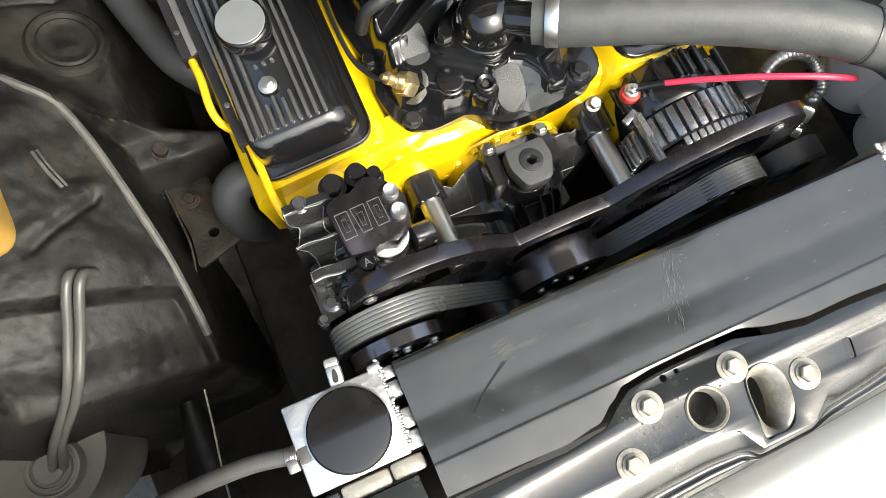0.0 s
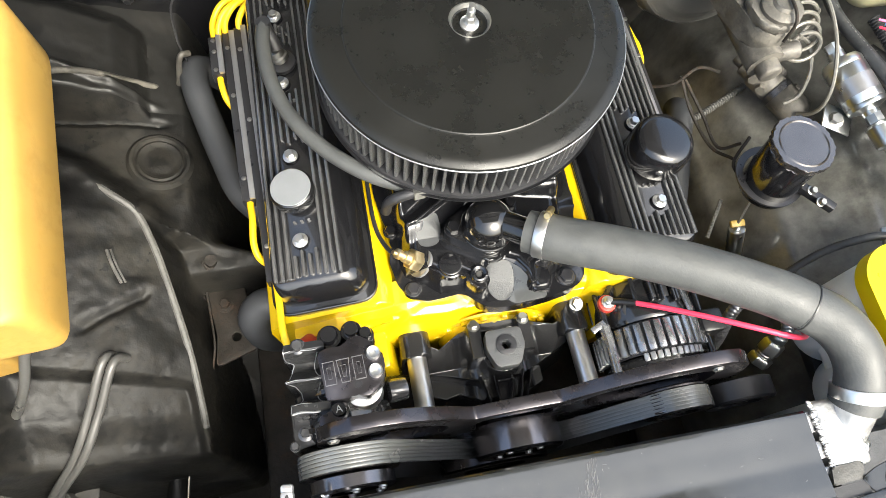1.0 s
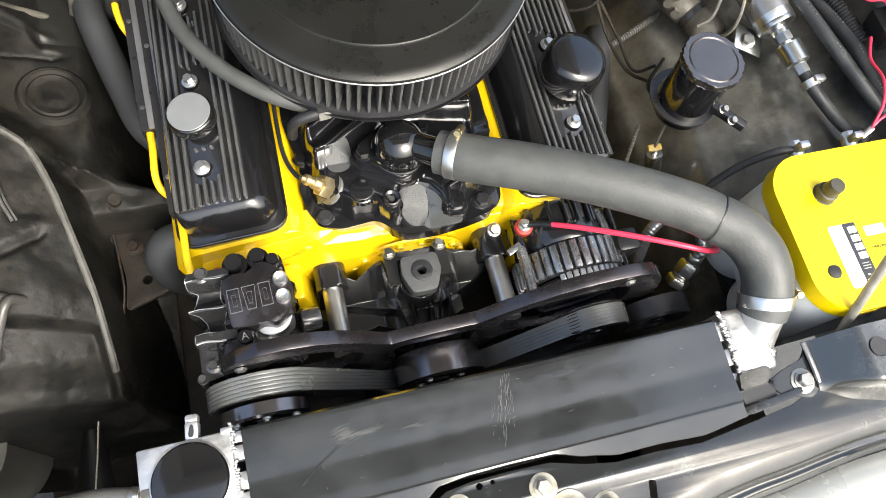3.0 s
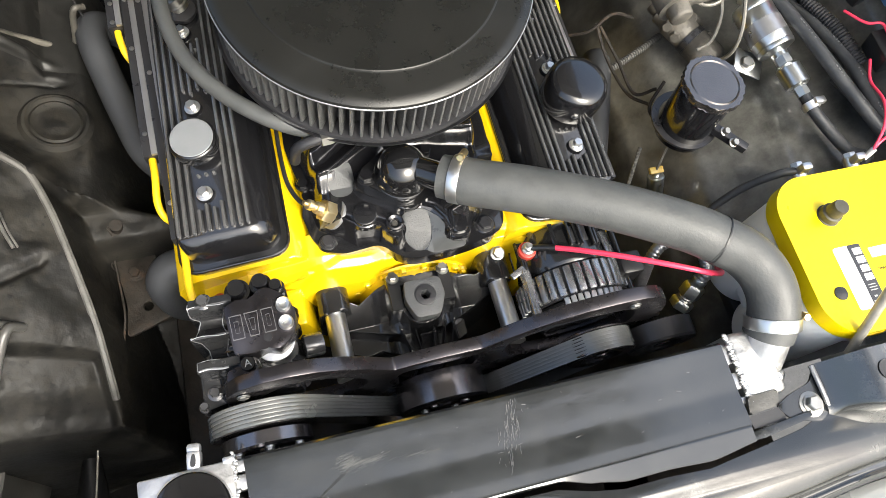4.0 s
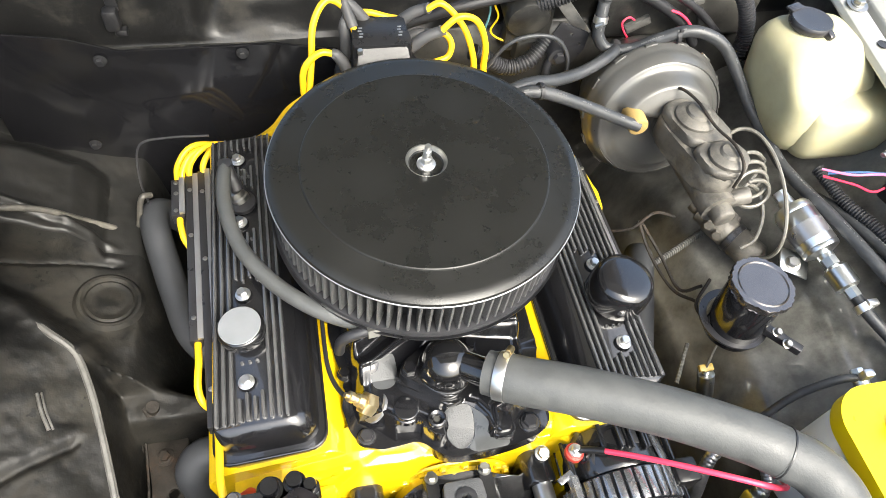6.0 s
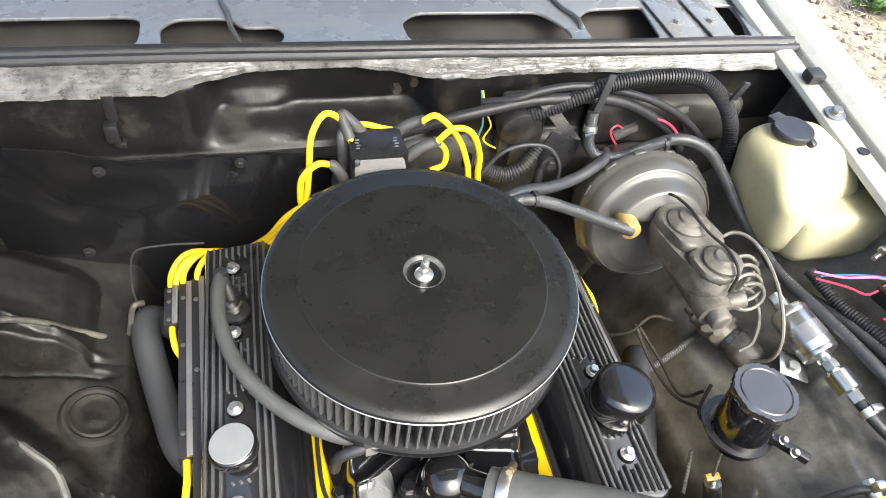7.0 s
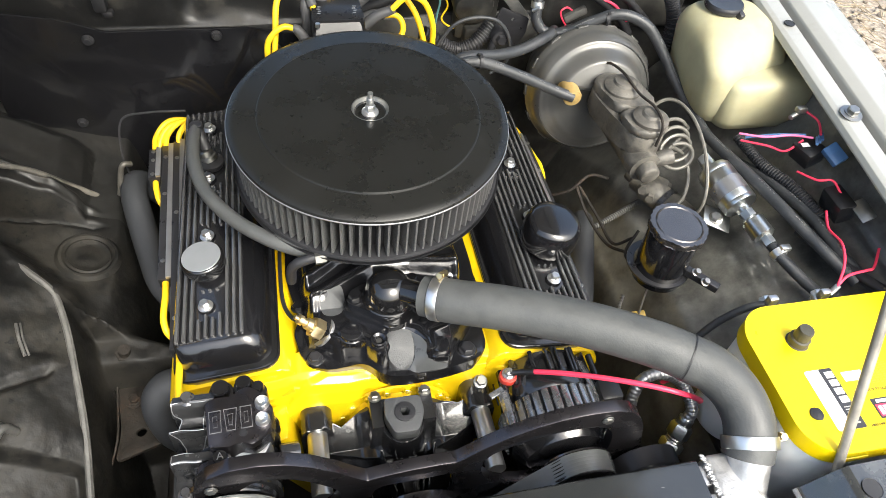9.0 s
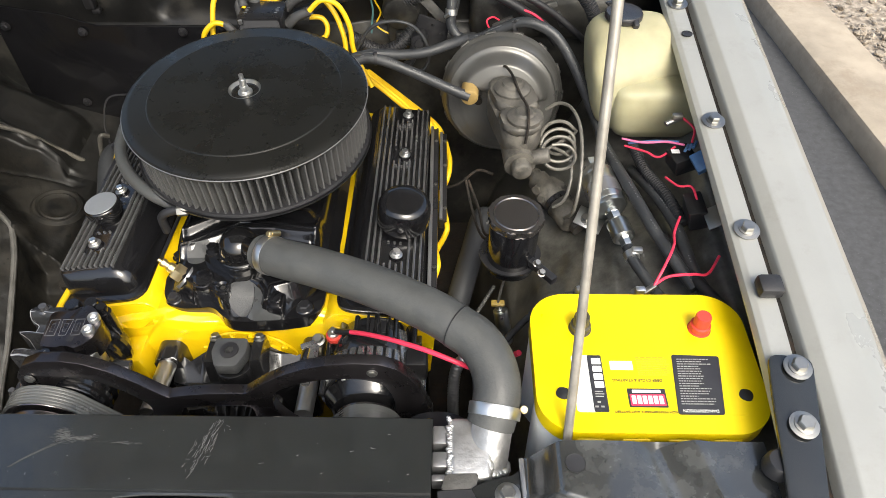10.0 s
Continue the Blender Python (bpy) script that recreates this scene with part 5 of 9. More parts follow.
def pump_height(X, Y):
    Z = np.full(X.shape, 0.575)

    def level(poly, z, w):
        return 0.575 + (z - 0.575) * nstep((inside(poly, X, Y) + w) / w)

    Z = np.maximum(Z, level(SHELF, 0.640 + 0.010 * nstep((0.05 - np.abs(X)) / 0.02), 0.008))
    Z = np.maximum(Z, level(ARM, 0.688 + 0.014 * nstep((0.060 - np.abs(X)) / 0.035) - 0.75 * np.clip(-0.288 - Y, 0, 0.035), 0.008))
    hub = np.hypot(X, Y + 0.320)
    Z = np.maximum(Z, 0.575 + 0.138 * nstep((0.036 - hub) / 0.010))
    snout = np.abs(X - 0.004)
    Z = np.maximum(Z, 0.575 + (0.100 - 0.9 * np.clip(-0.350 - Y, 0, 1)) * nstep((0.024 - snout) / 0.014) * nstep((Y + 0.390) / 0.006))
    for x0, x1 in ((-0.030, -0.017), (-0.014, -0.007), (0.010, 0.007), (0.026, 0.017), (0.038, 0.024)):
        d = seg_dist(X, Y, x0, -0.343, x1, -0.386)
        Z = np.maximum(Z, 0.575 + (0.118 - 0.62 * np.clip(-0.343 - Y, 0, 1)) * nstep((0.0034 - d) / 0.0024))
    for bx, by0, by1, z in ((-0.0315, -0.326, -0.283, 0.7215), (0.0325, -0.325, -0.280, 0.7245)):
        d = np.maximum(np.abs(X - bx) - 0.0075, np.maximum(by0 - Y, Y - by1))
        Z = np.maximum(Z, 0.575 + (z - 0.575) * nstep((0.006 - d) / 0.006))
    return Z


X, Y = grid(-0.108, 0.108, -0.392, -0.274, 0.0007)
Z = pump_height(X, Y)
bm = relief(X, Y, Z, Z > 0.578, 0.02)
part("pump_casting", bm, M_CAST_BLACK, pump, "gloss black ribbed pump casting", sharp=40)
bm = plate(rounded([(-0.021, -0.300), (0.022, -0.300), (0.024, -0.322), (0.014, -0.345), (-0.014, -0.345), (-0.023, -0.322)], 0.005), [[(0.001 + 0.0072 * math.cos(k * math.pi / 3), -0.320 + 0.0072 * math.sin(k * math.pi / 3)) for k in range(6)]], 0.018, 0.001, Matrix.Translation((0, 0, 0.742)))
part("plug_pad", bm, M_GREY_PAD, pump, "bare grey machined pad with a hex plug")
bm = plate(ring(0.001, -0.320, 0.0125), [[(0.001 + 0.0068 * math.cos(k * math.pi / 3), -0.320 + 0.0068 * math.sin(k * math.pi / 3)) for k in range(6)]], 0.006, 0.0005, Matrix.Translation((0, 0, 0.744)))
part("hex_plug", bm, M_BLACK_SATIN, pump)
for x in (-0.0315, 0.0325):
    bolt(pump, (x, -0.286, 0.7222), (0, 0.35, 1), 0.0065, 0.006, 0, M_STEEL)
for s, ya, yb in ((-1, -0.300, -0.390), (1, -0.297, -0.390)):
    bm = B()
    cyl(bm, (s * 0.107, ya, 0.683), (s * 0.107, yb, 0.690), 0.0128, n=28)
    part("standoff", bm, M_CHROME, pump, "polished steel standoff tube")
bolt(pump, (0.113, -0.272, 0.701), (0, -0.3, 1), 0.0075, 0.007, 0.0095, M_STEEL)

# ---- air cleaner ----
AC = Matrix.Translation((0, 0, 0.953)) @ pose(0, 0, 0, 3.2, 0, 0)
up = AC.to_3x3() @ Vector((0, 0, 1))
cleaner = thing("air_cleaner", (0, 0, 0.86), "round satin black open-element air cleaner", "air cleaner")
bm = B()
prof = [(0, -0.006), (0.019, -0.006), (0.0205, -0.0045), (0.0225, 0.0005), (0.026, 0.0012), (0.05, 0.001), (0.10, -0.0006), (0.138, -0.0022), (0.1412, -0.0022), (0.1424, -0.0028), (0.1432, -0.0040), (0.1444, -0.0044), (0.168, -0.0054), (0.175, -0.0070), (0.1795, -0.0098), (0.1812, -0.0135), (0.1806, -0.0162), (0.178, -0.0172), (0.174, -0.015), (0.12, -0.010), (0, -0.010)]
lathe(bm, prof, AC.translation, up, 128)
lid = part("lid", bm, M_LID, cleaner, "satin black steel lid with a raised ring and light dust", sharp=26)
bm = B()
lathe(bm, [(0.1804, -0.0124), (0.1815, -0.0129), (0.1818, -0.0136), (0.1814, -0.0144), (0.1804, -0.0148), (0.1804, -0.0124)], AC.translation, up, 128)
part("lid_rim", bm, M_EDGE, cleaner, "pale shiny rolled rim of the lid")
bm = B()
lathe(bm, [(0.0203, -0.0040), (0.0228, 0.0012), (0.0242, 0.0014), (0.0236, 0.0), (0.0203, -0.0040)], AC.translation, up, 48)
part("stud_well_rim", bm, M_STEEL, lid)
NP, H0, H1 = 96, -0.088, -0.013
# inner wall darker than the pleats, which paints shade into the gaps
bm = B()
lathe(bm, [(0.1535, H0), (0.1535, H1), (0.150, H1), (0.150, H0), (0.1535, H0)], AC.translation, up, 96)
element = part("filter_element", bm, M_RUBBER_DK, cleaner, "black pleated gauze filter element", sharp=25)
bm = B()
loop = [(0.1500, -0.0024), (0.1715, -0.0020), (0.1740, -0.0012), (0.1740, 0.0012), (0.1715, 0.0020), (0.1500, 0.0024)]
lo = [bm.verts.new((x, y, H0)) for x, y in loop]
hi = [bm.verts.new((x, y, H1)) for x, y in loop]
for i in range(5):
    bm.faces.new((lo[i], lo[i + 1], hi[i + 1], hi[i]))
pleat_mesh = finish(bm, "pleat", M_FILTER, (0, 0, 0), 25)
for k in range(NP):
    ob = new("pleat", pleat_mesh)
    ob.parent = element
    ob.matrix_local = Matrix.Translation(-BASE[element]) @ AC @ pose(0, 0, 0, 0, 0, 360 * k / NP)
bm = B()
for h in (H0, H1):
    lathe(bm, [(0.148, h - 0.004), (0.1765, h - 0.004), (0.178, h), (0.1765, h + 0.004), (0.148, h + 0.004), (0.148, h - 0.004)], AC.translation, up, 96)
part("filter_seal", bm, M_RUBBER_DK, element, "black rubber filter end seals")
bm = B()
lathe(bm, [(0, -0.100), (0.06, -0.100), (0.11, -0.097), (0.160, -0.0955), (0.176, -0.093), (0.181, -0.089), (0.1805, -0.092), (0.174, -0.097), (0.11, -0.101), (0.07, -0.108), (0, -0.108)], AC.translation, up, 96)
part("base_pan", bm, M_BLACK_SATIN, cleaner, "black steel base pan")
bm = B()
cyl(bm, AC @ Vector((0, 0, -0.008)), AC @ Vector((0, 0, 0.026)), 0.0035, n=14)
part("stud", bm, M_CHROME, cleaner)
bm = B()
lathe(bm, [(0, -0.006), (0.011, -0.006), (0.011, -0.004), (0.0075, -0.002), (0, -0.002)], AC.translation, up, 24)
hexhead(bm, AC @ Vector((0, 0, -0.003)), up, 0.0068, 0.010)
cyl(bm, AC @ Vector((0, 0, 0.006)), AC @ Vector((0, 0, 0.018)), 0.0048, n=14, bev=0.001)
part("nut", bm, M_CHROME, cleaner, "bright plated hold-down nut")
# carburettor beneath the base
bm = B()
box(bm, (0, 0, 0.835), (0.09, 0.13, 0.05), 0.01)
cyl(bm, (0, 0, 0.855), (0, 0, 0.872), 0.062, n=32)
solo("carburettor", bm, M_CAST_BLACK, (0, 0, 0.81), "dark carburettor body beneath the air cleaner", "carburettor")
bm = B()
tube(bm, [(-0.12, -0.145, 0.80), (-0.115, -0.150, 0.835), (-0.09, -0.150, 0.848), (-0.06, -0.145, 0.848), (-0.045, -0.13, 0.846)], 0.0065, n=10)
fuel_line = solo("fuel_hose", bm, M_RUBBER_DK, (-0.12, -0.145, 0.79), "short black fuel hose under the air cleaner", "hose")
bm = B()
hexhead(bm, (-0.088, -0.151, 0.848), (1, 0.1, 0), 0.009, 0.014)
cyl(bm, (-0.074, -0.149, 0.849), (-0.055, -0.147, 0.849), 0.0055, n=14)
part("hose_fitting", bm, M_STEEL, fuel_line, "plated steel hose fitting")

# ---- accessory drive ----
drive = thing("accessory_bracket", (0, -0.385, 0.62), "black anodised billet accessory bracket plate", "bracket")
arch = [(-0.238, 0.74), (-0.232, 0.800), (-0.217, 0.823), (-0.195, 0.834), (-0.165, 0.8355), (-0.140, 0.829), (-0.115, 0.814), (-0.087, 0.788), (-0.066, 0.763), (-0.056, 0.7535), (-0.050, 0.7555), (-0.030, 0.7600), (0.0, 0.7640), (0.036, 0.7655), (0.046, 0.7640),
        (0.058, 0.774), (0.075, 0.790), (0.100, 0.808), (0.130, 0.8235), (0.160, 0.8325), (0.190, 0.8360), (0.223, 0.8345), (0.243, 0.825), (0.258, 0.806), (0.268, 0.785), (0.285, 0.72), (0.27, 0.62), (0.15, 0.56), (0.0, 0.55), (-0.15, 0.58), (-0.235, 0.66)]
cut = [(-0.175, 0.798), (-0.140, 0.795), (-0.105, 0.765), (-0.085, 0.730), (-0.10, 0.690), (-0.15, 0.67), (-0.20, 0.70), (-0.205, 0.76)]
cut2 = [(0.082, 0.765), (0.115, 0.790), (0.160, 0.803), (0.205, 0.802), (0.232, 0.780), (0.235, 0.72), (0.18, 0.67), (0.11, 0.68), (0.08, 0.72)]
cut3 = [(-0.045, 0.728), (0.0, 0.735), (0.045, 0.735), (0.05, 0.70), (0.04, 0.62), (-0.03, 0.62), (-0.05, 0.68)]
bm = plate(rounded(arch, 0.004, 2), [smooth_outline(c, 5)[::-1] for c in (cut, cut2, cut3)], 0.0125, 0.0014, Matrix.Translation((0, -0.4035, 0)) @ pose(0, 0, 0, 90, 0, 0))
part("bracket_plate", bm, M_ANOD, drive, sharp=40)
for x, z in ((-0.216, 0.800), (0.214, 0.820)):
    bolt(drive, (x, -0.4045, z), (0, -1, 0), 0.0055, 0.002, 0, M_STEEL)
# end boss of the plate beside the compressor
bm = B()
prism(bm, rrect(-0.229, -0.202, -0.4035, -0.3745, 0.0115, 6), 0.760, 0.806, 0.002)
part("plate_boss", bm, M_ANOD, drive, "rounded black end boss of the bracket plate")


def pulley(x, y0, y1, z, r, label, grooves=0, material=None, parent=None):
    p = thing("pulley", (x, y0, z - r), label, "pulley", "pulleys of the belt drive")
    prof = [(0, 0), (r * 0.9, 0), (r, 0.002)]
    L = abs(y1 - y0)
    if grooves:
        for k in range(grooves):
            h = 0.004 + (L - 0.008) * k / grooves
            d = (L - 0.008) / grooves
            prof += [(r, h), (r - 0.0025, h + d * 0.35), (r - 0.0025, h + d * 0.55), (r, h + d * 0.9)]
    prof += [(r, L - 0.003), (r - 0.002, L), (r * 0.62, L), (r * 0.55, L - 0.006), (r * 0.25, L - 0.006), (r * 0.22, L - 0.001), (0, L - 0.001)]
    b = B()
    lathe(b, prof, (x, y0, z), (0, -1, 0), 56)
    part("pulley_body", b, material or M_PULLEY, p, sharp=30)
    return p


pulley(-0.205, -0.408, -0.4355, 0.735, 0.057, "grooved compressor pulley with worn greenish ribs", 7, M_PULLEY)
p2 = pulley(-0.205, -0.437, -0.455, 0.735, 0.0485, "black compressor clutch hub", 0, M_PULLEY)
for k in range(6):
    a = k * math.pi / 3 + 0.4
    bolt(p2, (-0.205 + 0.036 * math.cos(a), -0.455, 0.735 + 0.036 * math.sin(a)), (0, -1, 0), 0.004, 0.003, 0, M_CHROME)
p3 = pulley(0.008, -0.400, -0.440, 0.636, 0.058, "polished black anodised water pump pulley", 0, M_PULLEY)
for k in range(4):
    a = k * math.pi / 2 + 0.6
    bolt(p3, (0.008 + 0.03 * math.cos(a), -0.436, 0.636 + 0.03 * math.sin(a)), (0, -1, 0), 0.005, 0.004, 0, M_CHROME)
pulley(0.200, -0.404, -0.436, 0.712, 0.043, "small black alternator drive pulley", 6, M_PULLEY)
pulley(0.292, -0.408, -0.436, 0.694, 0.045, "smooth black belt tensioner pulley", 0, M_BLACK_SATIN)
pulley(0.0, -0.400, -0.440, 0.44, 0.085, "black crank pulley below the water pump", 0, M_PULLEY)

# serpentine belt as one ribbed band
def belt_path():
    pts = []
    arcs = [((-0.205, 0.735, 0.0585), 215, 38), ((0.008, 0.636, 0.0615), 232, 305), ((0.200, 0.712, 0.0445), 122, -50), ((0.0, 0.44, 0.0865), -40, -140)]
    for (x, z, r), a0, a1 in arcs:
        for k in range(17):
            a = radians(a0 + (a1 - a0) * k / 16)
            pts.append((x + r * math.cos(a), z + r * math.sin(a)))
    return pts


bm = B()
path = belt_path()
prof_y = []
for k in range(6):
    y = -0.4095 - 0.0042 * k
    prof_y += [(y, 0.0004), (y - 0.0003, 0.0008), (y - 0.0032, 0.0008), (y - 0.0035, 0.0004), (y - 0.0038, -0.0006)]
prof_y.append((-0.4347, 0.0))
n = len(path)
cx = 0.0
rows = []
for i in range(n):
    t = Vector((path[(i + 1) % n][0] - path[i - 1][0], 0, path[(i + 1) % n][1] - path[i - 1][1])).normalized()
    nrm = Vector((-t.z, 0, t.x))
    p = Vector((path[i][0], 0, path[i][1]))
    groove = 0.45 if p.x < -0.02 else 0.08
    row = [bm.verts.new((p.x + nrm.x * h * groove, y, p.z + nrm.z * h * groove)) for y, h in prof_y]
    row += [bm.verts.new((p.x - nrm.x * 0.003, y, p.z - nrm.z * 0.003)) for y in (-0.4347, -0.4095)]
    rows.append(row)
for i in range(n):
    a, b = rows[i], rows[(i + 1) % n]
    for j in range(len(a)):
        bm.faces.new((a[j], a[(j + 1) % len(a)], b[(j + 1) % len(a)], b[j]))
solo("serpentine_belt", bm, M_BELT, (0, -0.42, 0.35), "dark ribbed serpentine belt round the pulleys", "belt", sharp=75)

# air conditioning compressor with its black billet cover
comp = thing("compressor", (-0.21, -0.33, 0.60), "grey cast air conditioning compressor under a black cover", "compressor")
bm = B()
cyl(bm, (-0.205, -0.285, 0.722), (-0.205, -0.398, 0.722), 0.050, n=40, bev=0.006)
for k in range(5):
    lathe(bm, [(0.048, -0.003), (0.056, -0.003), (0.056, 0.003), (0.048, 0.003), (0.048, -0.003)], (-0.205, -0.305 - 0.02 * k, 0.722), (0, -1, 0), 40)
part("compressor_body", bm, M_CAST_BLACK, comp, "dark cast compressor barrel")
M_CAST_GREY = mat("shiny_dark_cast_aluminium", (0.10, 0.10, 0.104), 0.24, metal=0.6, var=0.3, bump=0.4, bscale=120, coat=0.3)
M_CAST_LUG = mat("satin_cast_lug", (0.045, 0.0455, 0.047), 0.24, metal=0.6, var=0.3, scale=45, bump=0.25, bscale=140, rvar=0.08)
SADDLE = [(-0.290, 0.788), (-0.292, 0.800), (-0.3005, 0.8030), (-0.3025, 0.8015), (-0.306, 0.796), (-0.311, 0.785), (-0.320, 0.7785), (-0.3285, 0.783), (-0.3325, 0.798), (-0.3340, 0.8005), (-0.3360, 0.8000), (-0.3372, 0.790), (-0.343, 0.774), (-0.350, 0.7685),
          (-0.356, 0.775), (-0.3595, 0.796), (-0.3610, 0.7995), (-0.3690, 0.8000), (-0.3705, 0.7985), (-0.371, 0.740)]
SADDLE_X = [(-0.371, -0.256), (-0.359, -0.2555), (-0.356, -0.250), (-0.350, -0.2455), (-0.343, -0.246), (-0.338, -0.250), (-0.335, -0.259), (-0.328, -0.2565), (-0.320, -0.2535), (-0.312, -0.2495), (-0.308, -0.2585), (-0.302, -0.2585), (-0.290, -0.257)]


def saddle_f(u, v):
    k = v * (len(SADDLE) - 1)
    i = min(int(k), len(SADDLE) - 2)
    t = k - i
    y, z = (SADDLE[i][j] + (SADDLE[i + 1][j] - SADDLE[i][j]) * t for j in (0, 1))
    edge = lerp_table(SADDLE_X, y)
    if u < 0.6:
        return (-0.214 + (edge + 0.214) * u / 0.6, y, z)
    if u < 0.7:
        a = (u - 0.6) / 0.1
        return (edge - 0.0022 * math.sin(a * 1.57), y, z - 0.0022 * (1 - math.cos(a * 1.57)))
    return (edge - 0.0022 - 0.004 * (u - 0.7), y, z - 0.0022 - (z - 0.68) * (u - 0.7) / 0.3)


bm = B()
sheet(bm, saddle_f, 40, 114, 0.003)
part("compressor_lug", bm, M_CAST_LUG, comp, "satin grey cast saddles of the compressor", sharp=32)
# thin pale lines along the saddles' edges
def saddle_line(y):
    for (y0, z0), (y1, z1) in zip(SADDLE, SADDLE[1:]):
        if y1 <= y <= y0:
            return z0 + (z1 - z0) * (y - y0) / (y1 - y0)
    return 0.79


bm = B()
tube(bm, [(lerp_table(SADDLE_X, y) - 0.0008, y, saddle_line(y) - 0.0002) for y in [-0.297 - 0.0024 * k for k in range(31)]], 0.0006, n=6, sub=2)
part("edge_line", bm, M_EDGE, comp, "pale line along the casting's edge")
for y, x1 in ((-0.3015, -0.222), (-0.3345, -0.224), (-0.3605, -0.222), (-0.3698, -0.226)):
    bm = B()
    x0 = lerp_table(SADDLE_X, y)
    tube(bm, [(x0 + (x1 - x0) * k / 6, y + 0.0012 * math.sin(k * 0.9), saddle_line(y) + 0.0002) for k in range(7)], 0.0005 if y > -0.365 else 0.0013, n=6, sub=2)
    part("edge_line", bm, M_EDGE, comp, "pale line along the casting's edge")
for y0, y1, x in ((-0.305, -0.332, -0.2225), (-0.338, -0.358, -0.2235)):
    bm = B()
    tube(bm, [(x - 0.006 * math.sin(math.pi * k / 8), y0 + (y1 - y0) * k / 8, saddle_line(y0 + (y1 - y0) * k / 8) + 0.0003) for k in range(9)], 0.0006, n=6, sub=2)
    part("edge_line", bm, M_EDGE, comp, "pale line along the casting's edge")
# cast foot and posts under the saddles
bm = B()
prism(bm, rounded([(-0.263, -0.356), (-0.237, -0.360), (-0.236, -0.398), (-0.262, -0.402)], 0.004), 0.69, 0.754, 0.003)
prism(bm, rounded([(-0.250, -0.352), (-0.240, -0.352), (-0.240, -0.372), (-0.250, -0.372)], 0.002), 0.74, 0.772, 0.002)
part("compressor_foot", bm, M_CAST_LUG, comp, "grey cast foot of the compressor", sharp=40)
bolt(comp, (-0.249, -0.385, 0.754), (0, 0, 1), 0.006, 0.004, 0.0088, M_CAST_GREY)
for x, y, z, r in ((-0.232, -0.384, 0.765, 0.008), (-0.262, -0.397, 0.752, 0.0065), (-0.243, -0.296, 0.800, 0.009), (-0.2335, -0.368, 0.776, 0.006)):
    bm = B()
    lathe(bm, [(0, 0.024), (r * 0.6, 0.024), (r * 0.7, 0.018), (r, 0.016), (r, -0.02), (0, -0.02)], (x, y, z - 0.016), (0, 0, 1), 20)
    part("compressor_boss", bm, M_CAST_GREY, comp)
bm = B()
cyl(bm, (-0.178, -0.350, 0.745), (-0.178, -0.350, 0.786), 0.0225, n=40, bev=0.002)
part("front_collar", bm, M_CHROME, comp, "polished collar under the cover")
bm = B()
outline = rounded([(-0.2225, -0.311), (-0.211, -0.306), (-0.192, -0.3065), (-0.187, -0.299), (-0.176, -0.2965), (-0.165, -0.304), (-0.157, -0.313), (-0.1495, -0.328), (-0.1530, -0.350), (-0.162, -0.361), (-0.172, -0.3665), (-0.186, -0.3615), (-0.195, -0.3655), (-0.217, -0.3635)], 0.0035)
prism(bm, outline, 0.774, 0.8115, 0.0012)
cover = part("cover_block", bm, M_ANOD, comp, "black anodised billet cover with an engraved badge")
bm = B()
cyl(bm, (-0.1815, -0.352, 0.8110), (-0.1815, -0.352, 0.8120), 0.0042, n=20)
part("cover_plug", bm, M_BLACK_SATIN, cover)
for x, y, z0, z1, k in ((-0.2075, -0.2885, 0.745, 0.800, 1.15), (-0.182, -0.286, 0.745, 0.802, 1.0), (-0.1665, -0.2925, 0.745, 0.800, 0.8), (-0.2055, -0.3745, 0.760, 0.808, 0.88)):
    bm = B()
    lathe(bm, [(0, 0), (0.0125 * k, 0), (0.0125 * k, z1 - z0 - 0.010), (0.0118 * k, z1 - z0 - 0.008), (0.009 * k, z1 - z0 - 0.0075), (0.009 * k, z1 - z0 + 0.002), (0.0078 * k, z1 - z0 + 0.004), (0, z1 - z0 + 0.004)], (x, y, z0), (0, 0, 1), 24)
    post = part("cover_post", bm, M_ENGINE_BLACK, comp, "dark cast post beside the cover", sharp=30)
text_mesh("A", 0.011, Matrix.Translation((-0.2055, -0.3745, 0.8122)) @ pose(0, 0, 0, 0, 0, 4), M_EDGE, post, "cap_letter")
for y in (-0.3205, -0.3405):
    bm = B()
    lathe(bm, [(0, 0.0035), (0.0032, 0.0035), (0.0036, 0.007), (0.0065, 0.008), (0.0078, 0.006), (0.008, 0), (0, 0)], (-0.1610, y, 0.8110), (0, 0, 1), 24)
    part("socket_bolt", bm, M_CHROME, comp, "polished socket head bolt")
cyl_b = B()
cyl(cyl_b, (-0.150, -0.352, 0.742), (-0.128, -0.350, 0.738), 0.0135, n=24, bev=0.002)
part("port_fitting", cyl_b, M_CAST_GREY, comp, "dark polished fitting beside the cover")


# outlined badge on the cover, drawn as plain shapes
M_ENGRAVED = mat("worn_engraving", (0.16, 0.16, 0.165), 0.35, metal=0.4, var=0.25)
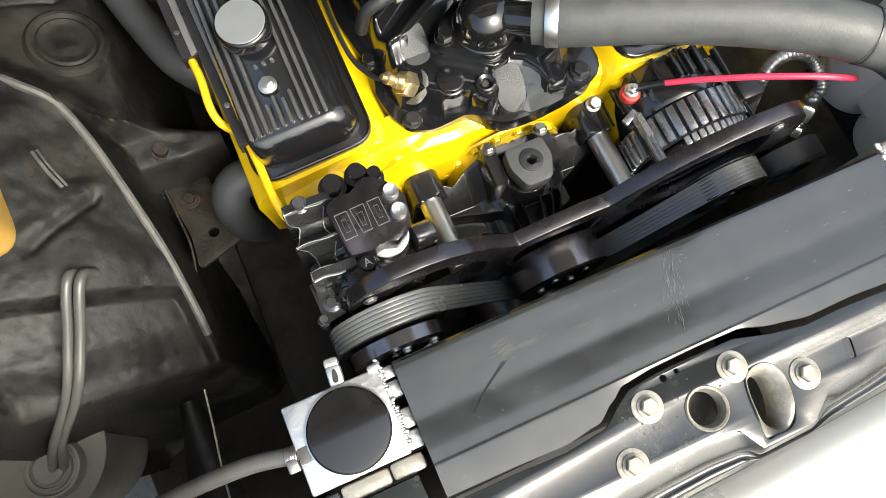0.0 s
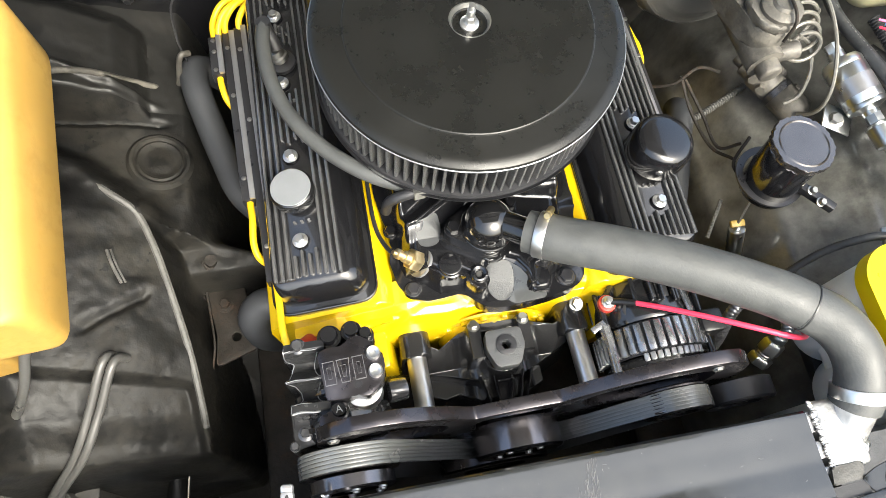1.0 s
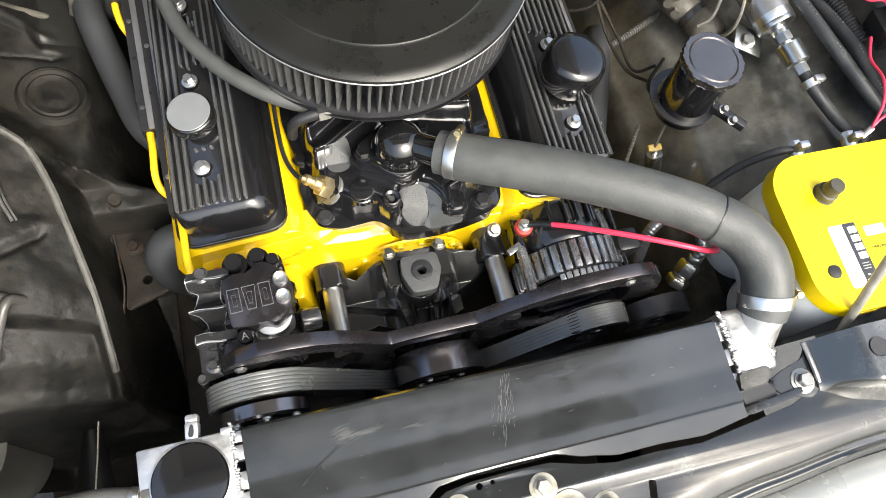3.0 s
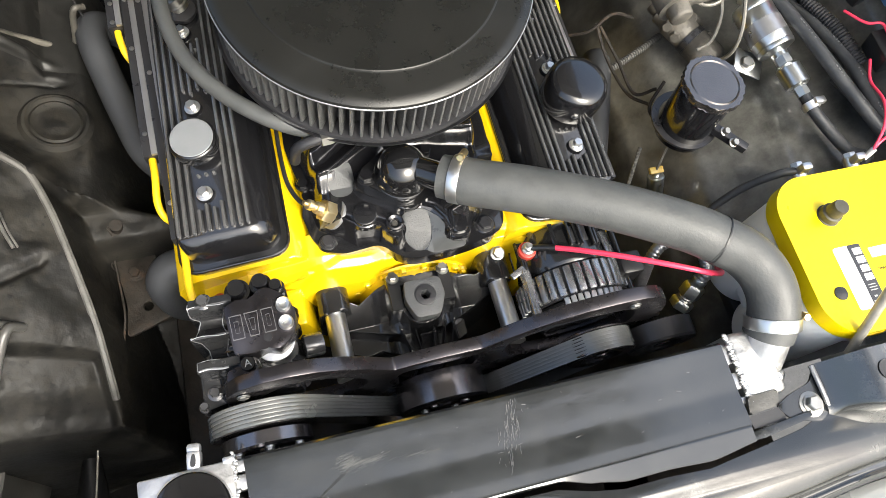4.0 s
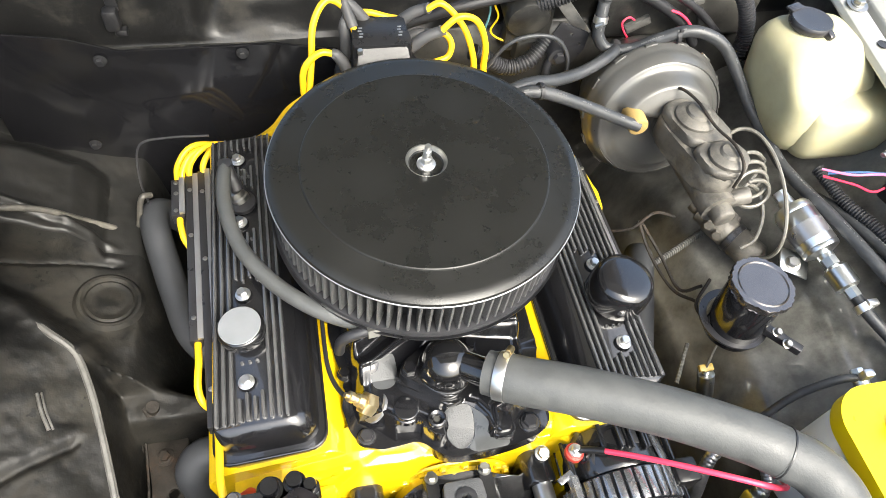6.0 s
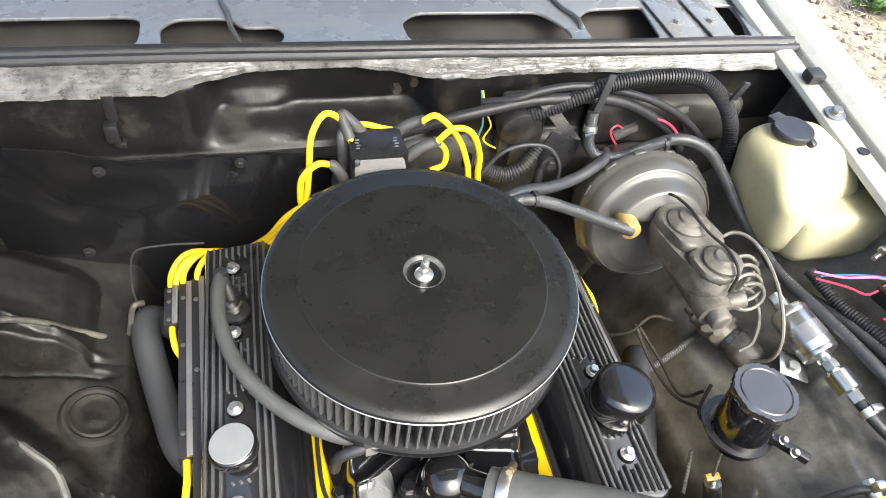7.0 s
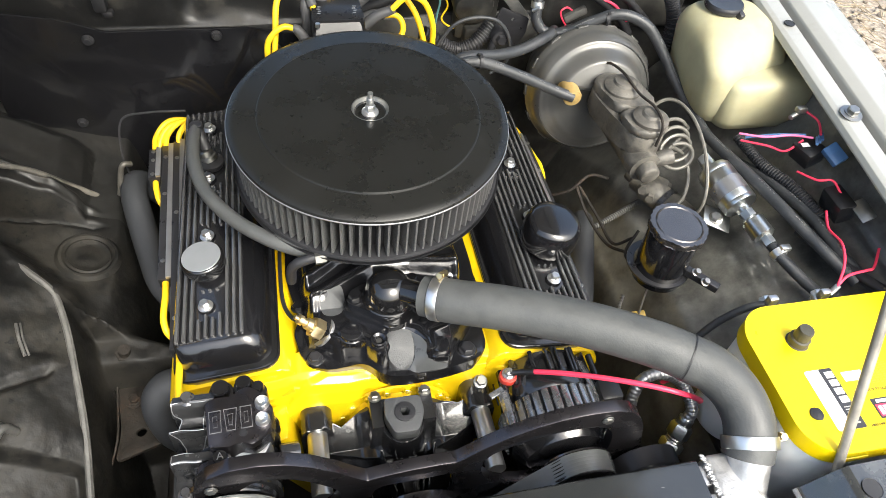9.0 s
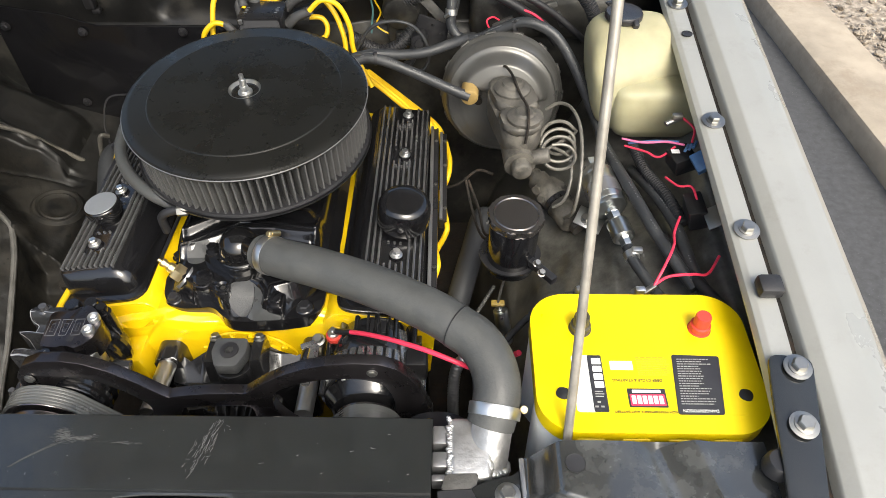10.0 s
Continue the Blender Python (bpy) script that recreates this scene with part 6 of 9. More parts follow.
for x0, x1, lean in ((0.0, 0.62, 0.0), (0.75, 1.45, 0.12), (1.6, 2.2, 0.0)):
    q = [(x0 + lean, 0), (x1 - lean, 0), (x1, 1), (x0, 1)]
    p = [(x0 + 0.2 + lean * 0.5, 0.25), (x1 - 0.2 - lean * 0.5, 0.25), (x1 - 0.2, 0.75), (x0 + 0.2, 0.75)]
    for loop in (q, p):
        c = Vector((sum(v[0] for v in loop) / 4, sum(v[1] for v in loop) / 4))
        inner = [((v[0] - c.x) * 0.89 + c.x, (v[1] - c.y) * 0.93 + c.y) for v in loop]
        bm = plate([(x * 0.0205, y * 0.0265) for x, y in loop], [[(x * 0.0205, y * 0.0265) for x, y in inner]], 0.0004, 0, Matrix.Translation((-0.2165, -0.3485, 0.8118)) @ pose(0, 0, 0, 0, 0, 3))
        part("badge_outline", bm, M_ENGRAVED, cover, "engraved outline of a badge shape")

# alternator
alt = thing("alternator", (0.20, -0.33, 0.60), "black finned alternator with a clear ribbed band", "alternator")
bm = B()
cyl(bm, (0.20, -0.262, 0.690), (0.20, -0.322, 0.690), 0.060, 0.066, n=48, bev=0.008)
cyl(bm, (0.20, -0.362, 0.690), (0.20, -0.388, 0.690), 0.066, 0.055, n=48, bev=0.006)
part("alternator_case", bm, M_CAST_BLACK, alt, "black cast alternator case")
for k in range(14):
    a = radians(10 + 360 * k / 14)
    bm = B()
    box(bm, (0.20 + 0.055 * math.cos(a), -0.282, 0.690 + 0.055 * math.sin(a)), (0.024, 0.036, 0.006), 0.0015, pose(0, 0, 0, 0, -math.degrees(a), 0))
    part("case_rib", bm, M_CAST_BLACK, alt)
bm = B()
lathe(bm, [(0.064, 0), (0.068, 0), (0.068, 0.040), (0.064, 0.040), (0.064, 0)], (0.20, -0.322, 0.690), (0, -1, 0), 60)
part("stator_ring", bm, M_BLACK_SATIN, alt)
for k in range(25):
    a = radians(-30 + 240 * k / 24)
    bm = B()
    box(bm, (0.20 + 0.070 * math.cos(a), -0.342, 0.690 + 0.070 * math.sin(a)), (0.007, 0.036, 0.0092), 0.0014, pose(0, 0, 0, 0, -math.degrees(a), 0), 2)
    part("stator_fin", bm, M_TOOTH, alt)
for k, a in enumerate((56, 63, 70, 77, 84, 91, 98, 105, 112, 119)):
    bm = B()
    a = radians(a)
    box(bm, (0.20 + 0.068 * math.cos(a), -0.3665, 0.690 + 0.068 * math.sin(a)), (0.004, 0.010, 0.0066), 0.001, pose(0, 0, 0, 0, -math.degrees(a), 0), 1)
    part("vent_window", bm, M_ALU, alt, "bright metal seen through a vent")
for a in (150, 40):
    bm = B()
    q = (0.20 + 0.074 * math.cos(radians(a)), 0.690 + 0.074 * math.sin(radians(a)))
    cyl(bm, (q[0], -0.275, q[1]), (q[0], -0.38, q[1]), 0.0042, n=12)
    part("through_bolt", bm, M_CAST_BLACK, alt)
# rear housing: oval recess, window ribs and a flat strut
bm = B()
lathe(bm, [(0.0100, 0.0), (0.0122, 0.0), (0.0126, 0.0015), (0.0100, 0.002), (0.0095, -0.004), (0.0100, 0.0)], (0.167, -0.303, 0.7440), (-0.42, 0.0, 0.9), 28)
rim = part("recess_rim", bm, M_CAST_BLACK, alt, "rim of an oval recess in the housing")
# black disc paints the shade within the oval rim
bm = B()
cyl(bm, (0.168, -0.303, 0.738), (0.1672, -0.303, 0.7425), 0.0098, n=24)
part("recess", bm, M_RUBBER_DK, rim)
for x, y0, y1, w in ((0.192, -0.300, -0.268, 0.0035), (0.206, -0.302, -0.268, 0.0035), (0.222, -0.304, -0.270, 0.0035)):
    bm = B()
    box(bm, (x, (y0 + y1) / 2, 0.690 + math.sqrt(0.067 ** 2 - (x - 0.2) ** 2)), (w, y1 - y0, 0.010), 0.001)
    part("window_rib", bm, M_CAST_BLACK, alt)
# black blocks paint shade where the housing's windows open
for x in (0.199, 0.214):
    bm = B()
    box(bm, (x, -0.284, 0.690 + math.sqrt(0.0625 ** 2 - (x - 0.2) ** 2)), (0.008, 0.022, 0.003), 0.001)
    part("window", bm, M_RUBBER_DK, alt, "dark block painting the shade of a cooling window")
bm = B()
box(bm, (0.243, -0.310, 0.744), (0.0135, 0.050, 0.004), 0.001, pose(0, 0, 0, 0, 38, 8))
box(bm, (0.262, -0.318, 0.728), (0.006, 0.045, 0.006), 0.001, pose(0, 0, 0, 0, 38, 8))
part("strut", bm, M_TOOTH, alt, "flat grey strut of the rear housing")
bm = B()
hexhead(bm, (0.1225, -0.322, 0.758), (0, -1, 0.08), 0.0068, 0.030)
cyl(bm, (0.1225, -0.350, 0.760), (0.1205, -0.386, 0.764), 0.0058, n=16)
box(bm, (0.114, -0.322, 0.760), (0.020, 0.008, 0.004), 0.001, pose(0, 0, 0, 0, 0, 25))
part("adjuster_bolt", bm, M_TOOTH, alt, "grey hexagonal adjuster bolt with a tab")
bm = B()
box(bm, (0.262, -0.335, 0.735), (0.03, 0.03, 0.04), 0.005)
part("regulator_plug", bm, M_BLACK_PLASTIC, alt)
bm = B()
cyl(bm, (0.142, -0.288, 0.728), (0.142, -0.288, 0.738), 0.0115, n=24, bev=0.002)
part("stud_insulator", bm, M_RED_CAP, alt, "red insulating washer on the output stud")
bm = B()
cyl(bm, (0.142, -0.288, 0.736), (0.142, -0.288, 0.742), 0.0085, n=20)
hexhead(bm, (0.142, -0.288, 0.741), (0, 0, 1), 0.0065, 0.006)
cyl(bm, (0.142, -0.288, 0.745), (0.142, -0.288, 0.752), 0.003, n=12)
part("output_nut", bm, M_CHROME, alt)
bm = B()
tube(bm, [(0.142, -0.288, 0.744), (0.155, -0.2925, 0.750), (0.170, -0.300, 0.760)], 0.0042, n=10)
part("cable_lug", bm, M_BLACK_PLASTIC, alt)
bm = B()
tube(bm, [(0.166, -0.2975, 0.757), (0.195, -0.3165, 0.778), (0.235, -0.342, 0.800), (0.280, -0.368, 0.815), (0.320, -0.384, 0.812), (0.355, -0.380, 0.78), (0.385, -0.36, 0.73)], 0.0034, n=10)
solo("charge_cable", bm, M_RED, (0.168, -0.293, 0.74), "bright red charge cable from the alternator", "cable")

# ---- radiator ----
rad = thing("radiator", (0, -0.51, 0.30), "aluminium radiator with welded end tanks under a black cover", "radiator")
bm = B()
box(bm, (0.03, -0.508, 0.545), (0.50, 0.055, 0.50), 0.004)
part("radiator_core", bm, M_BLACK_SATIN, rad, "dark finned radiator core")
bm = B()


box(bm, (-0.2775, -0.503, (0.32 + 0.811) / 2), (0.089, 0.078, 0.811 - 0.32), 0.0025)
box(bm, (-0.2365, -0.4635, 0.8105), (0.012, 0.006, 0.006), 0.002)
tl = part("end_tank", bm, M_ALU, rad, "bare welded aluminium end tank")
bm = B()
box(bm, (0.3325, -0.4945, (0.32 + 0.811) / 2), (0.048, 0.075, 0.811 - 0.32), 0.007, None, 3)
tr = part("end_tank", bm, M_ALU, rad, "bare welded aluminium end tank with a hose neck")
for parent, x, sgn, z in ((tl, -0.2335, 1, 0.8085), (tr, 0.3075, -1, 0.8085)):
    bm = B()
    r2 = random.Random(7)
    for k in range(30):
        y = -0.458 - 0.076 * k / 29
        rr = (0.0025 if sgn < 0 else 0.0017) + (0.0016 if sgn < 0 else 0.0012) * r2.random()
        if sgn > 0 and 10 < k < 14:
            continue
        bmesh.ops.create_icosphere(bm, subdivisions=2, radius=rr, matrix=Matrix.Translation((x + 0.003 * r2.random(), y, z + 0.0015 * r2.random())) @ pose(0, 0, 0, 0, 0, r2.uniform(-30, 30)) @ Matrix.Diagonal((1.1, 0.75, 0.7, 1)))
    tagged(part("weld_bead", bm, M_ALU, parent, "rippled weld bead"), kind="stuff")
    ends = ((-0.490, -0.467), (-0.518, -0.499), (-0.5345, -0.526)) if sgn < 0 else ((-0.4775, -0.466), (-0.4945, -0.4795), (-0.5225, -0.505), (-0.5405, -0.5245))
    for y0, y1 in ends:
        bm = B()
        box(bm, (x + sgn * (0.009 if sgn < 0 else 0.0065), (y0 + y1) / 2, z - 0.012), (0.018 if sgn < 0 else 0.013, y1 - y0, 0.022), 0.002)
        part("tube_end", bm, M_EDGE if sgn < 0 else M_ALU, parent, "bright end of a radiator tube")
bm = B()
lathe(bm, [(0, 0.0065), (0.030, 0.0065), (0.0345, 0.0060), (0.0360, 0.0045), (0.0362, 0.0), (0, 0)], (-0.2745, -0.5035, 0.8102), (0, 0, 1), 64)
part("radiator_cap", bm, M_GLOSS, tl, "mirror-gloss black round radiator cap")
bm = B()
lathe(bm, [(0.0362, 0.0), (0.0374, 0.0), (0.0374, 0.0035), (0.0362, 0.004), (0.0362, 0.0)], (-0.2745, -0.5035, 0.8102), (0, 0, 1), 64)
part("cap_ring", bm, M_CHROME, tl)
bm = B()
box(bm, (-0.3135, -0.5075, 0.8055), (0.016, 0.015, 0.013), 0.0025)
cyl(bm, (-0.318, -0.5055, 0.8045), (-0.330, -0.504, 0.8035), 0.0055, n=16)
nip = part("overflow_nipple", bm, M_FLANGE, tl, "grey overflow nipple on the tank")
bm = B()
lathe(bm, [(0.0062, 0), (0.0088, 0), (0.0092, 0.001), (0.0088, 0.002), (0.0092, 0.003), (0.0088, 0.004), (0.0092, 0.005), (0.0088, 0.006), (0.0092, 0.008), (0.0088, 0.010), (0.0062, 0.010), (0.0062, 0)], (-0.3215, -0.505, 0.8045), (-1, 0.15, -0.1), 20)
box(bm, (-0.3275, -0.512, 0.8085), (0.010, 0.012, 0.010), 0.002)
part("small_clamp", bm, M_STEEL, nip, "ribbed worm clamp on the nipple")
for c_, s_ in (((-0.2695, -0.4565, 0.802), (0.0135, 0.019, 0.014)), ((-0.2690, -0.4445, 0.801), (0.0130, 0.010, 0.012))):
    bm = B()
    box(bm, c_, s_, 0.003, pose(0, 0, 0, 0, 0, -4))
    part("tank_lug", bm, M_ALU, tl)
# slot's dark inside painted as a thin black patch on the lug
bm = B()
prism(bm, smooth_outline([(-0.2725, -0.461), (-0.2705, -0.452), (-0.2680, -0.4505), (-0.2670, -0.455), (-0.2680, -0.462)], 3), 0.8088, 0.8094, 0)
part("lug_slot", bm, M_RUBBER_DK, tl, "dark patch painting a slot's shade on the lug")
bm = B()
tube(bm, [(-0.322, -0.505, 0.8045), (-0.342, -0.500, 0.801), (-0.366, -0.496, 0.796), (-0.400, -0.494, 0.778), (-0.432, -0.493, 0.750), (-0.466, -0.492, 0.715), (-0.50, -0.49, 0.66)], 0.0078, n=12)
solo("overflow_hose", bm, M_CLEAR, (-0.336, -0.515, 0.79), "dusty grey overflow hose clamped to the radiator", "hose")
# neck on the other tank
bm = B()
tube(bm, [(0.3505, -0.508, 0.764), (0.353, -0.496, 0.780), (0.357, -0.476, 0.806), (0.360, -0.462, 0.824)], 0.0236, n=32, sub=6)
part("inlet_neck", bm, M_ALU, tr, "cast aluminium inlet neck")
bm = B()
r2 = random.Random(5)
na = (Vector((0.360, -0.462, 0.824)) - Vector((0.3505, -0.508, 0.764))).normalized()
nq = frame_to((0.3515, -0.4985, 0.7800), na)
for k in range(34):
    a = 2 * math.pi * k / 34
    bmesh.ops.create_icosphere(bm, subdivisions=2, radius=0.0042 + 0.0014 * r2.random(), matrix=nq @ Matrix.Translation((0.0248 * math.cos(a), 0.0248 * math.sin(a), 0.003 * r2.random() + 0.006 * math.cos(a))))
tagged(part("weld_bead", bm, M_ALU, tr, "rippled weld round the neck"), kind="stuff")
bm = B()
lathe(bm, [(0, 0.010), (0.005, 0.010), (0.0075, 0.008), (0.0085, 0.003), (0.009, -0.01), (0, -0.01)], (0.351, -0.5135, 0.800), (0, -0.2, 1), 20)
part("tank_plug", bm, M_ALU, tr, "small welded boss beside the neck")
# black cover over the top
COVER = [(-0.4650, 0.800), (-0.4660, 0.8225), (-0.4690, 0.8265), (-0.49, 0.8255), (-0.52, 0.8245), (-0.545, 0.8260), (-0.5560, 0.8262), (-0.5566, 0.8236), (-0.5575, 0.8238), (-0.5585, 0.8240)]
WAVY = [(-0.23, -0.585), (-0.166, -0.586), (-0.114, -0.588), (-0.079, -0.584), (-0.060, -0.572), (-0.046, -0.5635), (-0.015, -0.5605), (0.026, -0.5600), (0.072, -0.5610), (0.108, -0.571), (0.141, -0.577), (0.185, -0.577), (0.235, -0.580), (0.30, -0.572)]


def cover_f(u, v):
    x = -0.221 + 0.511 * u
    k = v * (len(COVER) + 2)
    i = min(int(k), len(COVER) - 1)
    if i < len(COVER) - 1:
        t = k - i
        y = COVER[i][0] + (COVER[i + 1][0] - COVER[i][0]) * t
        z = COVER[i][1] + (COVER[i + 1][1] - COVER[i][1]) * t
    else:
        t = min(1.0, (k - i) / 3)
        y = COVER[-1][0] + (lerp_table(WAVY, x) - COVER[-1][0]) * min(1.0, t * 1.45)
        z = COVER[-1][1] - 0.0006 * min(1.0, t * 1.45) - 0.0008 * step((t - 0.69) / 0.30)
        y -= 0.0006 * step((t - 0.69) / 0.30)
    z += 0.0007 * noise.noise((x * 5, y * 8, 4)) + 0.0001 * noise.noise((x * 30, y * 40, 2))
    return (x, y, z)


bm = B()
sheet(bm, cover_f, 130, 80, 0.0016)
shroud = part("radiator_cover", bm, M_SHROUD, rad, "satin black sheet cover with scuffs and scratches", sharp=45)
bm = B()
rs = random.Random(12)


def cover_z(x, y):
    for (y0, z0), (y1, z1) in zip(COVER, COVER[1:]):
        if y1 <= y <= y0:
            return z0 + (z1 - z0) * (y - y0) / (y1 - y0) + 0.0007 * noise.noise((x * 5, y * 8, 4))
    return 0.8255


def on_cover(x, y):
    return (x, y, cover_z(x, y) + 0.0003)


# three ragged trails of scratches running across the cover
for k in range(64):
    y = -0.472 - 0.062 * rs.random() ** 1.2
    x = 0.046 - 0.26 * (-0.472 - y) + rs.gauss(0, 0.0055)
    end_y = max(-0.548, y - rs.uniform(0.002, 0.016))
    pts = []
    while y > end_y:
        pts.append(on_cover(x, y))
        dy = rs.uniform(0.0010, 0.0030)
        y -= dy
        x += -0.28 * dy + rs.uniform(-0.0010, 0.0010)
    if len(pts) > 1:
        tube(bm, pts, rs.uniform(0.00010, 0.00024), n=4, sub=2)
for k in range(26):
    x, y = rs.uniform(-0.2, 0.28), -0.475 - 0.07 * rs.random()
    l, a = rs.uniform(0.001, 0.007), rs.random() * 6.28
    tube(bm, [(x, y, cover_z(x, y) + 0.0004), (x + l * math.cos(a), y + 0.4 * l * math.sin(a), cover_z(x, y) + 0.0004)], 0.00025, n=4)
M_SCRATCH = mat("scratched_bare_paint", (0.14, 0.14, 0.14), 0.6, bump=0, spec=0.2)
tagged(part("scratch_trail", bm, M_SCRATCH, shroud, "pale scratches in the black paint"), kind="stuff")

# brushed scuffs, fine parallel hairs
bm = B()
for cx, cy, wx, wy, n_ in ((-0.112, -0.498, 0.020, 0.003, 110), (-0.131, -0.496, 0.010, 0.009, 130), (-0.06, -0.503, 0.030, 0.002, 26)):
    for k in range(n_):
        x, y = rs.gauss(cx, wx * 0.5), max(-0.5525, min(-0.47, rs.gauss(cy, wy * 0.5)))
        l = rs.uniform(0.003, 0.010)
        tube(bm, [on_cover(x, y), on_cover(x + l, y + 0.22 * l)], 0.00014, n=3)
for k in range(7):
    tube(bm, [on_cover(-0.133 + 0.0006 * k, -0.503 - 0.0003 * k), on_cover(-0.150 + 0.0006 * k, -0.514), on_cover(-0.163 + 0.0005 * k, -0.523), on_cover(-0.174 + 0.0004 * k, -0.533)], 0.00016, n=3, sub=4)
M_SCUFF = mat("scuffed_dull_paint", (0.055, 0.057, 0.057), 0.6, bump=0, spec=0.2)
tagged(part("scuff_mark", bm, M_SCUFF, shroud, "dull brushed scuffs in the black paint"), kind="stuff")

# upper hose between water neck and radiator
hose = thing("radiator_hose", (0.05, -0.22, 0.80), "thick grey-black upper radiator hose with two clamps", "hose")
AX = [(0.040, -0.208, 0.822), (0.075, -0.229, 0.832), (0.135, -0.258, 0.845), (0.215, -0.300, 0.857), (0.285, -0.340, 0.860), (0.318, -0.362, 0.858)]
bm = B()
tube(bm, AX, lambda t: 0.0275 - 0.002 * step((0.12 - t) / 0.1), n=36, sub=8)
part("hose_body", bm, M_HOSE, hose)
bm = B()
tube(bm, [(0.316, -0.361, 0.858), (0.340, -0.380, 0.856), (0.357, -0.405, 0.850), (0.364, -0.432, 0.840), (0.361, -0.455, 0.828), (0.356, -0.470, 0.815)], 0.0278, n=36, sub=8)
part("hose_elbow", bm, M_HOSE, hose)
bm = B()
d = Vector((0.033, -0.022, -0.001)).normalized()
lathe(bm, [(0.0265, -0.0008), (0.0284, -0.0008), (0.0284, 0.0008), (0.0265, 0.0008), (0.0265, -0.0008)], (0.317, -0.3615, 0.858), d, 40)
part("hose_joint", bm, M_BLACK_PLASTIC, hose, "thin dark ring where the hose sections meet")
clamp(hose, (0.056, -0.218, 0.827), (0.035, -0.021, 0.010), 0.0268, 0.013, (0.25, 0.6, 0.9))
clamp(hose, (0.3605, -0.458, 0.826), (-0.004, -0.022, -0.012), 0.0288, 0.014, (1, 0, 0.1))

# ---- battery ----
M_POST = mat("dusty_olive_black_plastic", (0.045, 0.042, 0.030), 0.5, var=0.3, scale=60, bump=0.3)
batt = thing("battery", (0.54, -0.40, 0.664), "yellow-topped grey battery in the front corner of the bay", "battery")


def arc_rect(x0, x1, y0, y1, r, n=14):
    pts = []
    for cx, cy, a0 in ((x1 - r, y0 + r, -90), (x1 - r, y1 - r, 0), (x0 + r, y1 - r, 90), (x0 + r, y0 + r, 180)):
        pts += [(cx + r * math.cos(radians(a0 + 90 * k / n)), cy + r * math.sin(radians(a0 + 90 * k / n))) for k in range(n + 1)]
    return pts


BO = arc_rect(0.407, 0.668, -0.497, -0.303, 0.046)
bm = B()
for cx_ in (0.4555, 0.5375, 0.6195):
    for cy_ in (-0.4455, -0.3545):
        b2 = B()
        cyl(b2, (cx_, cy_, 0.664), (cx_, cy_, 0.832), 0.0480, n=40, bev=0.006)
        part("cell_wall", b2, M_BATT_GREY, batt)
box(bm, (0.5375, -0.40, 0.756), (0.236, 0.165, 0.150), 0.02, None, 4)
part("battery_case", bm, M_BATT_GREY, batt, "light grey moulded battery case")
bm = B()
prism(bm, BO, 0.826, 0.850, 0.007, None, 4)
top = part("battery_lid", bm, M_BATT_YELLOW, batt, "bright yellow moulded battery lid")
bm = B()
for k in range(4):
    box(bm, (0.465 + 0.05 * k, -0.4955, 0.832), (0.032, 0.006, 0.010), 0.0025)
part("lid_lug", bm, M_BATT_YELLOW, top)
for x, y, m_, nm, lb in ((0.467, -0.357, M_POST, "black_terminal_cap", "black plastic cap over the negative post"), (0.612, -0.356, M_RED_CAP, "red_terminal_cap", "red plastic cap over the positive post")):
    bm = B()
    cyl(bm, (x, y, 0.848), (x, y, 0.8512), 0.0140, n=32, bev=0.0012)
    part("post_recess", bm, m_, top, "round base of the post cap")
    bm = B()
    lathe(bm, [(0, 0), (0.0125, 0), (0.0122, 0.008), (0.0098, 0.009), (0.0095, 0.022), (0.0085, 0.0245), (0, 0.025)], (x, y, 0.851), (0, 0, 1), 28)
    part(nm, bm, m_, batt, lb)
# vents not sunk in: black patches paint their shaded insides
for x, y in ((0.437, -0.448), (0.643, -0.448)):
    bm = B()
    prism(bm, smooth_outline([(x - 0.0078, y), (x - 0.005, y - 0.006), (x + 0.003, y - 0.008), (x + 0.0078, y - 0.002), (x + 0.006, y + 0.0055), (x - 0.003, y + 0.007)], 4), 0.8488, 0.8512, 0.0004)
    part("vent_hole", bm, M_RUBBER_DK, top, "dark patch painting the shade of a vent recess")
# labels
bm = B()
prism(bm, rrect(0.449, 0.641, -0.474, -0.396, 0.006), 0.8485, 0.8503, 0)
lab = part("top_label", bm, M_BATT_YELLOW, batt, "printed yellow label with warning panels")
bm = B()
prism(bm, rrect(0.451, 0.482, -0.472, -0.397, 0.004), 0.8495, 0.8507, 0)
part("white_panel", bm, M_WHITE, lab)
for outline in (rrect(0.4700, 0.4865, -0.472, -0.397, 0.002), rounded([(0.562, -0.474), (0.613, -0.474), (0.625, -0.397), (0.570, -0.395)], 0.003)):
    bm = B()
    prism(bm, outline, 0.8495, 0.8511, 0)
    part("black_panel", bm, M_INK, lab, "black warning panel")
for k in range(4):
    bm = B()
    prism(bm, rrect(0.4745, 0.4850, -0.4095 - 0.0105 * k, -0.4015 - 0.0105 * k, 0.0005, 1), 0.8498, 0.8515, 0)
    part("white_cell", bm, M_WHITE, lab)
rp = random.Random(3)
bm = B()


def dash(bm, x0, x1, y, h, z):
    prism(bm, [(x0, y), (x1, y), (x1, y - h), (x0, y - h)], z, z + 0.0006, 0)


for k in range(19):
    y = -0.401 - 0.0033 * k
    x = 0.575 - 0.0085 * (-0.397 - y) / 0.077
    end = x + 0.040 - 0.014 * rp.random() - (0.010 if k % 4 == 3 else 0)
    while x < end:
        w = rp.uniform(0.0012, 0.0042)
        dash(bm, x, min(x + w, end), y, 0.0010, 0.8509)
        x += w + 0.0009
for k in range(3):
    dash(bm, 0.4735, 0.4845 - 0.002 * rp.random(), -0.4455 - 0.0032 * k, 0.0011, 0.8509)
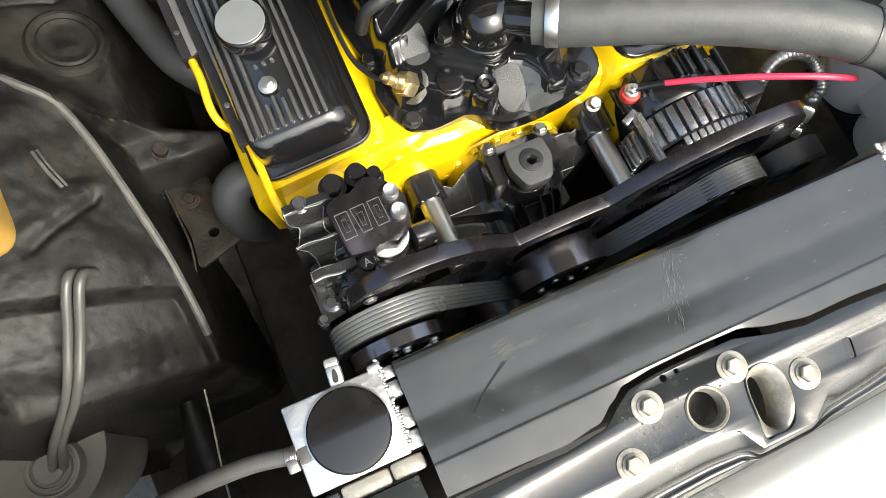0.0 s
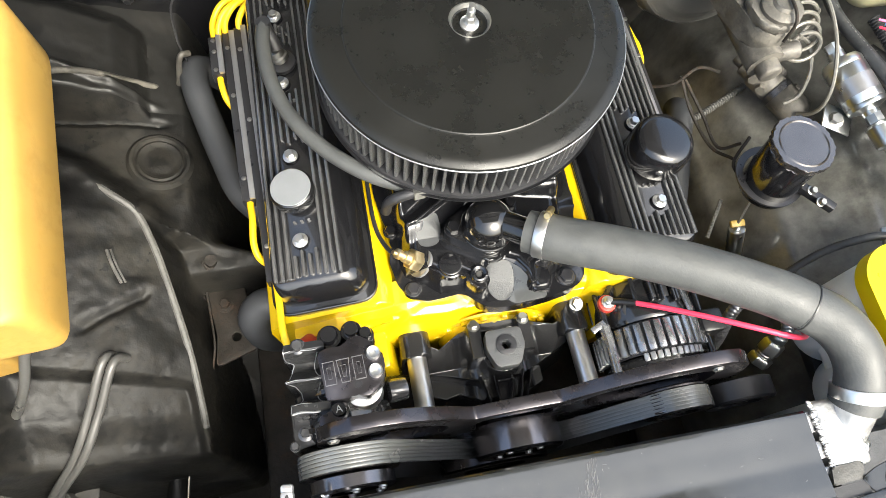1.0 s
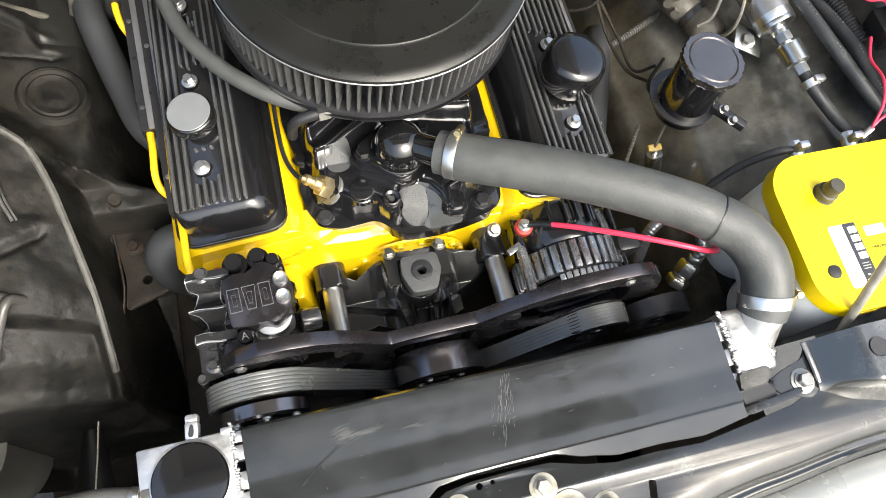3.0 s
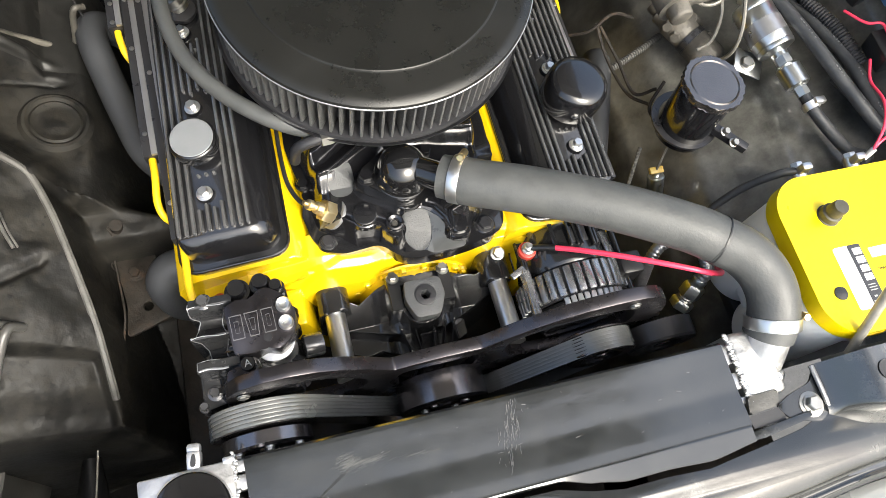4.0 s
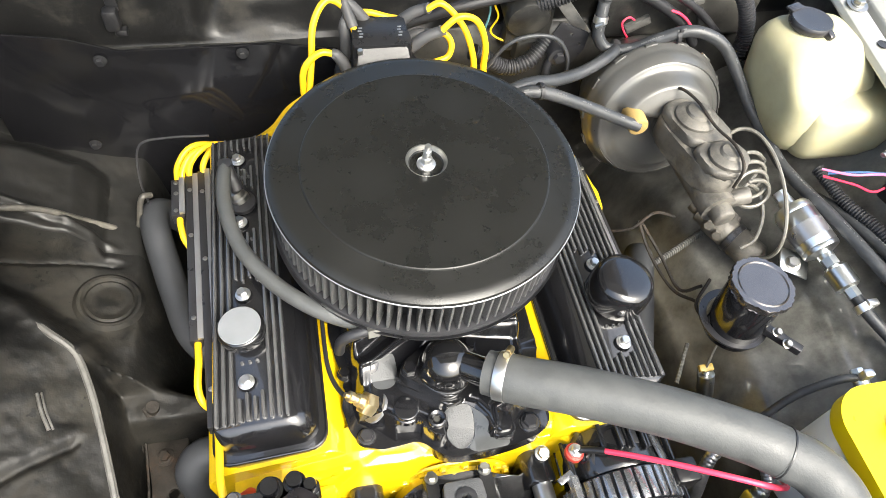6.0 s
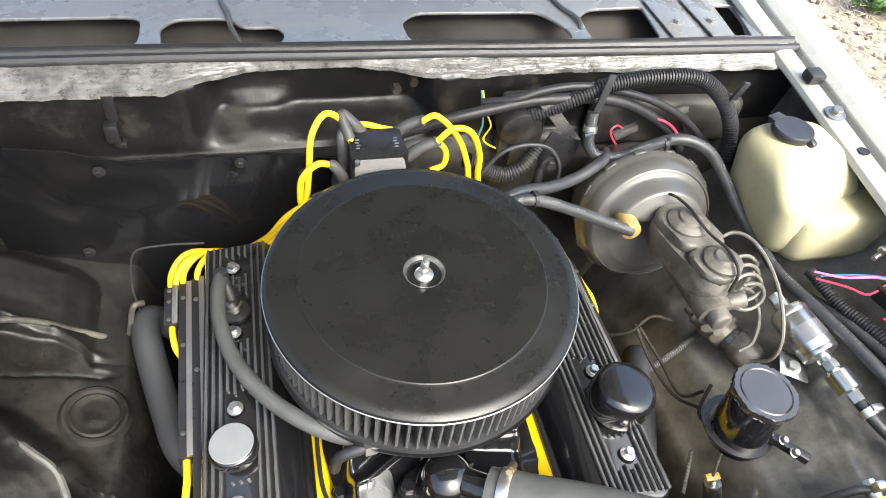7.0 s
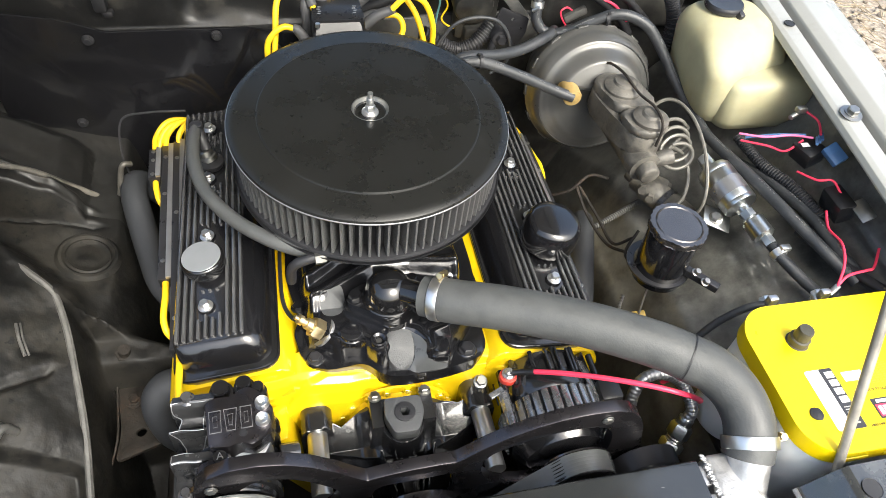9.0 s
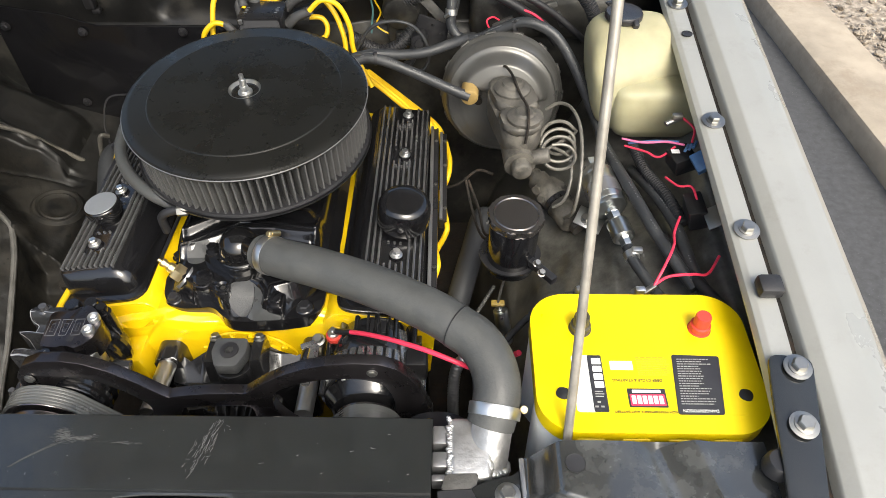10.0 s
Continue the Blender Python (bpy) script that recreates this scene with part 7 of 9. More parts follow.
for k in range(3):
    a = radians(90 + 120 * k)
    dash(bm, 0.4765 + 0.0038 * math.cos(a) - 0.0018, 0.4765 + 0.0038 * math.cos(a) + 0.0018, -0.4635 + 0.0038 * math.sin(a) + 0.001, 0.002, 0.8509)
M_PRINT = mat("fine_grey_white_print", (0.34, 0.34, 0.32), 0.5, var=0.3, scale=300, bump=0)
tagged(part("fine_print", bm, M_PRINT, lab, "rows of fine white print"), kind="stuff")
bm = B()
prism(bm, rrect(0.4955, 0.522, -0.4165, -0.4045, 0.001), 0.8495, 0.8508, 0)
part("price_sticker", bm, M_WHITE, lab, "plain white sticker")
bm = B()
prism(bm, rrect(0.510, 0.553, -0.4655, -0.4415, 0.001), 0.8495, 0.8508, 0)
part("badge_field", bm, M_INK, lab)
bm = B()
prism(bm, rrect(0.512, 0.551, -0.4635, -0.4490, 0.0005), 0.8495, 0.8511, 0)
part("badge_panel", bm, M_RED, lab, "red field of the maker's badge")
for k in range(6):
    bm = B()
    prism(bm, rrect(0.5138 + 0.0061 * k, 0.5184 + 0.0061 * k, -0.4615, -0.4510, 0.0008), 0.8500, 0.8514, 0)
    part("badge_block", bm, M_WHITE, lab)
bm = B()
prism(bm, rrect(0.5155, 0.5475, -0.4470, -0.4435, 0.0004), 0.8500, 0.8514, 0)
part("badge_stripe", bm, M_WHITE, lab, "white bar of the maker's badge")


text_mesh("HIGH-PERFORMANCE AGM BATTERY", 0.0043, Matrix.Translation((0.5275, -0.4712, 0.8508)) @ pose(0, 0, 0, 0, 0, 180), M_INK, lab, "label_text")
text_mesh("DEEP CYCLE & STARTING", 0.0050, Matrix.Translation((0.524, -0.4305, 0.8508)) @ pose(0, 0, 0, 0, 0, 180), M_INK, lab, "label_text")
text_mesh("DANGER/POISON", 0.0050, Matrix.Translation((0.5875, -0.4695, 0.8514)) @ pose(0, 0, 0, 0, 0, 180), M_WHITE, lab, "label_text")
M_FAINT = mat("faint_olive_print", (0.45, 0.38, 0.02), 0.5, bump=0)
bm = B()
for k in range(9):
    x = 0.527
    end = 0.566 - 0.006 * rp.random()
    while x < end:
        w = rp.uniform(0.003, 0.007)
        dash(bm, x, min(x + w, end), -0.3985 - 0.0030 * k, 0.0012, 0.8503)
        x += w + 0.0012
tagged(part("small_print", bm, M_FAINT, lab, "rows of faint small print"), kind="stuff")
# side terminals at the back with cable ends
for x in (0.478, 0.555):
    bm = B()
    cyl(bm, (x, -0.300, 0.822), (x, -0.280, 0.826), 0.009, n=18, bev=0.002)
    hexhead(bm, (x, -0.282, 0.826), (0, 1, 0.2), 0.0075, 0.007)
    box(bm, (x, -0.288, 0.836), (0.014, 0.010, 0.018), 0.003)
    part("side_terminal", bm, M_CHROME, batt, "plated side terminal bolt")
bm = B()
box(bm, (0.567, -0.287, 0.842), (0.020, 0.008, 0.007), 0.002, pose(0, 0, 0, 0, -20, 25))
part("ring_terminal", bm, M_STEEL, batt, "crimped ring terminal")
for pts in ([(0.572, -0.284, 0.845), (0.592, -0.274, 0.852), (0.625, -0.268, 0.850), (0.65, -0.258, 0.84), (0.668, -0.235, 0.85)], [(0.572, -0.285, 0.846), (0.588, -0.262, 0.862), (0.606, -0.228, 0.862), (0.618, -0.19, 0.848), (0.632, -0.160, 0.85)]):
    bm = B()
    tube(bm, pts, 0.0019, n=8)
    solo("red_wire", bm, M_RED, pts[0], "thin red wire from the battery terminal", "wire", "red wires at the battery")
# tray under and wall ahead of the battery
bm = B()
box(bm, (0.545, -0.40, 0.652), (0.235, 0.175, 0.022), 0.004)
part("battery_tray", bm, M_RUBBER_DK, car, "black battery tray")
bm = B()


def tray_f(u, v):
    x = 0.388 + 0.252 * u
    y = -0.512 - 0.12 * v
    z = 0.816 + 0.046 * step((x - 0.386) / 0.045)
    fold = -0.560 - 0.30 * max(0.0, x - 0.40)
    z -= (z - 0.802) * step((fold - y) / 0.022)
    z -= 0.010 * math.exp(-((x - 0.530 + 0.25 * (y + 0.512)) / 0.018) ** 2) - 0.004 * math.exp(-((x - 0.568 + 0.25 * (y + 0.512)) / 0.012) ** 2)
    z += 0.010 * math.exp(-((x - 0.420) / 0.016) ** 2 - ((y + 0.596) / 0.012) ** 2)
    return (x, y, z + 0.001 * noise.noise((x * 20, y * 20, 1)))


sheet(bm, tray_f, 90, 50, 0.003)
sheet(bm, lambda u, v: (0.430 + 0.208 * u, -0.512 + 0.002 * v, 0.860 - 0.12 * v), 20, 6, 0.003)
tray = part("battery_bulkhead", bm, M_BULKHEAD, car, "glossy black battery bulkhead beside the radiator, paled for its sky reflection", sharp=60)
# no hole is cut: a black disc shows the dark inside
bm = B()
lathe(bm, [(0, 0), (0.010, 0), (0.0105, 0.0006), (0.0105, 0), (0, -0.0001)], (0.4395, -0.538, 0.8625), (0, 0, 1), 24)
part("round_hole", bm, M_RUBBER_DK, tray, "dark disc painting the shade of a round hole")
# added pale tube draws the highlight on the bulkhead's ridge
bm = B()
tube(bm, [(0.424, -0.5125, 0.8535), (0.4265, -0.530, 0.8575), (0.4275, -0.552, 0.8565), (0.426, -0.566, 0.850)], 0.0016, n=8)
part("fold_highlight", bm, M_EDGE, tray, "pale tube painting the highlight along the bulkhead's fold")
bm = plate(rounded([(0.632, -0.60), (0.668, -0.60), (0.700, -0.43), (0.655, -0.425), (0.648, -0.47)], 0.012), [], 0.003, 0.001, Matrix.Translation((0, 0, 0.885)) @ pose(0, 0, 0, 7, 0, 0) @ Matrix.Translation((0, 0, 0.073)))
brace = part("corner_brace", bm, M_SUPPORT, car, "black corner brace bolted to the fender")
for x, y in ((0.680, -0.448), (0.668, -0.512)):
    bolt(brace, (x, y, 0.9605 + 0.123 * y + 0.0015), (0, -0.12, 1), 0.0085, 0.007, 0.015, M_STEEL)
bm = B()
lathe(bm, [(0, 0.016), (0.012, 0.016), (0.0145, 0.013), (0.016, 0), (0, 0)], (0.640, -0.545, 0.872), (0, 0, 1), 24)
part("rubber_stop", bm, M_RUBBER_DK, brace, "black rubber hood stop")
bolt(support, (0.372, -0.552, 0.814), (0, 0, 1), 0.0085, 0.007, 0.014, M_STEEL)
bm = B()
prism(bm, rounded([(0.305, -0.528), (0.342, -0.527), (0.338, -0.5445), (0.300, -0.547)], 0.003), 0.796, 0.8125, 0.0025)
part("rubber_mount", bm, M_FLANGE, support, "dirty brown-grey rubber radiator mount")
# thin black patch laid on top, painting the shade of a gap
bm = B()
prism(bm, rounded([(0.296, -0.5485), (0.337, -0.546), (0.338, -0.5605), (0.298, -0.5615)], 0.002), 0.8125, 0.8140, 0)
part("gap_shade", bm, M_RUBBER_DK, support, "dark patch painting the shaded gap beside the rubber mount")
# folded edge in pale metal colour, so its highlight is painted on
bm = B()
tube(bm, [(0.3885, -0.513, 0.818), (0.389, -0.535, 0.818), (0.391, -0.558, 0.815), (0.396, -0.566, 0.808)], 0.0028, n=8)
part("folded_edge", bm, M_EDGE, support, "folded edge with its highlight painted pale")
bm = B()
prism(bm, rounded([(0.332, -0.545), (0.352, -0.5365), (0.381, -0.5295), (0.392, -0.516), (0.393, -0.560), (0.378, -0.572), (0.356, -0.566), (0.342, -0.560)], 0.005), 0.811, 0.8145, 0.001)
part("mount_tab", bm, M_SUPPORT, support, "black mounting tab under the bolt")
for x0, x1, y0, y1, m_ in ((-0.2555, -0.2255, -0.558, -0.5435, M_BARE), (-0.300, -0.2565, -0.5585, -0.5445, M_BARE), (-0.318, -0.3015, -0.558, -0.546, M_RUBBER)):
    bm = B()
    box(bm, ((x0 + x1) / 2, (y0 + y1) / 2, 0.799), (x1 - x0, y1 - y0, 0.019), 0.003)
    part("rubber_mount", bm, m_, support, "tan dusty rubber radiator mount")

# ---- brake booster and master cylinder ----
boo = thing("brake_booster", (0.385, 0.25, 0.70), "dusty dark round brake booster on the firewall", "brake booster")
BA = Vector((-0.05, -0.96, 0.24)).normalized()
BC = Vector((0.394, 0.178, 0.826))
bm = B()
lathe(bm, [(0, -0.10), (0.062, -0.10), (0.086, -0.085), (0.097, -0.05), (0.101, -0.014), (0.1065, -0.012), (0.1075, -0.002), (0.104, 0.002), (0.1025, 0.010), (0.099, 0.022), (0.094, 0.028), (0.092, 0.020), (0, 0.018)], BC, BA, 72)
part("booster_shell", bm, M_BOOSTER, boo, sharp=50)
FACE = [(0.0, 0.042), (0.050, 0.041), (0.070, 0.037), (0.080, 0.032), (0.089, 0.028), (0.093, 0.027), (0.0965, 0.020)]


def booster_face(u, v):
    a, rad_ = 2 * math.pi * u, 0.002 + 0.0945 * v
    p = frame_to(BC, BA).to_3x3() @ Vector((math.cos(a), math.sin(a), 0))
    up_ = p.z * rad_
    h = lerp_table(FACE, rad_) + 0.020 * step((up_ - 0.014 + 0.15 * p.x * rad_) / 0.009) * step((0.084 - rad_) / 0.016)
    return frame_to(BC, BA) @ Vector((math.cos(a) * rad_, math.sin(a) * rad_, h))


bm = B()
sheet(bm, booster_face, 96, 44, 0.002)
part("booster_face", bm, M_BOOSTER, boo, "stamped grey steel face of the booster", sharp=50)
for k in range(14):
    a = 2 * math.pi * k / 14
    q = frame_to(BC, BA)
    bm = B()
    box(bm, q @ Vector((0.1065 * math.cos(a), 0.1065 * math.sin(a), -0.006)), (0.006, 0.018, 0.008), 0.001, q.to_3x3().to_4x4() @ pose(0, 0, 0, 0, 0, math.degrees(a)), 1)
    part("crimp_tab", bm, M_BOOSTER, boo)
bm = B()
cyl(bm, (0.338, 0.150, 0.862), (0.336, 0.110, 0.862), 0.0148, n=24, bev=0.004)
M_TAN = mat("aged_tan_plastic", (0.36, 0.25, 0.09), 0.5, var=0.25)
part("check_valve", bm, M_TAN, boo, "tan check valve on the booster")
bm = B()
cyl(bm, (0.352, 0.16, 0.838), (0.352, 0.135, 0.838), 0.007, n=12)
hexhead(bm, (0.352, 0.15, 0.838), (0, -1, 0), 0.010, 0.008)
part("mount_nut", bm, M_RUST, boo)
mc = thing("master_cylinder", (0.415, 0.03, 0.80), "grimy cast iron brake master cylinder", "master cylinder")
bm = B()
tube(bm, [(0.398, 0.165, 0.835), (0.408, 0.06, 0.832), (0.4155, -0.022, 0.828)], 0.025, n=20, sub=4)
box(bm, (0.402, 0.150, 0.835), (0.10, 0.018, 0.055), 0.008)
prism(bm, smooth_outline([(0.366, 0.115), (0.398, 0.135), (0.432, 0.115), (0.450, 0.06), (0.446, 0.01), (0.425, -0.012), (0.395, -0.005), (0.378, 0.04)], 4), 0.838, 0.876, 0.006, pose(0, 0, 0, 0, 0, 0))
cyl(bm, (0.4155, -0.015, 0.828), (0.418, -0.040, 0.826), 0.016, n=18, bev=0.004)
cyl(bm, (0.43, -0.01, 0.832), (0.462, -0.012, 0.840), 0.012, n=16, bev=0.003)
part("master_body", bm, M_IRON, mc, sharp=45)
bm = B()
prism(bm, smooth_outline([(0.368, 0.118), (0.398, 0.137), (0.430, 0.117), (0.444, 0.07), (0.44, 0.05), (0.39, 0.048), (0.376, 0.07)], 4), 0.875, 0.892, 0.006, None, 3)
lathe(bm, [(0.030, 0), (0.030, 0.008), (0.024, 0.013), (0.018, 0.014), (0.016, 0.018), (0, 0.019)], (0.405, 0.092, 0.888), (0, 0, 1), 28)
prism(bm, smooth_outline([(0.388, 0.046), (0.446, 0.046), (0.448, 0.008), (0.425, -0.012), (0.394, -0.006), (0.384, 0.02)], 4), 0.875, 0.889, 0.006, None, 3)
lathe(bm, [(0.027, 0), (0.027, 0.008), (0.021, 0.012), (0.016, 0.013), (0.013, 0.017), (0, 0.018)], (0.420, 0.017, 0.886), (0, 0, 1), 28)
part("reservoir_lid", bm, M_IRON, mc, "grimy stamped reservoir lid")
bm = B()
tube(bm, [(0.396, 0.150, 0.87), (0.393, 0.140, 0.905), (0.404, 0.105, 0.912), (0.415, 0.06, 0.905), (0.424, 0.02, 0.908), (0.424, -0.012, 0.900), (0.421, -0.018, 0.868)], 0.0022, n=8)
part("bail_wire", bm, M_RUST, mc, "wire bail over the lid")
# valve block and pipes below
bv = thing("brake_valve", (0.47, -0.05, 0.70), "grimy brake proportioning valve under the master cylinder", "brake valve")
VA, VB = Vector((0.455, 0.045, 0.742)), Vector((0.520, -0.070, 0.728))
VD = (VB - VA).normalized()
bm = B()
lathe(bm, [(0, -0.014), (0.0125, -0.014), (0.0135, -0.010), (0.0135, 0.0), (0.0190, 0.003), (0.0190, 0.020), (0.0225, 0.024), (0.0225, 0.058), (0.0205, 0.060), (0.0205, 0.068), (0.0235, 0.071), (0.0235, 0.108), (0.019, 0.114), (0.013, 0.116), (0.013, 0.128), (0, 0.130)], VA, VD, 28)
box(bm, VA + VD * 0.045 + Vector((0.004, 0.012, 0.006)), (0.034, 0.026, 0.030), 0.006, pose(0, 0, 0, 0, 0, -40))
part("valve_body", bm, M_IRON, bv, sharp=45)
bm = B()
lathe(bm, [(0.0215, 0.060), (0.0248, 0.060), (0.0248, 0.069), (0.0215, 0.069), (0.0215, 0.060)], VA, VD, 28)
part("clamp_band", bm, M_BLACK_SATIN, bv, "dark clamp band round the valve")
for k, off in ((0.020, Vector((-0.012, -0.016, 0.006))), (0.038, Vector((-0.014, -0.018, 0.004))), (0.052, Vector((0.016, 0.014, 0.014))), (0.084, Vector((0.016, 0.012, 0.012)))):
    bm = B()
    hexhead(bm, VA + VD * k + off * 0.6, off, 0.0085, 0.014)
    part("pipe_nut", bm, M_IRON, bv)
coil = []
for k in range(44):
    a = k / 44 * 2 * math.pi * 3.4
    coil.append((0.478 + 0.027 * math.cos(a), 0.036 - 0.042 * k / 44 + 0.020 * math.sin(a) * 0.6, 0.845 + 0.020 * math.sin(a) - 0.02 * k / 44))
bm = B()
tube(bm, [(0.446, -0.01, 0.842)] + coil + [(0.497, 0.01, 0.82), (0.500, -0.02, 0.80), (0.490, -0.042, 0.772), (0.472, -0.045, 0.758)], 0.0029, n=8, sub=3)
solo("brake_pipe", bm, M_PIPE, (0.446, -0.01, 0.78), "coiled dull steel brake pipe", "pipe", "brake pipes")
bm = B()
tube(bm, [(0.462, 0.084, 0.858), (0.482, 0.085, 0.870), (0.500, 0.070, 0.873), (0.511, 0.035, 0.866), (0.512, -0.01, 0.850), (0.508, -0.05, 0.825), (0.503, -0.072, 0.798), (0.499, -0.073, 0.770), (0.492, -0.060, 0.750)], 0.0029, n=8)
solo("brake_pipe", bm, M_PIPE, (0.462, 0.084, 0.75), "bent dull steel brake pipe", "pipe", "brake pipes")
for pts in ([(0.375, 0.0, 0.79), (0.35, 0.015, 0.785), (0.32, 0.01, 0.76), (0.29, 0.03, 0.73)], [(0.33, 0.015, 0.77), (0.34, -0.03, 0.745), (0.355, -0.085, 0.735), (0.375, -0.115, 0.745)], [(0.335, 0.01, 0.768), (0.352, -0.04, 0.75), (0.362, -0.09, 0.74), (0.385, -0.10, 0.76)], [(0.39, -0.10, 0.775), (0.36, -0.13, 0.765), (0.372, -0.15, 0.75)]):
    bm = B()
    tube(bm, pts, 0.0024, n=8)
    solo("brake_pipe", bm, M_RUST, pts[0], "thin dull brown brake pipe", "pipe", "brake pipes")
# flexible steering shaft boot: ribbed sleeve
bm = B()
tube(bm, [(0.472, 0.034, 0.692), (0.408, 0.004, 0.690), (0.346, -0.022, 0.688)], 0.0062, n=10, ridge=0.0014)
solo("ribbed_sleeve", bm, M_CLEAR, (0.37, -0.04, 0.67), "thin ribbed grey sleeve", "sleeve")
# large grey hoses beside the engine
bm = B()
tube(bm, [(0.372, 0.03, 0.655), (0.36, 0.005, 0.680), (0.345, -0.05, 0.665), (0.325, -0.12, 0.64), (0.30, -0.20, 0.60)], 0.020, n=18)
solo("exhaust_tube", bm, M_COATED, (0.345, -0.05, 0.60), "dark grey coated exhaust header tube", "exhaust", "header tubes")

# ---- power steering reservoir ----
ps = thing("steering_reservoir", (0.40, -0.165, 0.75), "gloss black steering fluid reservoir with a grey cap", "reservoir")
bm = B()
cyl(bm, (0.396, -0.168, 0.752), (0.400, -0.160, 0.842), 0.036, n=40, bev=0.003)
part("can", bm, M_ENGINE_BLACK, ps)
bm = B()
pts = []
for k in range(64):
    a = 2 * math.pi * k / 64
    r = 0.0395 + 0.0016 * max(-1, min(1, 3 * math.sin(8 * a)))
    pts.append((r * math.cos(a), r * math.sin(a)))
prism(bm, pts, 0.0, 0.011, 0.002, frame_to((0.400, -0.160, 0.843), (0.04, -0.02, 1)))
lathe(bm, [(0.030, 0.0108), (0.032, 0.013), (0.034, 0.0108), (0.030, 0.0108)], (0.400, -0.160, 0.8425), (0.04, -0.02, 1), 40)
part("cap", bm, M_CAP_BLACK, ps, "shiny black scalloped screw cap")
bm = B()
lathe(bm, [(0.036, 0), (0.046, 0), (0.046, 0.003), (0.036, 0.003), (0.036, 0)], (0.396, -0.162, 0.772), (0, 0, 1), 40)
box(bm, (0.438, -0.205, 0.785), (0.012, 0.055, 0.012), 0.002, pose(0, 0, 0, 0, 0, 40))
part("bracket", bm, M_BLACK_SATIN, ps, "black mounting bracket")
for p in ((0.432, -0.198, 0.79), (0.437, -0.216, 0.79)):
    bolt(ps, p, (0.2, -0.3, 1), 0.005, 0.006, 0, M_STEEL)

# ---- fuel filter in line on the fender apron ----
ff = thing("fuel_filter", (0.555, -0.09, 0.77), "bright zinc canister fuel filter with fittings", "fuel filter")
FA, FB = Vector((0.531, 0.003, 0.815)), Vector((0.572, -0.190, 0.792))
D = (FB - FA).normalized()
bm = B()
lathe(bm, [(0, 0), (0.011, 0), (0.011, 0.010), (0.023, 0.013), (0.0262, 0.018), (0.0266, 0.024), (0.0258, 0.026), (0.0266, 0.028), (0.0266, 0.080), (0.0258, 0.082), (0.0266, 0.084), (0.0252, 0.089), (0.011, 0.094), (0.011, 0.100), (0, 0.1)], FA + D * 0.012, D, 40)
can = part("canister", bm, M_ZINC, ff, "shiny plated canister")
bm = B()
lathe(bm, [(0.0264, 0.045), (0.0269, 0.045), (0.0269, 0.070), (0.0264, 0.070), (0.0264, 0.045)], FA + D * 0.012, D, 40)
part("canister_band", bm, M_EDGE, can)
bm = B()
hexhead(bm, FA - D * 0.002, D, 0.010, 0.016)
part("inlet_nut", bm, M_ZINC, ff)
bm = B()
hexhead(bm, FA + D * 0.112, D, 0.011, 0.014)
part("outlet_nut", bm, M_ZINC, ff)
bm = B()
lathe(bm, [(0, 0.126), (0.013, 0.126), (0.0165, 0.130), (0.0165, 0.158), (0.013, 0.161), (0, 0.161)], FA, D, 28)
hexhead(bm, FA + D * 0.160, D, 0.009, 0.016)
part("pressure_fitting", bm, M_ZINC, ff, "plated fitting below the canister")
bm = B()
lathe(bm, [(0.0085, 0.186), (0.0112, 0.186), (0.0112, 0.197), (0.0085, 0.197), (0.0085, 0.186)], FA, D, 24)
box(bm, FA + D * 0.191 + Vector((0.006, 0, 0.011)), (0.016, 0.010, 0.008), 0.002)
part("hose_clamp", bm, M_CHROME, ff)
bm = B()
box(bm, (0.524, -0.092, 0.776), (0.044, 0.036, 0.003), 0.001, pose(0, 0, 0, 10, 12, -25))
brk = part("mount_tab", bm, M_ZINC, ff, "plated mounting tab")
bolt(brk, (0.520, -0.093, 0.7775), (-0.2, -0.17, 1), 0.0085, 0.006, 0.0115, M_STEEL)
bm = B()
tube(bm, [FA + D * 0.175, FA + D * 0.20, (0.588, -0.225, 0.785), (0.60, -0.255, 0.785), (0.605, -0.275, 0.80), (0.585, -0.290, 0.79)], 0.0082, n=12)
solo("fuel_hose", bm, M_RUBBER, (0.58, -0.19, 0.77), "grey rubber fuel hose below the filter", "hose")

# ---- washer bottle ----
wb = thing("washer_bottle", (0.60, 0.11, 0.74), "yellowed white plastic washer bottle with a black cap", "washer bottle")


def loft(bm, secs, k=8):
    """Rounded-rectangle sections (z, x0, x1, y0, y1, r) joined from below upwards."""
    rings = [[bm.verts.new((x, y, z)) for x, y in rrect(x0, x1, y0, y1, r, k)] for z, x0, x1, y0, y1, r in secs]
    n = len(rings[0])
    for a, b in zip(rings, rings[1:]):
        for i in range(n):
            bm.faces.new((a[i], a[(i + 1) % n], b[(i + 1) % n], b[i]))
    bm.faces.new(rings[0][::-1])
    bm.faces.new(rings[-1])
    return bm


bm = B()
loft(bm, [(0.822, 0.562, 0.655, 0.085, 0.195, 0.03), (0.828, 0.550, 0.666, 0.072, 0.205, 0.034), (0.850, 0.540, 0.676, 0.062, 0.212, 0.036), (0.885, 0.533, 0.684, 0.056, 0.216, 0.036), (0.915, 0.530, 0.686, 0.056, 0.218, 0.034),
          (0.928, 0.529, 0.684, 0.062, 0.220, 0.034), (0.942, 0.530, 0.680, 0.076, 0.222, 0.036), (0.954, 0.535, 0.672, 0.094, 0.220, 0.036), (0.964, 0.544, 0.660, 0.114, 0.214, 0.032), (0.970, 0.556, 0.646, 0.132, 0.204, 0.026), (0.972, 0.568, 0.636, 0.142, 0.195, 0.02)])
# the front face falls back towards the fender
for v in bm.verts:
    v.co.y += 0.036 * max(0.0, min(1.0, (0.16 - v.co.y) / 0.10)) * step((v.co.x - 0.570) / 0.09)
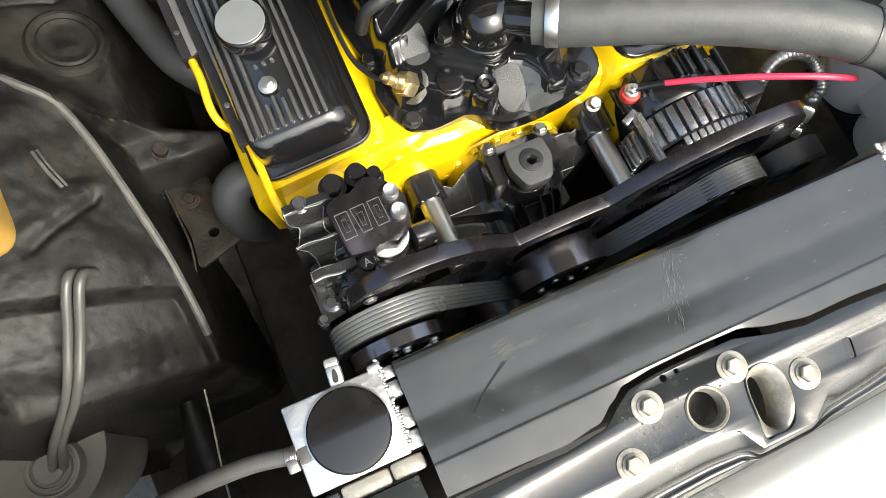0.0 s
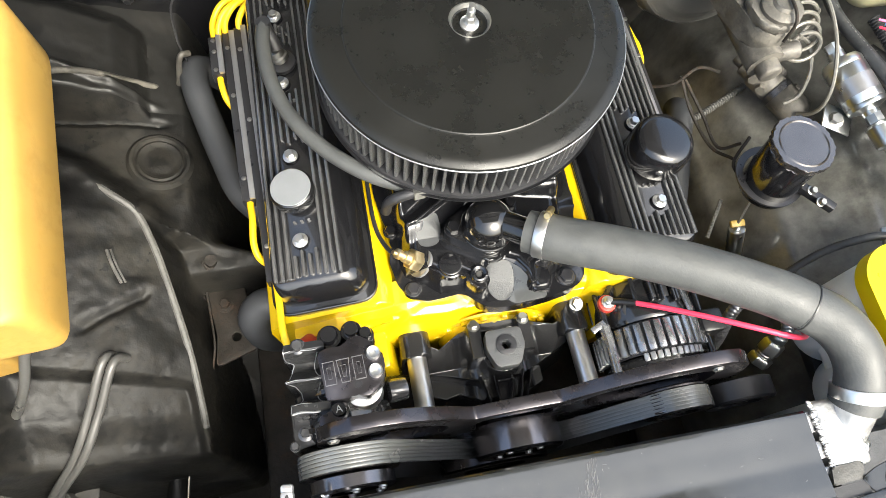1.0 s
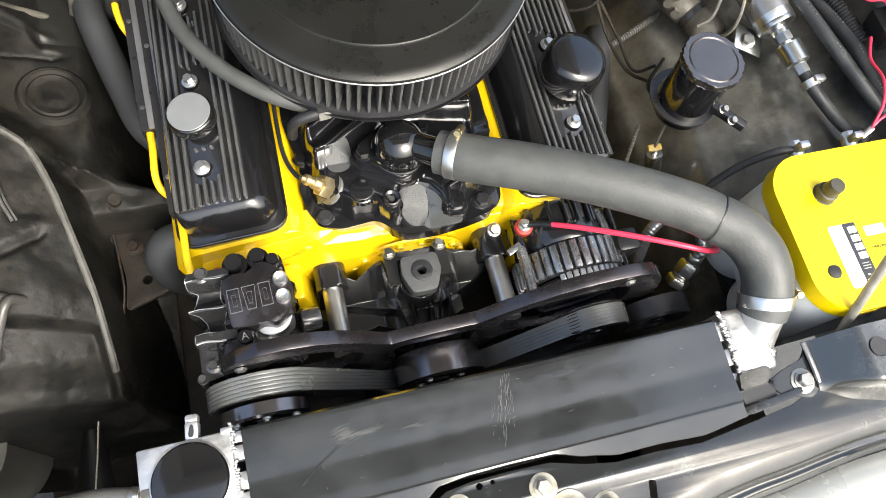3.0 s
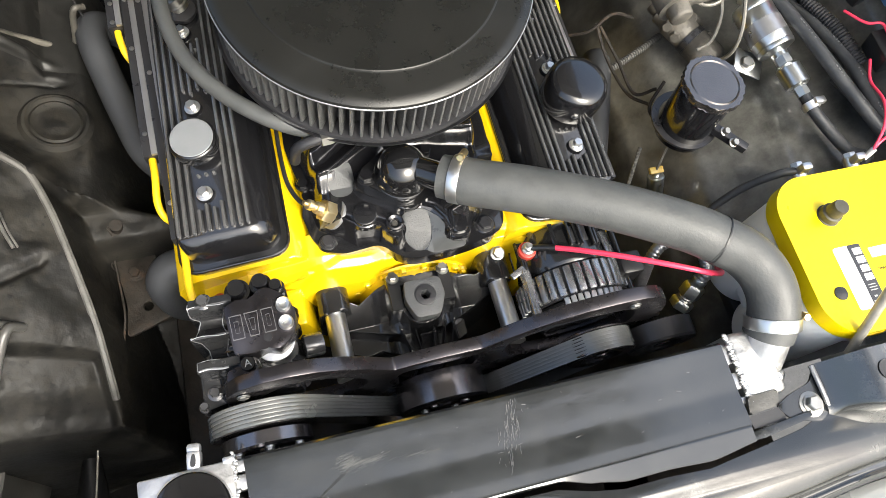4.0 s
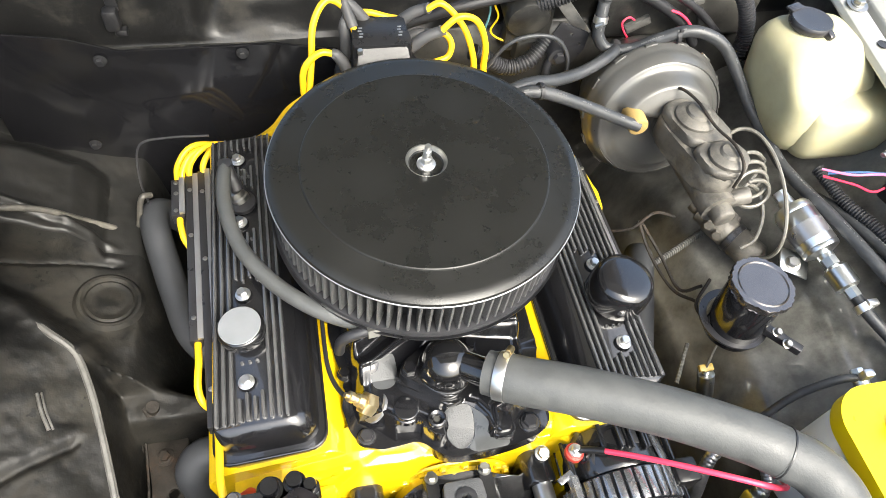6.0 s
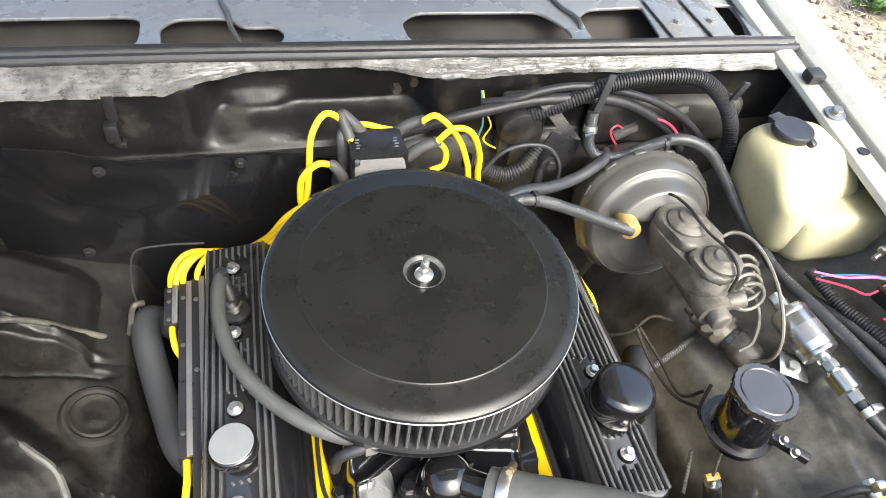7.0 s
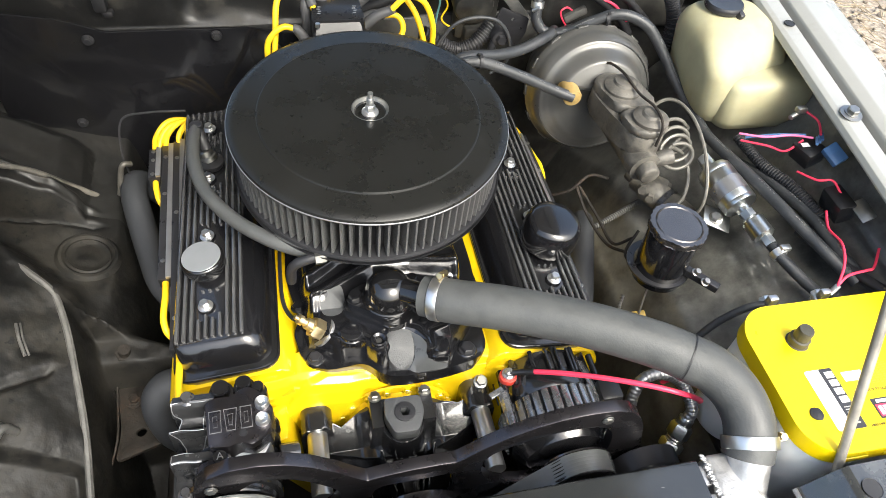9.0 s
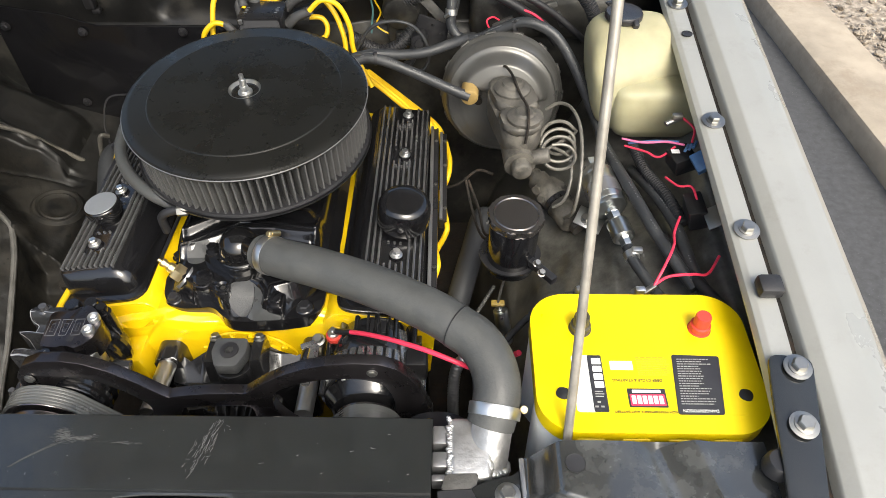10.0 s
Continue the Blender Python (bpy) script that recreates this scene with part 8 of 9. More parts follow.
# lower bulge across the front
b2 = B()
loft(b2, [(0.822, 0.585, 0.690, 0.062, 0.150, 0.024), (0.827, 0.574, 0.702, 0.052, 0.155, 0.028), (0.845, 0.566, 0.714, 0.044, 0.158, 0.030), (0.880, 0.561, 0.722, 0.041, 0.160, 0.030), (0.903, 0.562, 0.722, 0.042, 0.160, 0.030),
          (0.911, 0.564, 0.719, 0.045, 0.158, 0.028), (0.9155, 0.568, 0.714, 0.050, 0.155, 0.026), (0.9175, 0.576, 0.704, 0.060, 0.150, 0.022)])
tmp = bpy.data.meshes.new("bulge")
b2.to_mesh(tmp)
b2.free()
bm.from_mesh(tmp)
bpy.data.meshes.remove(tmp)
part("bottle", bm, M_BOTTLE, wb, sharp=48)
bm = B()
lathe(bm, [(0, 0), (0.022, 0), (0.022, 0.010), (0.0295, 0.011), (0.0305, 0.013), (0.0305, 0.019), (0.0285, 0.022), (0.026, 0.0215), (0.010, 0.022), (0, 0.022)], (0.584, 0.176, 0.962), (0, 0, 1), 40)
box(bm, (0.571, 0.203, 0.984), (0.026, 0.014, 0.004), 0.002, pose(0, 0, 0, 0, 0, 20))
box(bm, (0.598, 0.148, 0.974), (0.010, 0.014, 0.016), 0.003, pose(0, 0, 0, 20, 0, 10))
part("bottle_cap", bm, M_CAP, wb, "black hinged cap")

# ---- ignition: coil box, boots and yellow leads ----
dist = thing("distributor", (-0.02, 0.215, 0.80), "black square distributor cap behind the air cleaner", "distributor")
bm = B()
cyl(bm, (-0.02, 0.225, 0.80), (-0.02, 0.225, 0.90), 0.058, 0.062, n=32, bev=0.006)
box(bm, (-0.02, 0.232, 0.912), (0.075, 0.080, 0.055), 0.006)
part("cap_base", bm, M_BLACK_PLASTIC, dist)
bm = B()
prism(bm, rounded([(-0.058, 0.203), (0.020, 0.203), (0.016, 0.262), (-0.054, 0.262)], 0.004), 0.934, 0.957, 0.0025)
part("coil_cover", bm, M_COIL, dist, "black coil cover with worn lettering")
bm = B()
for k, (x0, x1) in enumerate(((-0.051, 0.013),)):
    vs = [bm.verts.new(p) for p in ((x0, 0.2045, 0.9545), (x1, 0.2045, 0.9545), (x1 + 0.004, 0.188, 0.934), (x0 - 0.004, 0.188, 0.934), (x0, 0.2045, 0.925), (x1, 0.2045, 0.925))]
    for f in ((0, 3, 2, 1), (3, 4, 5, 2), (0, 4, 3), (1, 2, 5), (0, 1, 5, 4)):
        bm.faces.new([vs[i] for i in f])
bmesh.ops.bevel(bm, geom=list(bm.edges), offset=0.0015, segments=2, affect="EDGES")
part("coil_front", bm, M_COIL, dist, "sloped glossy front of the coil cover")
bm = B()
cyl(bm, (-0.050, 0.196, 0.951), (-0.050, 0.196, 0.957), 0.0035, n=12)
part("cover_screw", bm, M_CHROME, dist)
for x in (-0.046, 0.006):
    bm = B()
    for k in range(4):
        box(bm, (x + 0.0015 * (k % 2), 0.222 + 0.006 * k, 0.9572), (0.005, 0.0022, 0.0006), 0)
    tagged(part("lettering", bm, M_SATIN_GREY, dist), kind="stuff")
LEADS = [
    ([(-0.052, 0.240, 0.965), (-0.062, 0.262, 0.985), (-0.085, 0.262, 0.998), (-0.105, 0.245, 0.975), (-0.112, 0.225, 0.93), (-0.122, 0.205, 0.885), (-0.145, 0.205, 0.86), (-0.175, 0.225, 0.80), (-0.21, 0.25, 0.75)], (-0.030, 0.262, 0.955), (-0.062, 0.268, 0.992)),
    ([(-0.078, 0.215, 0.948), (-0.10, 0.212, 0.955), (-0.122, 0.208, 0.935), (-0.126, 0.205, 0.90), (-0.125, 0.198, 0.885), (-0.15, 0.20, 0.86), (-0.175, 0.225, 0.81), (-0.21, 0.255, 0.75)], (-0.062, 0.212, 0.915), (-0.080, 0.214, 0.950)),
    ([(-0.060, 0.262, 0.975), (-0.03, 0.275, 0.968), (-0.005, 0.272, 0.962), (0.02, 0.28, 0.95)], (-0.062, 0.245, 0.92), (-0.064, 0.252, 0.968)),
    ([(0.048, 0.262, 0.978), (0.07, 0.262, 0.985), (0.10, 0.250, 0.955), (0.115, 0.235, 0.915), (0.12, 0.22, 0.87), (0.15, 0.21, 0.83)], (0.012, 0.270, 0.952), (0.046, 0.266, 0.976)),
    ([(0.060, 0.225, 0.968), (0.085, 0.228, 0.988), (0.112, 0.230, 0.978), (0.128, 0.228, 0.94), (0.132, 0.225, 0.89), (0.16, 0.21, 0.83)], (0.022, 0.226, 0.945), (0.060, 0.226, 0.968)),
    ([(0.052, 0.252, 0.945), (0.075, 0.255, 0.942), (0.085, 0.250, 0.928), (0.08, 0.243, 0.912), (0.06, 0.238, 0.908)], (0.022, 0.25, 0.94), (0.050, 0.252, 0.946)),
    ([(0.040, 0.212, 0.918), (0.07, 0.218, 0.915), (0.09, 0.225, 0.89), (0.11, 0.225, 0.85)], (0.020, 0.208, 0.925), (0.046, 0.212, 0.920)),
    ([(-0.105, 0.20, 0.905), (-0.125, 0.20, 0.892), (-0.15, 0.207, 0.865), (-0.175, 0.23, 0.81), (-0.21, 0.255, 0.76)], (-0.058, 0.205, 0.905), (-0.09, 0.200, 0.912)),
]
for pts, b0, b1 in LEADS:
    pts = [(x, y, z - 0.012) for x, y, z in pts]
    b0, b1 = (b0[0], b0[1], b0[2] - 0.012), (b1[0], b1[1], b1[2] - 0.012)
    lead = thing("ignition_lead", pts[0], "yellow spark plug lead with a grey boot at the distributor", "ignition lead", "yellow ignition leads")
    bm = B()
    tube(bm, pts, 0.0046, n=10)
    part("lead_wire", bm, M_WIRE_YELLOW, lead)
    bm = B()
    d = Vector(pts[1]) - Vector(pts[0])
    tube(bm, [b0, (Vector(b0) + Vector(b1)) / 2 + Vector((0, 0, 0.004)), b1, Vector(pts[0]) + d * 0.15], lambda t: 0.0088 - 0.0026 * t + 0.0012 * (0.86 < t), n=14, sub=6)
    part("boot", bm, M_GREY_BOOT, lead, "grey rubber boot")


# lead looms: grooved separators along both valve covers
def loom(s, x0, y_shift, bars):
    lm = thing("lead_separator", (s * x0, y_shift, 0.70), "black lead separator bars with bare metal edges beside the valve cover", "lead separator", "lead separators")
    for (xa, xb, ya, yb, z, tilt) in bars:
        c = Vector((s * (xa + xb) / 2, (ya + yb) / 2 + y_shift, z))
        m = pose(0, 0, 0, 0, 0, s * tilt)
        bm = B()
        box(bm, c, (xb - xa, yb - ya, 0.020), 0.001, m)
        bar = part("separator_bar", bm, M_BLACK_SATIN, lm)
        bm = B()
        box(bm, c + m.to_3x3() @ Vector((s * (xa - xb) / 2 * 0.60, 0, 0.012)), ((xb - xa) * 0.42, yb - ya, 0.005), 0.0008, m)
        part("metal_edge", bm, M_EDGE, bar, "bare aluminium edge strip")
        for k in (0.12, 0.6, 0.9):
            p = c + m.to_3x3() @ Vector((s * 0.003, (yb - ya) * (k - 0.5), 0.010))
            b2 = B()
            lathe(b2, [(0, 0.0015), (0.002, 0.0015), (0.0032, 0.001), (0.0034, 0), (0, 0)], p, (0, 0, 1), 14)
            part("screw", b2, M_STEEL, bar)
    return lm


loom(-1, 0.29, 0.0, [(0.266, 0.284, -0.193, 0.206, 0.738, -1.9), (0.286, 0.304, -0.074, 0.203, 0.733, -1.9), (0.309, 0.328, 0.135, 0.202, 0.728, -1.9)])
loom(1, 0.285, 0.0, [(0.270, 0.284, -0.215, 0.180, 0.738, 0.8), (0.286, 0.298, -0.06, 0.170, 0.733, 0.8)])
PLUG = [
    [(-0.225, 0.278, 0.72), (-0.272, 0.250, 0.755), (-0.300, 0.222, 0.748), (-0.302, 0.19, 0.735), (-0.299, 0.12, 0.732), (-0.295, 0.02, 0.732), (-0.291, -0.07, 0.734), (-0.289, -0.10, 0.738), (-0.291, -0.135, 0.73), (-0.283, -0.152, 0.715), (-0.26, -0.15, 0.67)],
    [(-0.225, 0.278, 0.72), (-0.258, 0.243, 0.76), (-0.280, 0.215, 0.755), (-0.281, 0.19, 0.738), (-0.278, 0.10, 0.737), (-0.274, 0.0, 0.737), (-0.270, -0.10, 0.737), (-0.2675, -0.185, 0.738), (-0.2655, -0.215, 0.742), (-0.264, -0.258, 0.745), (-0.258, -0.283, 0.735), (-0.244, -0.282, 0.715), (-0.235, -0.27, 0.69)],
    [(-0.225, 0.280, 0.71), (-0.290, 0.256, 0.752), (-0.319, 0.228, 0.742), (-0.320, 0.19, 0.73), (-0.318, 0.145, 0.728), (-0.316, 0.12, 0.725), (-0.309, 0.10, 0.71), (-0.28, 0.08, 0.66)],
    [(-0.225, 0.280, 0.715), (-0.285, 0.243, 0.755), (-0.311, 0.215, 0.745), (-0.312, 0.18, 0.722), (-0.300, 0.10, 0.706), (-0.296, 0.05, 0.704), (-0.292, 0.0, 0.702), (-0.285, -0.03, 0.695), (-0.27, -0.04, 0.66)],
    [(0.137, 0.26, 0.82), (0.20, 0.228, 0.785), (0.252, 0.190, 0.757), (0.273, 0.165, 0.740), (0.275, 0.10, 0.736), (0.277, 0.0, 0.734), (0.280, -0.10, 0.732), (0.2855, -0.135, 0.732), (0.286, -0.155, 0.728), (0.27, -0.17, 0.68)],
    [(0.14, 0.268, 0.815), (0.207, 0.232, 0.780), (0.262, 0.192, 0.753), (0.286, 0.160, 0.735), (0.290, 0.10, 0.730), (0.292, 0.02, 0.728), (0.296, -0.035, 0.733), (0.299, -0.055, 0.733), (0.298, -0.075, 0.725), (0.27, -0.08, 0.66)],
    [(0.145, 0.275, 0.81), (0.215, 0.235, 0.775), (0.272, 0.194, 0.75), (0.291, 0.165, 0.736), (0.300, 0.125, 0.732), (0.303, 0.095, 0.733), (0.298, 0.065, 0.72), (0.27, 0.05, 0.66)],
    [(0.132, 0.252, 0.825), (0.193, 0.222, 0.788), (0.243, 0.188, 0.76), (0.264, 0.165, 0.745)],
]
for pts in PLUG:
    bm = B()
    tube(bm, pts, 0.0046, n=10)
    solo("ignition_lead", bm, M_WIRE_YELLOW, pts[0], "yellow spark plug lead running through the separator", "ignition lead", "yellow ignition leads")
bm = B()
cyl(bm, (-0.246, -0.276, 0.722), (-0.236, -0.262, 0.700), 0.0095, n=16, bev=0.002)
solo("plug_boot", bm, M_RED_CAP, (-0.24, -0.27, 0.70), "red-orange spark plug boot end", "boot")
# coated header tubes, passenger side
bm = B()
tube(bm, [(-0.30, 0.20, 0.60), (-0.345, 0.215, 0.64), (-0.366, 0.205, 0.665), (-0.366, 0.17, 0.668), (-0.352, 0.11, 0.655), (-0.335, 0.05, 0.65), (-0.315, -0.01, 0.655), (-0.29, -0.04, 0.64), (-0.27, -0.05, 0.60)], 0.021, n=20)
solo("exhaust_tube", bm, M_COATED, (-0.34, 0.1, 0.60), "dark grey coated exhaust header tube", "exhaust", "header tubes")
bm = B()
tube(bm, [(-0.27, -0.19, 0.66), (-0.30, -0.19, 0.655), (-0.316, -0.20, 0.63), (-0.315, -0.20, 0.55), (-0.30, -0.18, 0.45)], 0.022, n=20)
solo("exhaust_tube", bm, M_COATED, (-0.30, -0.19, 0.45), "dark grey coated exhaust header tube", "exhaust", "header tubes")
bm = B()
tube(bm, [(-0.372, 0.205, 0.685), (-0.378, 0.225, 0.72), (-0.372, 0.26, 0.755), (-0.33, 0.262, 0.765), (-0.27, 0.255, 0.77)], 0.0018, n=6)
solo("thin_wire", bm, M_RUBBER_DK, (-0.372, 0.205, 0.68), "thin black wire near the firewall", "wire")

# ---- details on the passenger inner fender ----
bm = B()
RZ = 0.664
lathe(bm, [(0.0, -0.001), (0.016, -0.0005), (0.019, -0.002), (0.026, -0.001), (0.030, 0.0012), (0.033, -0.001), (0.037, 0.0024), (0.041, 0.0022), (0.044, -0.001), (0.047, -0.005), (0, -0.006)], (-0.424, 0.052, RZ), (0.30, -0.05, 1), 48)
part("round_plug", bm, M_APRON, apron_l, "round pressed plug in the apron")
bm = B()
tube(bm, [(-0.58, 0.03, 0.765), (-0.516, 0.006, 0.745), (-0.472, -0.027, 0.728), (-0.445, -0.05, 0.708), (-0.430, -0.09, 0.690), (-0.419, -0.138, 0.672), (-0.404, -0.226, 0.635), (-0.399, -0.295, 0.603), (-0.400, -0.325, 0.580)], 0.0050, n=8)
part("rolled_flange", bm, M_FLANGE, apron_l, "rolled metal edge of the apron")
bm = B()
cyl(bm, (-0.378, -0.092, 0.588), (-0.372, -0.096, 0.618), 0.0085, n=16)
hexhead(bm, (-0.378, -0.092, 0.596), (0.2, -0.1, 1), 0.013, 0.010)
part("stud", bm, M_RUST, apron_l, "rusty upright stud")
bm = B()
tube(bm, [(-0.62, 0.10, 0.835), (-0.55, 0.125, 0.800), (-0.495, 0.150, 0.760), (-0.448, 0.172, 0.696), (-0.415, 0.188, 0.650), (-0.396, 0.190, 0.650), (-0.376, 0.190, 0.715), (-0.363, 0.200, 0.712)], 0.0045, n=10)
part("brake_hose_pipe", bm, M_IRON, apron_l, "thin dull pipe along the wheelhouse")
bm = plate(rounded([(-0.405, -0.110), (-0.345, -0.095), (-0.325, -0.215), (-0.388, -0.235), (-0.384, -0.19), (-0.390, -0.15)], 0.008), [ring(-0.357, -0.195, 0.008, 16), ring(-0.398, -0.125, 0.004, 10)], 0.005, 0.001, Matrix.Translation((0, 0, 0.548)))
mount = part("suspension_mount", bm, M_RUST, car, "rusty steel mount plate with holes")
bolt(mount, (-0.370, -0.142, 0.548), (0, 0, 1), 0.008, 0.006, 0.013, M_RUST)
bm = B()
tube(bm, [(-0.395, -0.12, 0.555), (-0.392, -0.16, 0.548), (-0.390, -0.20, 0.545), (-0.397, -0.235, 0.535)], 0.0018, n=6)
part("weld_seam", bm, M_RUST, mount, "torn metal edge")

# torn slot in the wheelhouse dome
for dx, wd in ((0.0, 0.0022), (0.005, 0.0014)):
    bm = B()
    tube(bm, [(-0.478 + dx, -0.127 + 0.022, 0.720), (-0.472 + dx, -0.127, 0.716), (-0.464 + dx, -0.127 - 0.022, 0.708)], wd, n=8)
    part("slot_edge", bm, M_FLANGE, apron_l, "bare torn edge of a slot")

# overflow bottle: tall amber plastic at the fender
ob_ = thing("coolant_bottle", (-0.53, -0.15, 0.80), "tall aged amber plastic coolant bottle by the fender", "coolant bottle")
bm = B()
rings = []
for h, dx, dy, k in ((-0.18, 0.12, 0.02, 0.9), (-0.03, 0.10, 0.01, 0.95), (-0.004, 0.012, 0.004, 1.0), (0.0, 0.004, 0.001, 1.0), (0.008, 0.0, 0.0, 1.0), (0.075, 0.003, -0.002, 0.99), (0.086, 0.008, -0.006, 0.98), (0.092, 0.02, -0.016, 0.95)):
    row = []
    for x, y in rounded([(-0.437, 0.002), (-0.439, -0.15), (-0.441, -0.285), (-0.68, -0.30), (-0.68, 0.16), (-0.545, 0.11)], 0.016, 5):
        row.append(bm.verts.new((max(-0.69, -0.55 + (x + 0.55) * k - dx), -0.10 + (y + 0.10) * k + dy * (1 if y < -0.1 else -1), 0.964 + 0.24 * y + h)))
    rings.append(row)
for a, b in zip(rings, rings[1:]):
    for i in range(len(a)):
        bm.faces.new((a[i], a[(i + 1) % len(a)], b[(i + 1) % len(a)], b[i]))
bm.faces.new(rings[0][::-1])
bm.faces.new(rings[-1])
part("bottle", bm, M_AMBER, ob_, sharp=60)
bm = B()
tube(bm, [(-0.500, -0.222, 0.872), (-0.505, -0.236, 0.868), (-0.526, -0.262, 0.815), (-0.560, -0.280, 0.745), (-0.605, -0.290, 0.67), (-0.655, -0.292, 0.58)], 0.0058, n=10)
solo("bottle_tube", bm, M_CLEAR, (-0.50, -0.222, 0.86), "grey vinyl tube hanging from the coolant bottle", "tube")
for pts in ([(-0.480, -0.236, 0.680), (-0.488, -0.247, 0.706), (-0.5145, -0.296, 0.676), (-0.545, -0.344, 0.642), (-0.6005, -0.378, 0.575), (-0.640, -0.390, 0.500)], [(-0.468, -0.240, 0.680), (-0.476, -0.252, 0.706), (-0.503, -0.301, 0.676), (-0.5335, -0.349, 0.646), (-0.589, -0.377, 0.578), (-0.628, -0.393, 0.500)]):
    bm = B()
    tube(bm, pts, 0.0056, n=10)
    solo("vent_tube", bm, M_CLEAR, pts[0], "dusty grey rubber vent tube", "tube", "paired vent tubes")
can_ = thing("vapour_canister", (-0.668, -0.365, 0.30), "dusty grey vapour canister low in the front corner", "canister")
M_CAN = mat("dusty_grey_canister", (0.10, 0.097, 0.088), 0.5, var=0.2, scale=20, bump=0.2, dust=(0.13, 0.123, 0.108), dust_at=(0.45, 0.75), dust_scale=12)
bm = B()
lathe(bm, [(0, -0.175), (0.080, -0.175), (0.083, -0.008), (0.0865, -0.006), (0.0868, -0.001), (0.084, 0.0015), (0.070, 0.003), (0.0, 0.004)], (-0.668, -0.365, 0.475), (0, 0, 1), 64)
part("canister_body", bm, M_CAN, can_)
bm = B()
lathe(bm, [(0, 0.0245), (0.016, 0.0245), (0.0185, 0.0225), (0.0190, 0.0165), (0.0225, 0.0160), (0.0235, 0.0195), (0.0270, 0.0195), (0.0280, 0.0150), (0.0310, 0.0140), (0.0325, 0.0165), (0.0355, 0.0155), (0.0370, 0.010), (0.0375, 0), (0, 0)], (-0.6465, -0.388, 0.478), (0, 0, 1), 48)
part("canister_valve", bm, M_CAN, can_, "ringed grey valve cap")
bm = B()
tube(bm, [(-0.73, -0.258, 0.545), (-0.695, -0.264, 0.545), (-0.662, -0.281, 0.54), (-0.641, -0.313, 0.535), (-0.640, -0.345, 0.512), (-0.650, -0.366, 0.488)], 0.0125, n=14)
part("canister_hose", bm, M_BARE, can_, "curved tan-grey hose")
# filler panel and bare edge low beside the radiator
bm = B()
sheet(bm, lambda u, v: (-0.478 - 0.012 * v + (0.018 + 0.05 * v) * (u - 0.5) * 2 * 0.7, -0.372 - 0.20 * v, 0.450 + 0.012 * (1 - (2 * u - 1) ** 2) - 0.02 * v), 12, 16, 0.003)
part("filler_panel", bm, M_APRON, car, "dark dusty filler panel low beside the radiator")
bm = B()
tube(bm, [(-0.4205, -0.389, 0.600), (-0.4245, -0.430, 0.600), (-0.431, -0.485, 0.600), (-0.436, -0.55, 0.595)], 0.0012, n=6)
part("bare_edge", bm, M_BARE, apron_l, "worn bare edge of the inner fender")

# ---- cables, hoses and fittings on the driver side and firewall ----
def run(name, pts, r, material, label, category="hose", group="", ridge=0.0, n=12):
    b = B()
    tube(b, pts, r, n=n, ridge=ridge)
    return solo(name, b, material, pts[0], label, category, group)


def print_dashes(hose_ob, pts, r, face, seed):
    # worn pale printing along a hose, unreadable
    rp_ = random.Random(seed)
    sp = [Vector(p) for p in spline([Vector(p) for p in pts], 60)]
    b = B()
    i = 12
    while i < len(sp) - 6:
        p, t = sp[i], (sp[i + 2] - sp[i - 2]).normalized()
        n = Vector(face)
        n = (n - t * n.dot(t)).normalized()
        w = t.cross(n)
        l = rp_.uniform(0.0006, 0.0016)
        q = [b.verts.new(p + n * (r + h) + t * l * s_ + w * 0.0008 * c_) for h in (-0.0006, 0.0003) for s_, c_ in ((-1, -1), (1, -1), (1, 1), (-1, 1))]
        b.faces.new(q[:4][::-1])
        b.faces.new(q[4:])
        for k in range(4):
            b.faces.new((q[k], q[(k + 1) % 4], q[4 + (k + 1) % 4], q[4 + k]))
        i += rp_.choice((3, 3, 4, 4, 26))
    tagged(part("hose_print", b, M_PRINT, hose_ob, "worn pale printing"), kind="stuff")


M_PRINT = mat("worn_pale_print", (0.11, 0.113, 0.113), 0.6, var=0.3, bump=0)
h_ = run("vacuum_hose", [(0.10, 0.11, 0.905), (0.15, 0.132, 0.92), (0.185, 0.131, 0.923), (0.246, 0.126, 0.900), (0.30, 0.120, 0.876), (0.336, 0.113, 0.863)], 0.0085, M_RUBBER, "grey vacuum hose from the carburettor to the brake booster")
print_dashes(h_, [(0.10, 0.11, 0.905), (0.15, 0.132, 0.92), (0.185, 0.131, 0.923), (0.246, 0.126, 0.900), (0.30, 0.120, 0.876), (0.336, 0.113, 0.863)], 0.0085, (0, -0.5, 1), 1)
run("heater_hose", [(0.12, 0.135, 0.915), (0.17, 0.155, 0.918), (0.218, 0.17, 0.908), (0.26, 0.188, 0.902), (0.293, 0.203, 0.905), (0.325, 0.225, 0.905), (0.345, 0.26, 0.89)], 0.0088, M_RUBBER, "grey heater hose running behind the air cleaner")
h_ = run("heater_hose", [(0.306, 0.262, 0.965), (0.304, 0.252, 0.938), (0.305, 0.246, 0.918), (0.320, 0.238, 0.902), (0.352, 0.230, 0.905), (0.388, 0.222, 0.927), (0.432, 0.214, 0.944), (0.478, 0.200, 0.930), (0.512, 0.178, 0.890), (0.536, 0.142, 0.850), (0.552, 0.085, 0.828), (0.558, 0.035, 0.822), (0.578, -0.075, 0.83), (0.605, -0.18, 0.825), (0.64, -0.26, 0.81)], 0.0088, M_RUBBER, "long grey heater hose looping over the booster")
